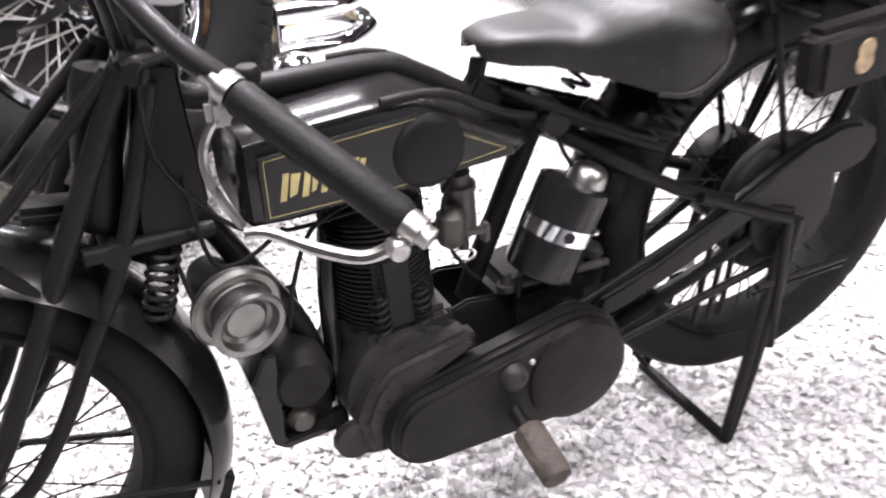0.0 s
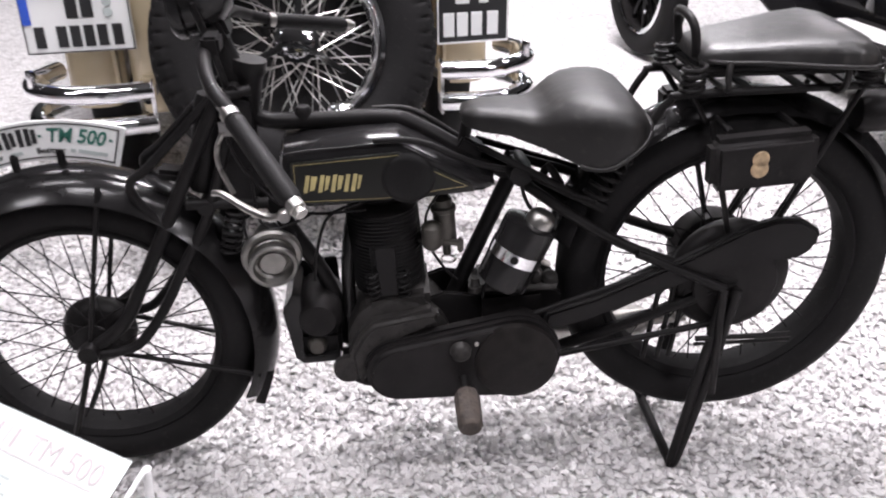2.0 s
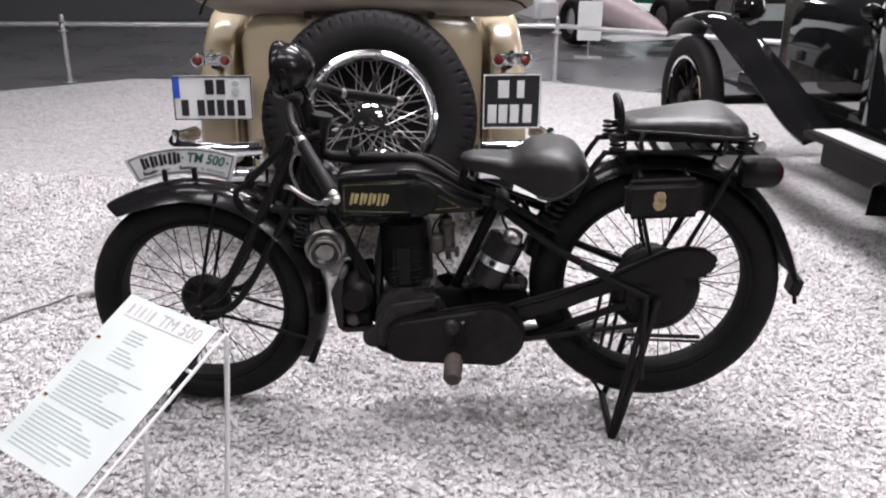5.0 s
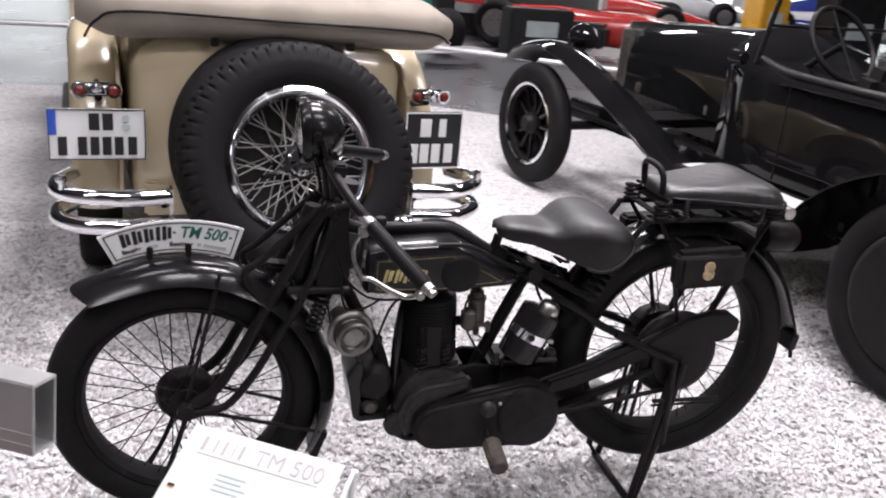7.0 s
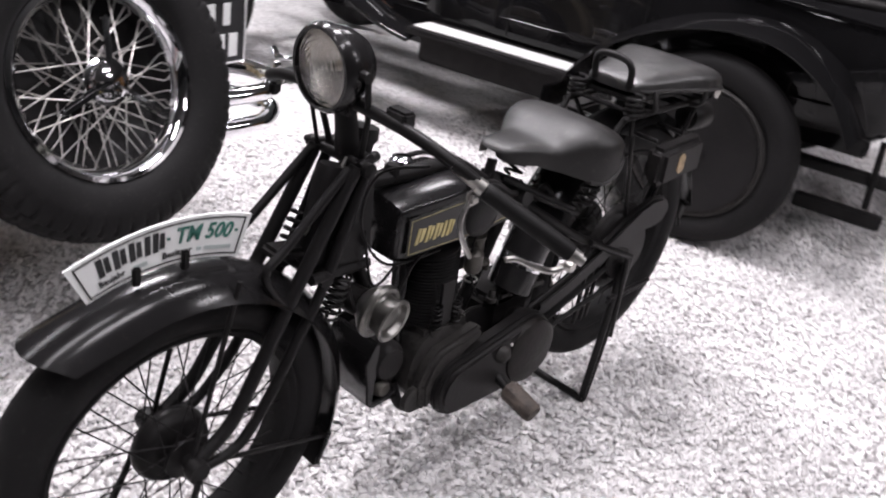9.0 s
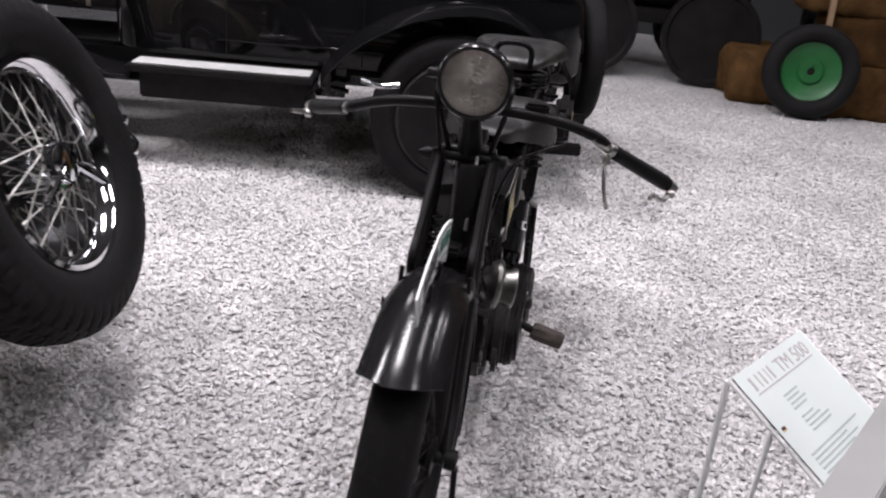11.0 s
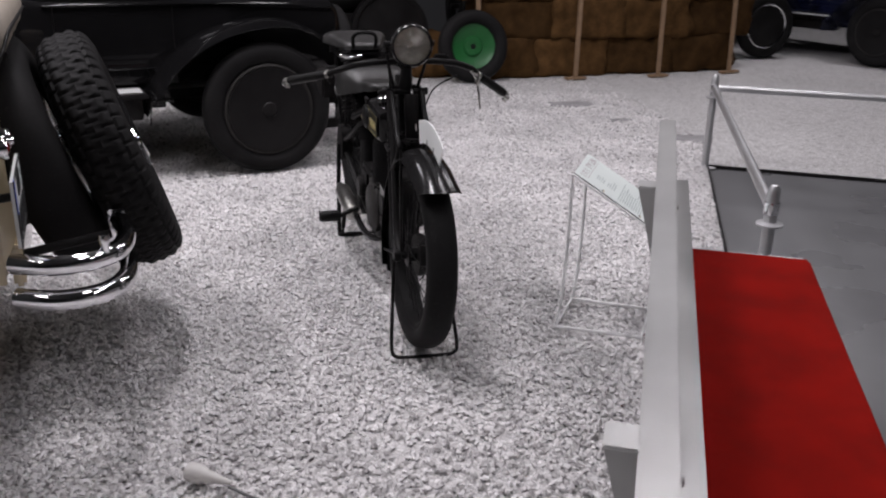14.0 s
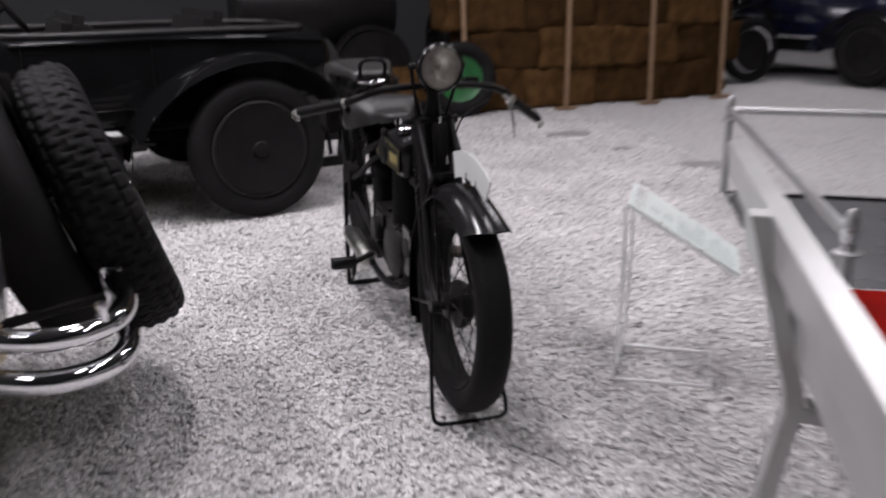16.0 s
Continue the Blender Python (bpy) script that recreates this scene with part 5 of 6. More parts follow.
for z in (0.06, 0.028):
    part("round_seal", lathe(bmesh.new(), [(0, 0.003), (0.013, 0.003), (0.014, 0), (0, 0)], PM @ Matrix.Translation((0.095, 0, z)) @ SIDE, 16), PRINT_GREY, plate)
part("plate_border", join(*[block(s, PM @ Matrix.Translation((x, 0, z)), 0.0006, 1) for s, x, z in (((0.318, 0.003, 0.004), 0, 0.088), ((0.318, 0.003, 0.004), 0, -0.088), ((0.004, 0.003, 0.18), 0.158, 0), ((0.004, 0.003, 0.18), -0.158, 0))]), PRINT_BLACK, plate)
plate = part("number_plate", block((0.24, 0.008, 0.225), pose(0.612, -0.05, 0.730, 0, 0, 2) @ Matrix.Scale(1.02, 4), 0.004), PRINT_BLACK, car, "black square number plate with white characters")
PM = pose(0.612, -0.056, 0.730, 0, 0, 2) @ Matrix.Scale(1.02, 4)
text_bars(plate, PM, [(-0.035, 0.05, 0.045, 0.07), (0.035, 0.05, 0.03, 0.07)] + [(x, -0.05, 0.036, 0.075) for x in (-0.08, -0.035, 0.012, 0.065)], WHITE_SIGN)
part("plate_border", join(*[block(s, PM @ Matrix.Translation((x, 0, z)), 0.0006, 1) for s, x, z in (((0.234, 0.003, 0.005), 0, 0.108), ((0.234, 0.003, 0.005), 0, -0.108), ((0.005, 0.003, 0.218), 0.115, 0), ((0.005, 0.003, 0.218), -0.115, 0))]), WHITE_SIGN, plate)

LEAN = Matrix.Rotation(radians(-19), 4, "X")
for y, m in ((-0.20, CHROME), (0.015, CHROME)):
    front = y < -0.1
    sp = spoked_wheel("spare_wheel", car, V(0.05, y, 0.725), 0.41, 0.185, 0.225, 0.062, 0.15, 56 if front else 4, RUBBER, m, NICKEL, CHROME, 54 if front else 0, 0.0024, "spare wheel with chromed wire spokes")
    sp.matrix_basis = Matrix.Translation((0.03, y - 0.05, 0.70)) @ LEAN @ Matrix.Scale(1.025, 4)
    if front:
        part("rim_edge", lathe(bmesh.new(), [(0.215, 0.035), (0.225, 0.062), (0.24, 0.074), (0.252, 0.071), (0.255, 0.06), (0.238, 0.05)], SIDE, 72, True), CHROME, sp, "bright chromed rim")
        part("backing_disc", lathe(bmesh.new(), [(0, -0.055), (0.235, -0.055), (0.235, -0.062), (0, -0.062)], SIDE, 40), FRAME, sp)
        part("hub_cap", lathe(bmesh.new(), [(0.062, -0.03), (0.062, 0.03), (0.055, 0.045), (0.05, 0.085), (0.046, 0.095), (0.03, 0.10), (0, 0.102)], SIDE, 32), CHROME, sp)
        part("knock_off", join(*[block((0.018, 0.022, 0.15), Matrix.Rotation(radians(a), 4, "Y") @ Matrix.Translation((0, -0.09, 0.085)), 0.006) for a in (8, 128, 248)]), CHROME, sp)
part("spare_carrier", tubes(([V(0.05, 0.1, 0.70), V(0.05, -0.1, 0.74)], 0.04)), FRAME, car)
part("spare_carrier", tubes(([V(0.05, 0.1, 0.5), V(0.05, -0.15, 0.42)], 0.025)), FRAME, car)

# open cockpit, bonnet and front end of the touring car
# Dark slab on the closed body top stands in for the cockpit opening
part("cockpit_floor", block((1.0, 1.9, 0.02), pose(0, 1.45, 1.165), 0.005), LEATHER, car, "dark slab in place of the open cockpit")
for y in (0.75, 1.75):
    seat = part("bench_seat", block((1.06, 0.5, 0.14), pose(0, y, 1.08), 0.05, 4), LEATHER, car, "dark leather bench seat")
    part("backrest", block((1.08, 0.16, 0.2), pose(0, y - 0.22, 1.14, -8, 0, 0), 0.06, 4), LEATHER, seat)
for x in (-0.62, 0.62):
    part("screen_post", tubes(([V(x, 2.38, 1.12), V(x, 2.30, 1.55)], 0.014)), CHROME, car)
part("screen_rail", tubes(([V(-0.62, 2.30, 1.55), V(0.62, 2.30, 1.55)], 0.014)), CHROME, car)
part("windscreen", block((1.22, 0.006, 0.38), pose(0, 2.335, 1.345, 11, 0, 0), 0.001, 1), ACRYLIC, car)
part("steering_wheel", tube(bmesh.new(), [pose(-0.3, 2.02, 1.34, 62, 0, 0) @ V(0.2 * math.cos(i * 0.2618), 0.2 * math.sin(i * 0.2618), 0) for i in range(24)], 0.014, 8, True), FRAME, car)
part("radiator_shell", block((0.62, 0.12, 0.6), pose(0, 4.24, 0.78), 0.05, 4), CHROME, car)
for sx in (-1, 1):
    rows = []
    for i in range(21):
        a = radians(196 - 190 * i / 20)
        ny, nz = math.cos(a), math.sin(a)
        rows.append([V(sx * 0.62 + q * 0.1, 3.5 + (0.54 - 0.07 * q * q) * ny, 0.48 + (0.46 - 0.07 * q * q) * nz) for q in (-1, -0.6, -0.2, 0.2, 0.6, 1)])
    part("front_fender", loft(rows, thick=0.006), CREAM, car, "rounded cream front fender", 50)
    part("head_light", lathe(bmesh.new(), [(0, -0.12), (0.06, -0.1), (0.105, -0.03), (0.115, 0.02), (0.1, 0.04), (0, 0.05)], Matrix.Translation((sx * 0.36, 4.28, 0.92)) @ Matrix.Rotation(radians(-90), 4, "X"), 28), CHROME, car)
    part("side_step", block((0.2, 1.7, 0.03), pose(sx * 0.68, 2.1, 0.36), 0.01), FRAME, car)


# ---- black vintage car ----
def shell(rows, thick=0.006):
    return loft(rows, thick=thick)


def fender(path, y0, y1, crown=0.03):
    """A fender along a side-view path of (x, z) from y0 to y1."""
    pts = spline([V(x, 0, z) for x, z in path], 5)
    rows = []
    for i, p in enumerate(pts):
        d = (pts[min(i + 1, len(pts) - 1)] - pts[max(i - 1, 0)]).normalized()
        nrm = V(-d.z, 0, d.x)
        if nrm.z < 0 and abs(d.x) > 0.3:
            nrm = -nrm
        row = []
        for k in range(7):
            s = -1 + 2 * k / 6
            row.append(V(p.x, (y0 + y1) / 2 + s * (y1 - y0) / 2, p.z) - nrm * crown * s * s)
        rows.append(row)
    return shell(rows)


def artillery_wheel(name, parent, x, y, R, paint, front):
    hub = part(name, lathe(bmesh.new(), [(0, 0.07), (0.04, 0.07), (0.05, 0.055), (0.06, 0.03), (0.07, 0.025), (0.07, -0.025), (0, -0.03)], SIDE @ Matrix.Rotation(math.pi, 4, "X"), 24), COVER, parent)
    hub.matrix_basis = Matrix.Translation((x, y, R))
    part("tyre", lathe(bmesh.new(), tyre_profile(R, 0.125, R - 0.125), SIDE, 64, True), RUBBER, hub, "black rubber tyre")
    part("rim", lathe(bmesh.new(), [(R - 0.105, -0.04), (R - 0.125, -0.045), (R - 0.145, -0.03), (R - 0.145, 0.03), (R - 0.125, 0.045), (R - 0.105, 0.04)], SIDE, 48), COVER, hub)
    part("rim_ring", lathe(bmesh.new(), [(R - 0.118, 0.052), (R - 0.126, 0.057), (R - 0.140, 0.053), (R - 0.140, 0.046), (R - 0.126, 0.049), (R - 0.118, 0.046)], SIDE if y < -0.7 else SIDE @ Matrix.Rotation(math.pi, 4, "X"), 56, True), CHROME if front else CASTING, hub, "wheel rim edge")
    # Added dark disc stands in for the shade inside the open wheel
    q = 0.05 if front else -0.045
    part("wheel_disc", lathe(bmesh.new(), [(0, q), (R - 0.15, q), (R - 0.14, q - 0.008), (R - 0.14, q - 0.018), (0, q - 0.013)], SIDE, 40), FRAME, hub)
    m = None
    for i in range(12):
        if m is None:
            o = part("spoke", tube(bmesh.new(), [V(0.05, 0, 0), V(R - 0.14, 0, 0)], [0.018, 0.013], 8), paint, hub)
            m = o.data
        else:
            o = new("spoke", m)
            o.parent = hub
        o.matrix_basis = Matrix.Rotation(2 * math.pi * i / 12, 4, "Y")
    return hub


def vintage_car(m, paint, label, detail=True):
    c = thing("vintage_car", m, label, "car")
    for y, s in ((-0.065, 1), (-1.395, -1)):
        artillery_wheel("rear_wheel", c, 0.0, y + 0.19 * s, 0.385, paint, False)
        artillery_wheel("front_wheel", c, 2.92, y + 0.05 * s, 0.38, paint, True)
        ya, yb = (-0.24, 0.02) if s > 0 else (-1.48, -1.22)
        part("rear_fender", fender([(0.66, 0.34), (0.615, 0.56), (0.42, 0.75), (0.14, 0.87), (-0.17, 0.885), (-0.42, 0.76), (-0.55, 0.58)], ya + (-0.02 if s > 0 else -0.18), yb + (0.18 if s > 0 else 0.02)), paint, c, "glossy black rear fender")
        part("front_fender", fender([(1.50, 0.45), (1.72, 0.50), (2.04, 0.63), (2.33, 0.74), (2.65, 0.85), (2.92, 0.90), (3.2, 0.85), (3.36, 0.72)], ya, yb), paint, c, "long sweeping front fender")
        part("fender_bead", tubes((spline([V(1.50, yb if s > 0 else ya, 0.43), V(1.72, yb if s > 0 else ya, 0.48), V(2.04, yb if s > 0 else ya, 0.605), V(2.33, yb if s > 0 else ya, 0.715), V(2.65, yb if s > 0 else ya, 0.825), V(2.92, yb if s > 0 else ya, 0.87)], 4), 0.008)), paint, c)
        rb = part("running_board", block((0.86, 0.27, 0.03), pose(1.09, (ya + yb) / 2, 0.475), 0.006), FRAME, c)
        part("tread_plate", block((0.82, 0.14, 0.006), pose(1.09, (ya + yb) / 2 + 0.02 * s, 0.494), 0.002), TREAD, rb, "bright ribbed metal tread plate")
        # Matt dark box under the board also stands in for the shade there
        part("board_box", block((0.80, 0.16, 0.13), pose(1.08, (ya + yb) / 2 - 0.03 * s, 0.39), 0.01), COVER, rb)
        part("board_bracket", join(block((0.03, 0.05, 0.09), pose(0.60, (ya + yb) / 2, 0.46), 0.006), tubes(([V(0.5, (ya + yb) / 2, 0.42), V(0.7, (ya + yb) / 2, 0.45)], 0.014))), paint, rb)
        part("headlamp", lathe(bmesh.new(), [(0, -0.1), (0.05, -0.09), (0.09, -0.03), (0.1, 0.02), (0.095, 0.04), (0.08, 0.035), (0, 0.03)], Matrix.Translation((3.05, -0.73 + s * 0.33, 0.9)) @ Matrix.Rotation(radians(90), 4, "Y"), 24), paint, c)
    rows = []
    for x, hw, zb, zt, rnd in ((-0.62, 0.42, 0.52, 0.92, 0.1), (-0.55, 0.48, 0.48, 0.97, 0.08), (0.2, 0.52, 0.46, 0.99, 0.04), (1.15, 0.52, 0.46, 0.985, 0.04), (1.45, 0.48, 0.46, 1.06, 0.10), (1.62, 0.42, 0.47, 1.13, 0.15), (1.66, 0.38, 0.50, 1.14, 0.17)):
        half = [(0, zb), (hw * 0.85, zb), (hw, zb + 0.05), (hw, zt - rnd), (hw - rnd * 0.3, zt - rnd * 0.35), (hw - rnd * 0.9, zt)]
        rows.append([V(x, -0.73 - a, z) for a, z in half] + [V(x, -0.73, zt + rnd * 0.25)] + [V(x, -0.73 + a, z) for a, z in half[:0:-1]])
    body = part("body", loft(rows, closed=True), paint, c, "glossy open tourer body", 45)
    rows = []
    for x, hw, zb, zt in ((1.66, 0.36, 0.66, 1.13), (2.2, 0.32, 0.66, 1.10), (2.64, 0.27, 0.66, 1.06)):
        half = [(0, zb), (hw, zb), (hw, zt - 0.22), (hw * 0.9, zt - 0.10), (hw * 0.66, zt - 0.03), (hw * 0.3, zt)]
        rows.append([V(x, -0.73 - a, z) for a, z in half] + [V(x, -0.73, zt + 0.005)] + [V(x, -0.73 + a, z) for a, z in half[:0:-1]])
    bon = part("bonnet", loft(rows, closed=True), paint, c, "rounded bonnet", 45)
    part("bonnet_hinge", tubes(([V(1.66, -0.73, 1.14), V(2.64, -0.73, 1.068)], 0.008), ([V(1.66, -0.40, 0.93), V(2.64, -0.48, 0.86)], 0.006)), NICKEL, bon)
    for x in (1.8, 2.45):
        part("bonnet_catch", block((0.03, 0.03, 0.06), pose(x, -0.385 - 0.05 * (x - 1.7), 0.70), 0.006), NICKEL, bon)
    part("radiator", block((0.11, 0.56, 0.56), pose(2.71, -0.73, 0.78), 0.05, 4), NICKEL if detail else paint, c, "upright radiator shell")
    part("chassis_rail", block((3.7, 0.06, 0.12), pose(1.3, -0.45, 0.44), 0.01), paint, c)
    part("chassis_rail", block((3.7, 0.06, 0.12), pose(1.3, -1.01, 0.44), 0.01), paint, c)
    part("valance", block((1.25, 0.02, 0.16), pose(1.15, -0.235, 0.44), 0.004), paint, c)
    part("valance", block((1.25, 0.02, 0.16), pose(1.15, -1.225, 0.44), 0.004), paint, c)
    part("axle", tubes(([V(2.92, -0.1, 0.36), V(2.92, -1.36, 0.36)], 0.03)), FRAME, c)
    part("axle", tubes(([V(0, -0.1, 0.38), V(0, -1.36, 0.38)], 0.05)), FRAME, c)
    part("leaf_spring", block((0.9, 0.05, 0.03), pose(2.9, -0.42, 0.42), 0.006), FRAME, c)
    part("leaf_spring", block((0.9, 0.05, 0.03), pose(2.9, -1.04, 0.42), 0.006), FRAME, c)
    part("door_line", tubes(([V(0.45, -0.209, 0.52), V(0.45, -0.209, 0.96)], 0.003)), FRAME, body)
    part("door_line", tubes(([V(1.1, -0.209, 0.52), V(1.1, -0.209, 0.96)], 0.003)), FRAME, body)
    part("body_bead", tubes((spline([V(-0.55, -0.25, 0.93), V(0.2, -0.206, 0.965), V(1.15, -0.206, 0.965)], 4), 0.008), (spline([V(-0.5, -0.25, 0.60), V(0.2, -0.204, 0.60), V(1.15, -0.204, 0.60)], 4), 0.006)), paint, body)
    part("cockpit_trim", tubes((spline([V(1.42, -0.33, 1.03), V(1.1, -0.27, 1.0), V(0.2, -0.26, 1.0), V(-0.42, -0.36, 0.99), V(-0.5, -0.73, 0.985), V(-0.42, -1.10, 0.99), V(0.2, -1.2, 1.0), V(1.1, -1.19, 1.0), V(1.42, -1.13, 1.03)], 5), 0.022)), LEATHER, body)
    for x in (0.05, 0.80):
        part("seat_back", block((0.16, 0.86, 0.2), pose(x, -0.73, 1.0, 0, -10, 0), 0.05, 4), LEATHER, c, "dark leather bench seat back")
    part("windscreen_frame", tubes(([V(1.40, -0.27, 1.02), V(1.30, -0.27, 1.46)], 0.012), ([V(1.40, -1.19, 1.02), V(1.30, -1.19, 1.46)], 0.012), ([V(1.30, -0.27, 1.46), V(1.30, -1.19, 1.46)], 0.012), ([V(1.36, -0.27, 1.2), V(1.36, -1.19, 1.2)], 0.008)), FRAME, c)
    st = part("steering_wheel", tube(bmesh.new(), [pose(1.12, -0.50, 1.15, 0, -55, 0) @ V(0.19 * math.cos(i * 0.2618), 0.19 * math.sin(i * 0.2618), 0) for i in range(24)], 0.014, 8, True), FRAME, c)
    part("steering_column", tubes(([V(1.12, -0.50, 1.15), V(1.5, -0.50, 0.88)], 0.016), ([pose(1.12, -0.50, 1.15, 0, -55, 0) @ V(0.18, 0, 0), pose(1.12, -0.50, 1.15, 0, -55, 0) @ V(-0.18, 0, 0)], 0.008)), FRAME, st)
    part("spare_wheel", lathe(bmesh.new(), tyre_profile(0.34, 0.12, 0.22), Matrix.Translation((-0.74, -0.80, 0.56)) @ Matrix.Rotation(radians(90), 4, "Y"), 48, True), RUBBER, c, "black spare tyre hung behind the body")
    part("spare_bracket", tubes(([V(-0.62, -0.80, 0.56), V(-0.82, -0.80, 0.56)], 0.03), ([V(-0.82, -0.70, 0.62), V(-0.82, -0.70, 0.5)], 0.014), ([V(-0.84, -0.86, 0.66), V(-0.84, -0.72, 0.66)], 0.014)), FRAME, c)
    part("rear_spring", block((0.6, 0.05, 0.05), pose(-0.42, -0.45, 0.30), 0.006), FRAME, c)
    part("tail_bar", block((0.36, 0.05, 0.06), pose(-0.52, -0.35, 0.16), 0.006), FRAME, c)
    part("tail_bar", tubes(([V(-0.62, -0.36, 0.20), V(-0.60, -0.40, 0.48)], 0.014)), FRAME, c)
    lamp2 = part("side_lamp", lathe(bmesh.new(), [(0, -0.06), (0.03, -0.05), (0.038, 0.0), (0.034, 0.03), (0, 0.035)], Matrix.Translation((1.42, -0.16, 1.04)) @ Matrix.Rotation(radians(90), 4, "Y"), 20), paint, c)
    part("lamp_stem", tubes(([V(1.42, -0.16, 0.99), V(1.43, -0.22, 0.95)], 0.01)), paint, lamp2)
    return c


vintage_car(pose(1.965, 0.715, 0, 0, 0, 109.3), BLACK_CAR, "black open vintage car with polished coachwork and running boards")
NAVY = pbr("navy_coachwork", (0.006, 0.008, 0.028), 0.16, var=0.2, coat=0.8, bump=0.0)
vintage_car(pose(6.25, -6.05, 0, 0, 0, 30), NAVY, "dark blue vintage car parked beyond the straw bales", False)
other = vintage_car(pose(7.85, -1.78, 0, 0, 0, -81), BLACK_CAR, "black vintage car standing behind the straw bales", False)
for z in (0.72, 0.95):
    part("chrome_strip", tubes((spline([V(3.55, -1.45, z - 0.06), V(3.6, -1.2, z), V(3.62, -0.73, z + 0.02), V(3.6, -0.26, z), V(3.55, -0.01, z - 0.06)], 5), 0.03)), CHROME, other, "curved chrome bumper strip")

# ---- aluminium bench with a red cushion ----
bench = thing("bench", pose(-0.66, -0.835, 0, 0, 0, 159.3), "aluminium bench with slatted back and red carpet seat", "bench")
LONG = 3.2


def plank(name, w, t, m, parent):
    bm = join(*[block((LONG, t, 0.005), m @ Matrix.Translation((0, 0, k * (w / 2 - 0.0025))), 0.002) for k in (-1, 1)],
              *[block((LONG - 0.002, 0.005, w - 0.004), m @ Matrix.Translation((0, k * (t / 2 - 0.0025), 0)), 0.0015) for k in (-1, 1)])
    for z in (-0.36, -0.2):
        join(bm, block((LONG - 0.004, 0.0012, 0.003), m @ Matrix.Translation((0, t / 2, z * w)), 0.0003, 1))
    return part(name, bm, ALU, parent)


plank("back_plank", 0.112, 0.052, pose(LONG / 2, 0.0, 0.776, 6, 0, 0), bench)
plank("back_plank", 0.112, 0.052, pose(LONG / 2 + 0.03, 0.062, 0.58, 6, 0, 0), bench)
for i in range(3):
    part("seat_plank", block((LONG - 0.15, 0.118, 0.035), pose(LONG / 2 + 0.07, 0.162 + 0.125 * i, 0.42), 0.005), ALU, bench)
part("seat_cushion", block((LONG - 0.35, 0.375, 0.022), pose(LONG / 2 + 0.04, 0.288, 0.449), 0.009, 3), CARPET, bench, "red carpet strip laid on the seat")
for x in (0.84, 2.06):
    post = part("support", loft([[V(x + dx, y + dy, z) for dx, dy in ((-0.03, -0.02), (0.03, -0.02), (0.03, 0.02), (-0.03, 0.02))] for y, z in ((-0.052, 0.822), (0.055, 0.43), (0.06, 0.39), (-0.01, 0.0))], closed=True), ALU, bench)
    part("end_cap", block((0.066, 0.046, 0.012), pose(x, -0.052, 0.826), 0.003), ALU, post)
    part("seat_arm", block((0.06, 0.44, 0.04), pose(x, 0.28, 0.378), 0.005), ALU, post)
    part("front_leg", tubes(([V(x, 0.45, 0.38), V(x, 0.52, 0.0)], 0.022)), ALU, post)
    for z, y in ((0.776, 0.027), (0.58, 0.089)):
        part("bolt", lathe(bmesh.new(), [(0, 0.004), (0.006, 0.003), (0.007, 0), (0, 0)], Matrix.Translation((x, y, z)) @ Matrix.Rotation(radians(-90), 4, "X"), 10), NICKEL, post)
part("carpet_fluff", block((0.012, 0.008, 0.004), pose(1.85, 0.39, 0.462, 0, 0, 30), 0.001), WHITE_SIGN, bench)

# ---- information stand ----
stand = thing("information_stand", pose(0, 0, 0), "clear acrylic information sheet on a white rod stand", "sign")
TL, TR = V(-0.485, -0.57, 0.607), V(-0.20, -0.705, 0.607)
ex = (TR - TL).normalized()
ey = V(-0.43, -0.90, 0).normalized()
down = (ey * 0.34 + V(0, 0, -0.20)).normalized()
nrm = ex.cross(down).normalized()
if nrm.z < 0:
    nrm = -nrm
SM = Matrix(((ex.x, down.x, nrm.x, TL.x), (ex.y, down.y, nrm.y, TL.y), (ex.z, down.z, nrm.z, TL.z), (0, 0, 0, 1)))
SW, SL = 0.30, 0.42
sheet = part("acrylic_sheet", block((SW - 0.004, SL - 0.004, 0.003), SM @ Matrix.Translation((SW / 2, SL / 2, -0.006)), 0.001, 1), ACRYLIC, stand)
PAPER = pbr("pale_green_paper", (0.68, 0.73, 0.71), 0.6, var=0.04, bump=0.0)
paper = part("paper_sheet", block((SW, SL, 0.0012), SM @ Matrix.Translation((SW / 2, SL / 2, -0.0025)), 0.0003, 1), PAPER, stand, "pale green printed paper")
# Grey title print, paled so its colour includes the gloss over the sheet
PALE_TITLE = pbr("print_pale_title", (0.47, 0.43, 0.44), 0.6, var=0.1, bump=0.0)
for x, w in ((0.03, 0.022), (0.056, 0.012), (0.072, 0.018), (0.094, 0.008), (0.106, 0.018)):
    part("title_bar", block((w * 0.35, 0.028, 0.0006), SM @ Matrix.Translation((x + w * 0.3, 0.032, -0.0015)), 0.0001, 1), PALE_TITLE, paper)
bm, tw = letters("TM 500")
for v in bm.verts:
    v.co = SM @ V(0.138 + 0.135 * v.co.x / tw, 0.046 - 0.030 * v.co.y / 0.7, -0.0018 + 0.0008 * (v.co.z + 0.5))
part("lettering", bm, PALE_TITLE, paper)
part("title_rule", block((0.24, 0.0025, 0.0006), SM @ Matrix.Translation((0.15, 0.052, -0.0015)), 0.0001, 1), PALE_TITLE, paper)
random.seed(4)
for i in range(34):
    y = 0.08 + i * 0.0096
    if i in (4, 9, 10, 22):
        continue
    x0 = 0.03 if i > 9 else 0.09
    w = random.uniform(0.5, 1.0) * (0.24 if i > 9 else 0.09)
    part("text_line", block((w, 0.0038, 0.0006), SM @ Matrix.Translation((x0 + w / 2, y, -0.0015)), 0.0001, 1), PRINT_GREY, paper)
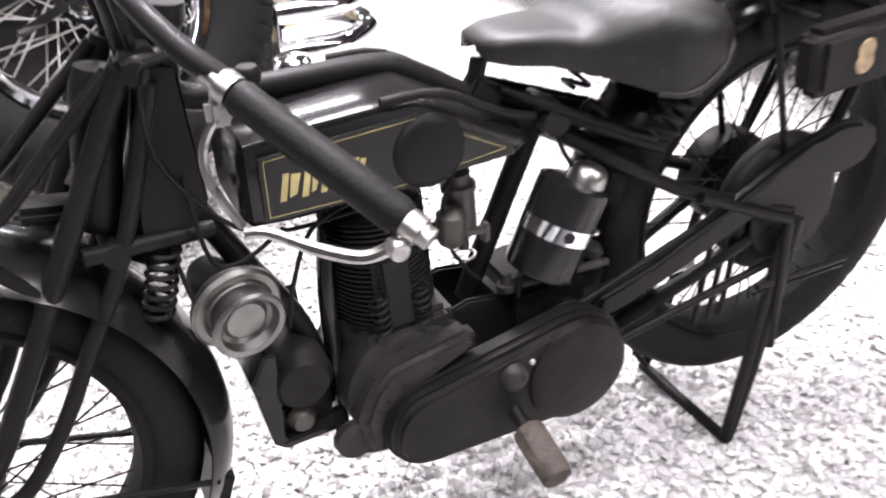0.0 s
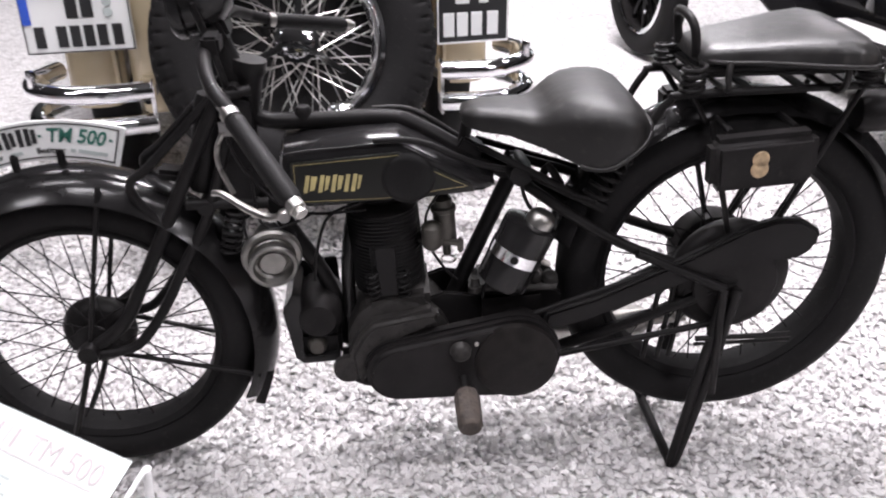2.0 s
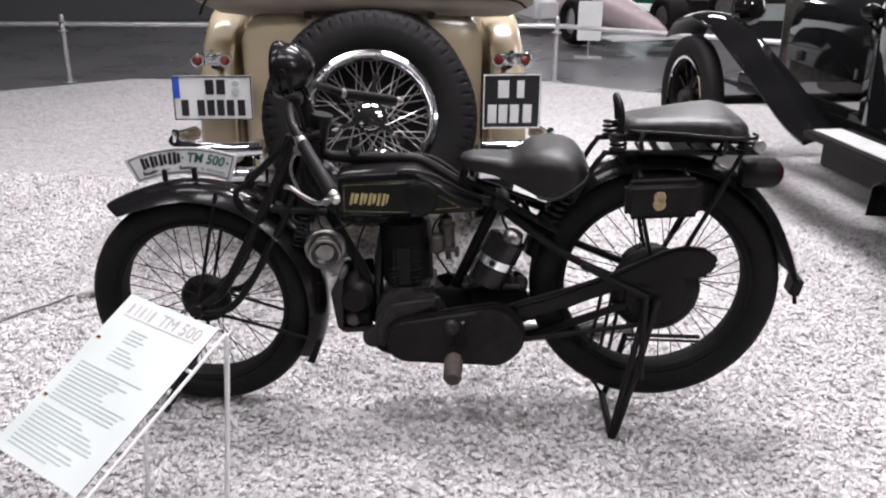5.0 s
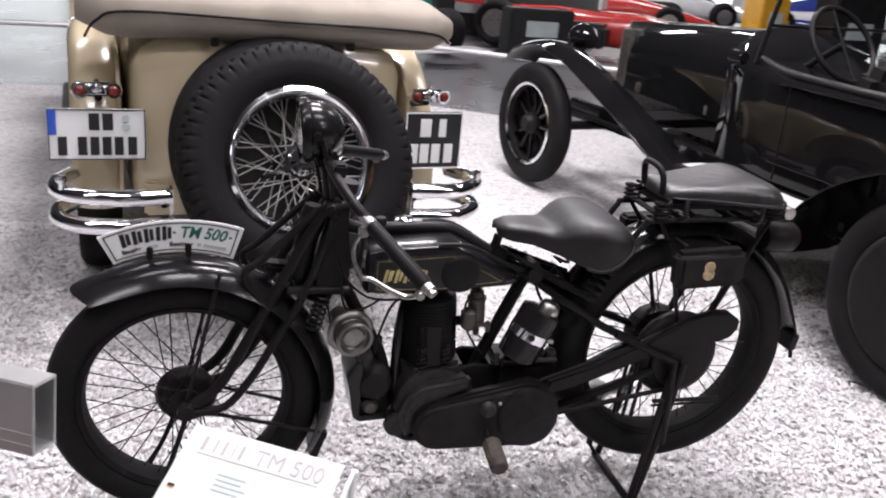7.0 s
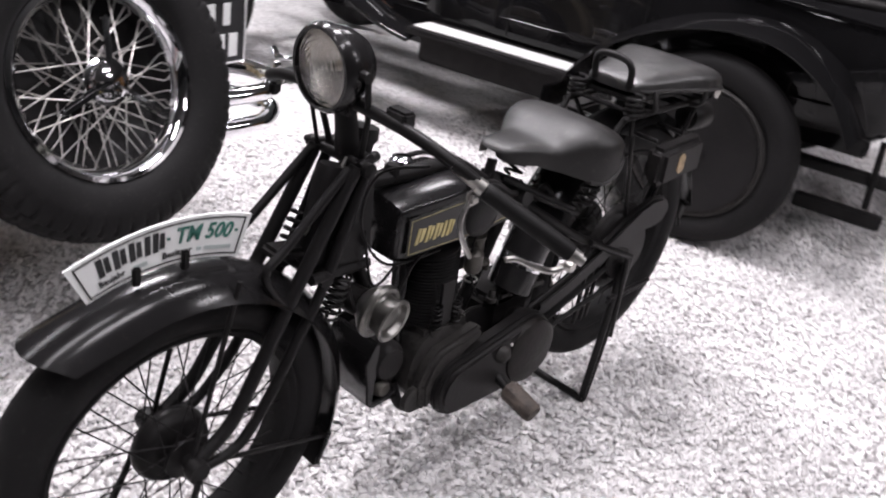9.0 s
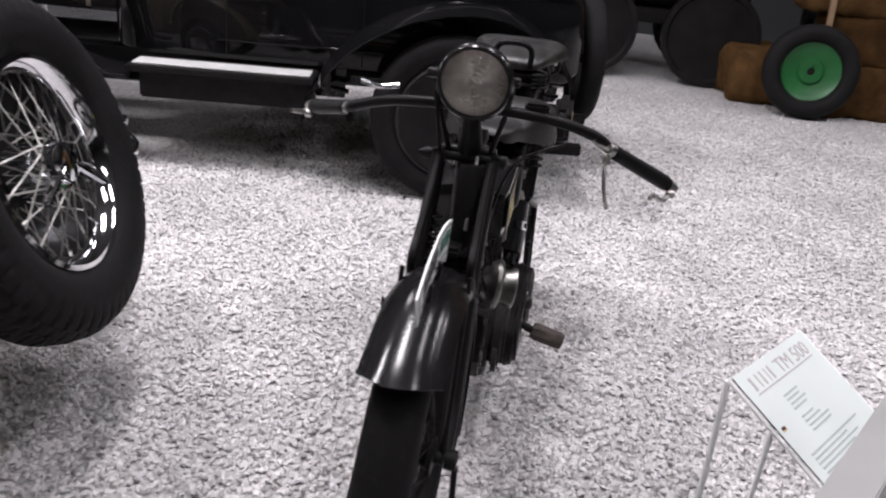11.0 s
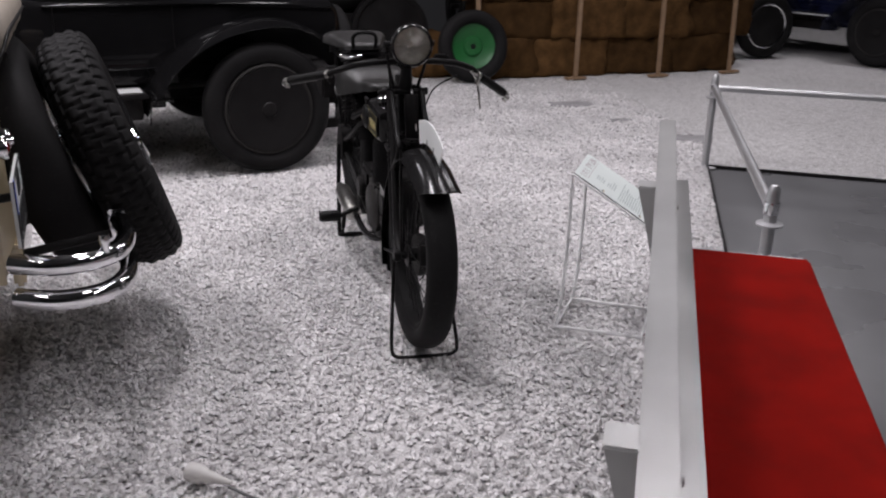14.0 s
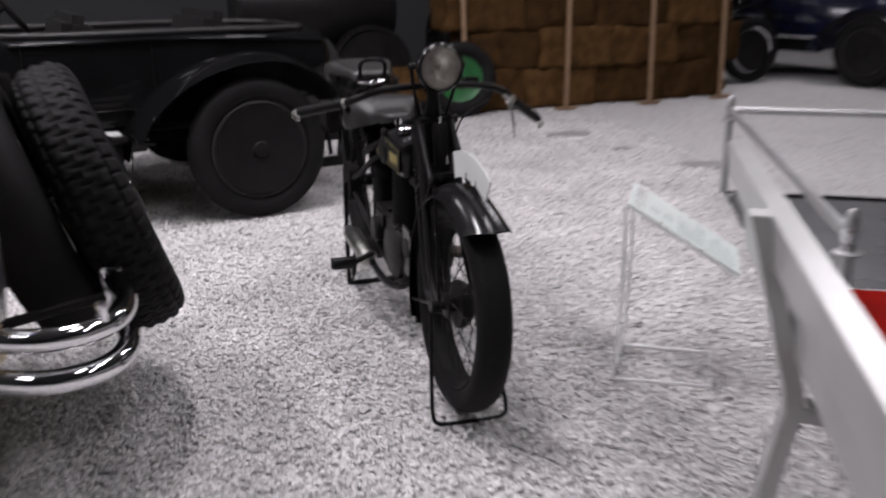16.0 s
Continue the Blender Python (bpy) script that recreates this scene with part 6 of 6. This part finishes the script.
for y in (0.12, 0.28):
    for d, m in ((0, PRINT_BLACK), (0.003, RED_LENS), (0.006, GOLD)):
        part("flag_stripe", block((0.013, 0.0028, 0.0006), SM @ Matrix.Translation((0.018, y + d, -0.0015)), 0.0001, 1), m, paper)
A0, B0, C0, D0 = V(-0.54, -0.525, 0.021), V(-0.658, -0.817, 0.021), V(-0.41, -0.937, 0.021), V(-0.285, -0.652, 0.021)
part("rod_base", tube(bmesh.new(), [A0, B0, C0, D0], 0.0072, 8, True), BRIGHT_ROD, stand)
part("rod_upright", tubes((spline([D0, V(-0.245, -0.68, 0.12), V(-0.215, -0.697, 0.35), TR - nrm * 0.014], 4), 0.0062)), BRIGHT_ROD, stand)
part("rod_upright", tubes((spline([A0, V(-0.515, -0.545, 0.12), V(-0.497, -0.56, 0.35), TL - nrm * 0.014], 4), 0.0062)), BRIGHT_ROD, stand)
part("rod_rest", tubes(([TL - nrm * 0.012, TL + down * SL - nrm * 0.012], 0.004), ([TR - nrm * 0.012, TR + down * SL - nrm * 0.012], 0.004), ([TL + down * SL * 0.25 - nrm * 0.014, TR + down * SL * 0.25 - nrm * 0.014], 0.004)), BRIGHT_ROD, stand)

# ---- cables ----
cab = thing("floor_cable", pose(0, 0, 0), "grey cable with a pale plastic socket lying on gravel", "cable")
part("cord", tubes((spline([V(-1.46, 0.59, 0.022), V(-1.51, 0.51, 0.012), V(-1.57, 0.41, 0.012), V(-1.62, 0.26, 0.012), V(-1.76, 0.05, 0.012), V(-2.1, -0.2, 0.012), V(-2.8, -0.25, 0.012)], 7), 0.0045)), CABLE, cab)
part("socket", lathe(bmesh.new(), [(0, 0), (0.024, 0.002), (0.027, 0.01), (0.027, 0.045), (0.02, 0.055), (0.009, 0.12), (0.006, 0.14), (0, 0.14)], Matrix.Translation((-1.385, 0.705, 0.027)) @ Matrix.Rotation(radians(-118), 4, "Z") @ Matrix.Rotation(radians(90), 4, "Y"), 20), PLASTIC, cab, "pale plastic cable socket")
hang = thing("hanging_cable", pose(0, 0, 0), "thin grey cable hanging from the ceiling", "cable")
part("cord", tubes((spline([V(-2.60, 0.74, 5.9), V(-2.585, 0.722, 3.0), V(-2.57, 0.712, 1.6), V(-2.565, 0.71, 1.1), V(-2.56, 0.718, 0.6), V(-2.57, 0.73, 0.2), V(-2.58, 0.72, 0.02), V(-2.66, 0.67, 0.008)], 8), 0.004)), CABLE, hang)

# ---- straw bales, poles and tractor wheel ----
def bale_mesh(seed):
    bm = bmesh.new()
    bmesh.ops.create_cube(bm, size=1)
    bmesh.ops.subdivide_edges(bm, edges=bm.edges[:], cuts=9, use_grid_fill=True)
    for v in bm.verts:
        p = v.co.copy()
        m = sorted(abs(c) for c in p)
        rnd = 1 - 0.05 * (m[1] * 2) ** 6
        q = V(p.x * 0.84, p.y * 0.46, p.z * 0.402) * rnd
        n1 = noise.noise(q * 5 + V(seed * 7, 0, 0)) * 0.05 + noise.noise(q * 17 + V(0, seed * 3, 0)) * 0.026
        v.co = q + q.normalized() * n1
    return bm


first = []
for s in range(3):
    b = part("straw_bale", bale_mesh(s), HAY, None, sharp=80)
    first.append(tagged(b, "brown compressed straw bale stacked in a wall", "straw bale", "straw bales in the stack"))
random.seed(11)
used = 0
for row in range(6):
    for col in range(4):
        s = 0.50 + col * 0.803 + (0.13 if row % 2 else -0.05) + random.uniform(-0.02, 0.02)
        if row > 2 and col == 3:
            s -= 0.22
        m = Matrix.Translation((5.42, -0.90, 0)) @ Matrix.Rotation(radians(-77), 4, "Z") @ Matrix.Translation((s, random.uniform(-0.03, 0.03), 0.19 + row * 0.378)) @ Matrix.Rotation(radians(random.uniform(-3, 3) + (180 if random.random() < 0.5 else 0)), 4, "Z")
        if used < 3:
            first[used].matrix_basis = m
        else:
            copy_thing(first[used % 3], m)
        used += 1
copy_thing(first[0], pose(5.78, -0.68, 0.193, 0, 0, 13))
for x, y, lean in ((5.38, -1.16, -2), (5.42, -2.16, 0), (5.60, -3.09, -1), (5.86, -3.98, -2)):
    p = thing("wooden_pole", pose(x - 0.14, y, 0, lean, 0, 13), "upright wooden batten in front of the straw", "pole", "poles before the straw")
    part("batten", block((0.03, 0.042, 2.4), pose(0, 0, 1.2), 0.004), WOOD, p)
    part("foot_board", block((0.08, 0.22, 0.022), pose(0, 0, 0.011), 0.004), WOOD, p)
TW = Matrix.Translation((5.14, -1.08, 0.335)) @ Matrix.Rotation(radians(-103 + 20), 4, "Z") @ Matrix.Rotation(radians(-8), 4, "X")
tw = thing("tractor_wheel", TW, "green tractor wheel with black tyre leaning on straw", "wheel")
part("tyre", lathe(bmesh.new(), tyre_profile(0.345, 0.17, 0.21), SIDE, 48, True), RUBBER, tw)
part("disc", lathe(bmesh.new(), [(0.22, 0.05), (0.238, 0.055), (0.222, 0.035), (0.17, 0.01), (0.10, 0.0), (0.085, 0.018), (0.05, 0.02), (0.028, 0.02), (0.026, -0.02), (0.2, -0.03)], SIDE, 40), GREEN, tw, "green painted wheel disc")
# Solid black plug paints in the darkness of the hub hole
part("hub_hole", lathe(bmesh.new(), [(0, 0.012), (0.027, 0.012), (0.027, 0), (0, 0)], SIDE, 20), FRAME, tw)
for i in range(5):
    a = 2 * math.pi * i / 5
    part("wheel_nut", lathe(bmesh.new(), [(0, 0.03), (0.011, 0.03), (0.011, 0.0), (0, 0)], Matrix.Translation((0.06 * math.cos(a), 0, 0.06 * math.sin(a))) @ SIDE, 6), GREEN, tw)

# dark machine beside the straw
mach = thing("farm_machine", pose(6.2, 0.06, 0, 0, 0, 100), "black old farm machine in the shade", "machine")
part("boiler", lathe(bmesh.new(), [(0, 0), (0.36, 0.0), (0.4, 0.05), (0.4, 1.5), (0.36, 1.56), (0, 1.56)], Matrix.Translation((-0.6, 0, 0.95)) @ Matrix.Rotation(radians(90), 4, "Y"), 32), FRAME, mach)
for x in (-0.3, 0.7):
    for y in (-0.45, 0.45):
        w = part("iron_wheel", lathe(bmesh.new(), [(0, 0.03), (0.34, 0.04), (0.36, 0.06), (0.40, 0.06), (0.40, -0.06), (0.36, -0.06), (0.34, -0.04), (0, -0.03)], Matrix.Translation((x, y, 0.40)) @ SIDE, 36), FRAME, mach)
        part("wheel_boss", lathe(bmesh.new(), [(0, 0.09), (0.06, 0.08), (0.08, 0.03), (0, 0.03)], Matrix.Translation((x, y, 0.40)) @ SIDE, 20), FRAME, w)
part("chassis", block((1.7, 0.5, 0.12), pose(0.2, 0, 0.5), 0.01), FRAME, mach)

# ---- exhibits far across the hall ----
def racer(m, paint, second, label):
    c = thing("racing_car", m, label, "racing car")
    rows = []
    for x, hw, zb, zt in ((-2.0, 0.03, 0.22, 0.28), (-1.7, 0.12, 0.16, 0.36), (-1.0, 0.22, 0.14, 0.52), (-0.4, 0.28, 0.12, 0.62), (0.2, 0.34, 0.12, 0.60), (0.8, 0.40, 0.12, 0.62), (1.6, 0.30, 0.14, 0.55), (2.0, 0.2, 0.2, 0.45)):
        ring_ = []
        for k in range(16):
            a = 2 * math.pi * k / 16
            cc, ss = math.cos(a), math.sin(a)
            ring_.append(V(x, hw * math.copysign(abs(cc) ** 0.7, cc), (zb + zt) / 2 + (zt - zb) / 2 * math.copysign(abs(ss) ** 0.7, ss)))
        rows.append(ring_)
    b = part("body", loft(rows, closed=True), paint, c)
    part("engine_cover", loft([[V(x, y * w, 0.5 + z) for y, z in ((-1, 0), (-0.8, h * 0.7), (0, h), (0.8, h * 0.7), (1, 0))] for x, w, h in ((0.25, 0.12, 0.42), (0.45, 0.16, 0.45), (1.0, 0.14, 0.30), (1.7, 0.08, 0.12))], closed=True), second, c)
    part("roll_hoop", tube(bmesh.new(), [V(0.2, 0.13 * math.cos(a), 0.62 + 0.34 * math.sin(a)) for a in [math.pi * i / 10 for i in range(11)]], 0.03, 8), WHITE_SIGN, c)
    for x, y, R in ((-1.1, 0.62, 0.28), (-1.1, -0.62, 0.28), (1.5, 0.66, 0.32), (1.5, -0.66, 0.32)):
        w = part("wheel", lathe(bmesh.new(), tyre_profile(R, 0.3, R - 0.14), Matrix.Translation((x, y, R)) @ SIDE, 36, True), RUBBER, c)
        part("wheel_disc", lathe(bmesh.new(), [(0, 0.1), (R - 0.13, 0.1), (R - 0.13, -0.1), (0, -0.1)], Matrix.Translation((x, y, R)) @ SIDE, 24), NICKEL, w)
    part("side_pod", join(block((1.3, 0.34, 0.32), pose(0.6, 0.52, 0.30), 0.06, 3), block((1.3, 0.34, 0.32), pose(0.6, -0.52, 0.30), 0.06, 3)), second, c)
    part("front_wing", block((0.35, 1.3, 0.03), pose(-1.85, 0, 0.16), 0.01), second, c)
    part("rear_wing", join(block((0.4, 1.1, 0.04), pose(2.0, 0, 0.85), 0.01), block((0.45, 0.03, 0.4), pose(2.0, 0.55, 0.72), 0.01), block((0.45, 0.03, 0.4), pose(2.0, -0.55, 0.72), 0.01)), paint, c)
    for x in (-0.9, -0.55, 0.75):
        part("sticker", block((0.22, 0.012, 0.07), pose(x, -0.31 if x < 0 else -0.695, 0.36), 0.002), PRINT_BLACK, b)
    return c


def paint_of(name, col):
    return pbr(name, col, 0.25, var=0.05, coat=0.5, bump=0.0)


PINK, TEAL, RED, BLUE, ORANGE, WHITE = paint_of("pink_white_paint", (0.6, 0.5, 0.51)), paint_of("teal_paint", (0.012, 0.2, 0.13)), paint_of("red_paint", (0.45, 0.03, 0.025)), paint_of("blue_paint", (0.03, 0.05, 0.25)), paint_of("yellow_paint", (0.7, 0.36, 0.03)), paint_of("white_paint", (0.75, 0.75, 0.76))
racer(pose(0.02, 10.0, 0, 0, 0, 120), PINK, WHITE, "pale pink and white single-seat racing car")
racer(pose(1.6, 13.6, 0, 0, 0, 170), BLUE, TEAL, "blue and teal single-seat racing car")
racer(pose(4.7, 14.4, 0, 0, 0, 160), RED, RED, "red single-seat racing car")
racer(pose(3.6, 10.4, 0, 0, 0, 150), RED, PRINT_BLACK, "red and black single-seat racing car")
racer(pose(-2.4, 14.0, 0, 0, 0, 170), WHITE, RED, "white and red single-seat racing car")
# The low black boxes stand in for a dark machine and far clutter
for x, y, rz, w, h, m, lab in ((2.35, 9.7, 12, 0.9, 0.62, PRINT_BLACK, "low black box with a pale panel"), (1.75, 11.9, 8, 1.1, 0.7, PRINT_BLACK, "low black box with a pale panel"), (5.0, 8.8, 20, 0.45, 1.3, ORANGE, "yellow upright display cabinet"), (6.0, 8.6, 20, 0.9, 1.25, PRINT_BLACK, "black upright display cabinet"), (8.6, 10.6, 20, 0.8, 1.4, BLUE, "blue upright display panel"), (-1.0, 18.0, 5, 2.6, 1.6, GREY_WALL, "grey display panel across the hall")):
    c = thing("display_cabinet", pose(x, y, 0, 0, 0, rz), lab, "cabinet")
    part("case", block((w, 0.35, h), pose(0, 0, h / 2), 0.02), m, c)
    part("plinth", block((w * 1.05, 0.4, 0.08), pose(0, 0, 0.02), 0.01), PRINT_BLACK, c)
    part("notice", block((w * 0.5, 0.01, 0.2), pose(0, -0.18, h * 0.6), 0.003), PRINT_GREY, c)
racer(pose(6.6, 16.8, 0, 0, 0, 175), WHITE, PRINT_BLACK, "white and black single-seat racing car")
racer(pose(3.2, 16.6, 0, 0, 0, 150), PRINT_BLACK, WHITE, "black and white single-seat racing car")
racer(pose(9.6, 14.6, 0, 0, 0, 165), WHITE, BLUE, "white and blue single-seat racing car")
# glazed daylight front at the far end of the hall
GLOW = bpy.data.materials.new("daylight_glass")
GLOW.use_nodes = True
GLOW.node_tree.nodes["Principled BSDF"].inputs["Emission Color"].default_value = (0.93, 0.97, 1.0, 1)
GLOW.node_tree.nodes["Principled BSDF"].inputs["Emission Strength"].default_value = 2.6
for name, m, count in (("window_1", pose(6.0, 19.6, 0, 0, 0, -4), 7), ("window_2", pose(-9.4, 17.2, 0, 0, 0, 22), 3)):
    win = thing(name, m, "wide daylit glass front with grey metal frames", "window", kind="structure")
    half = 1.25 * count
    for i in range(count):
        x = 1.25 - half + 2.5 * i
        part("pane", block((2.36, 0.02, 2.9), pose(x, 0, 1.55), 0), GLOW, win, "bright daylit pane")
        part("mullion", block((0.14, 0.12, 3.2), pose(x - 1.25, -0.02, 1.6), 0.01), GREY_WALL, win)
    part("sill", block((2 * half, 0.16, 0.1), pose(0, -0.02, 0.05), 0.01), GREY_WALL, win)
    part("header", block((2 * half, 0.16, 0.2), pose(0, -0.02, 3.1), 0.01), GREY_WALL, win)
card = thing("notice_stand", pose(0.2, 7.85, -0.025, 0, 0, 5), "white notice card on a thin metal stand", "sign")
part("card", block((0.26, 0.012, 0.42), pose(0, -0.012, 0.40), 0.003), WHITE_SIGN, card)
part("stem", tubes(([V(0, 0, 0.01), V(0, 0, 0.55)], 0.01)), TUBE, card)
part("foot", block((0.3, 0.2, 0.012), pose(0, 0, 0.006), 0.003), TUBE, card)
tab = thing("side_table", pose(8.0, 9.9, 0, 0, 0, 20), "grey table with an orange ball on top", "table")
part("tabletop", block((1.2, 0.6, 0.05), pose(0, 0, 0.55), 0.01), GREY_WALL, tab)
part("pedestal", block((0.5, 0.4, 0.53), pose(0, 0, 0.265), 0.01), GREY_WALL, tab)
ball = part("ball", lathe(bmesh.new(), [(0.2 * math.sin(math.pi * i / 12), -0.2 * math.cos(math.pi * i / 12)) for i in range(13)], Matrix(), 24), paint_of("orange_paint", (0.8, 0.25, 0.08)))
ball.matrix_basis = Matrix.Translation((8.2, 9.85, 0.775))
tagged(ball, "orange ball resting on a grey table", "ball")
PLATE_GREY = pbr("dusty_ground", (0.3, 0.29, 0.295), 0.85, var=0.2, bump=0.2, scale=8)
mats = ((3.98, -1.78, 0.5, 0.3), (2.64, -2.33, 0.45, 0.28), (3.3, -2.0, 0.22, 0.14))
random.seed(8)
for x, y, w, d in mats:
    bm = bmesh.new()
    ring_ = []
    for i in range(18):
        a = 2 * math.pi * i / 18
        r = random.uniform(0.36, 0.54)
        ring_.append(V(w * r * math.cos(a), d * r * math.sin(a), 0))
    top = [bm.verts.new(p) for p in ring_]
    low = [bm.verts.new(p * 1.03 - V(0, 0, 0.006)) for p in ring_]
    bm.faces.new(top)
    for i in range(18):
        bm.faces.new((top[i], low[i], low[(i + 1) % 18], top[(i + 1) % 18]))
    o = part("bare_patch", bm, PLATE_GREY)
    o.matrix_basis = pose(x, y, -0.004, 0, 0, -75)
    tagged(o, "bare grey patch where the gravel is thin", "patch", kind="structure")

# ---- loose stones ----
rng = np.random.default_rng(5)
N = 178000
px, py = rng.uniform(-3.0, 5.4, N), rng.uniform(-2.4, 2.2, N)
keep = (py > -1.58 + (px - 0.33) * -0.3613 + 0.015) & (rng.uniform(0, 1, N) > np.clip((px - 1.9) / 3.2, 0, 0.97))
for x, y, w, d in mats:
    keep &= ((px - x) / (0.42 * d)) ** 2 + ((py - y) / (0.42 * w)) ** 2 > rng.uniform(0.75, 1.2, N)
px, py = px[keep], py[keep]
N = len(px)
base = np.array([(1, 0, 0), (-1, 0, 0), (0, 1, 0), (0, -1, 0), (0, 0, 1), (0, 0, -1)], float)
faces = np.array([(0, 2, 4), (2, 1, 4), (1, 3, 4), (3, 0, 4), (2, 0, 5), (1, 2, 5), (3, 1, 5), (0, 3, 5)])
size = rng.uniform(0.008, 0.0145, N)
sc = np.stack([size * rng.uniform(0.8, 1.35, N), size * rng.uniform(0.55, 0.95, N), size * rng.uniform(0.5, 0.85, N)], 1)
yaw, tilt = rng.uniform(0, 6.283, N), rng.normal(0, 0.45, N)
jit = rng.uniform(0.65, 1.2, (N, 6, 1))
v = base[None] * jit * sc[:, None, :]
v = v + rng.uniform(-0.25, 0.25, (N, 6, 3)) * sc[:, None, :]
c, s = np.cos(tilt)[:, None], np.sin(tilt)[:, None]
v = np.stack([v[..., 0] * c + v[..., 2] * s, v[..., 1], -v[..., 0] * s + v[..., 2] * c], -1)
c, s = np.cos(yaw)[:, None], np.sin(yaw)[:, None]
v = np.stack([v[..., 0] * c - v[..., 1] * s, v[..., 0] * s + v[..., 1] * c, v[..., 2]], -1)
v += np.stack([px, py, rng.uniform(-0.008, 0.001, N)], 1)[:, None, :]
f = faces[None] + 6 * np.arange(N)[:, None, None]
me = bpy.data.meshes.new("gravel_stones")
me.from_pydata(v.reshape(-1, 3).tolist(), [], f.reshape(-1, 3).tolist())
me.materials.append(STONE)
tagged(new("gravel_stones", me), "loose white and grey gravel stones", "gravel", kind="stuff")
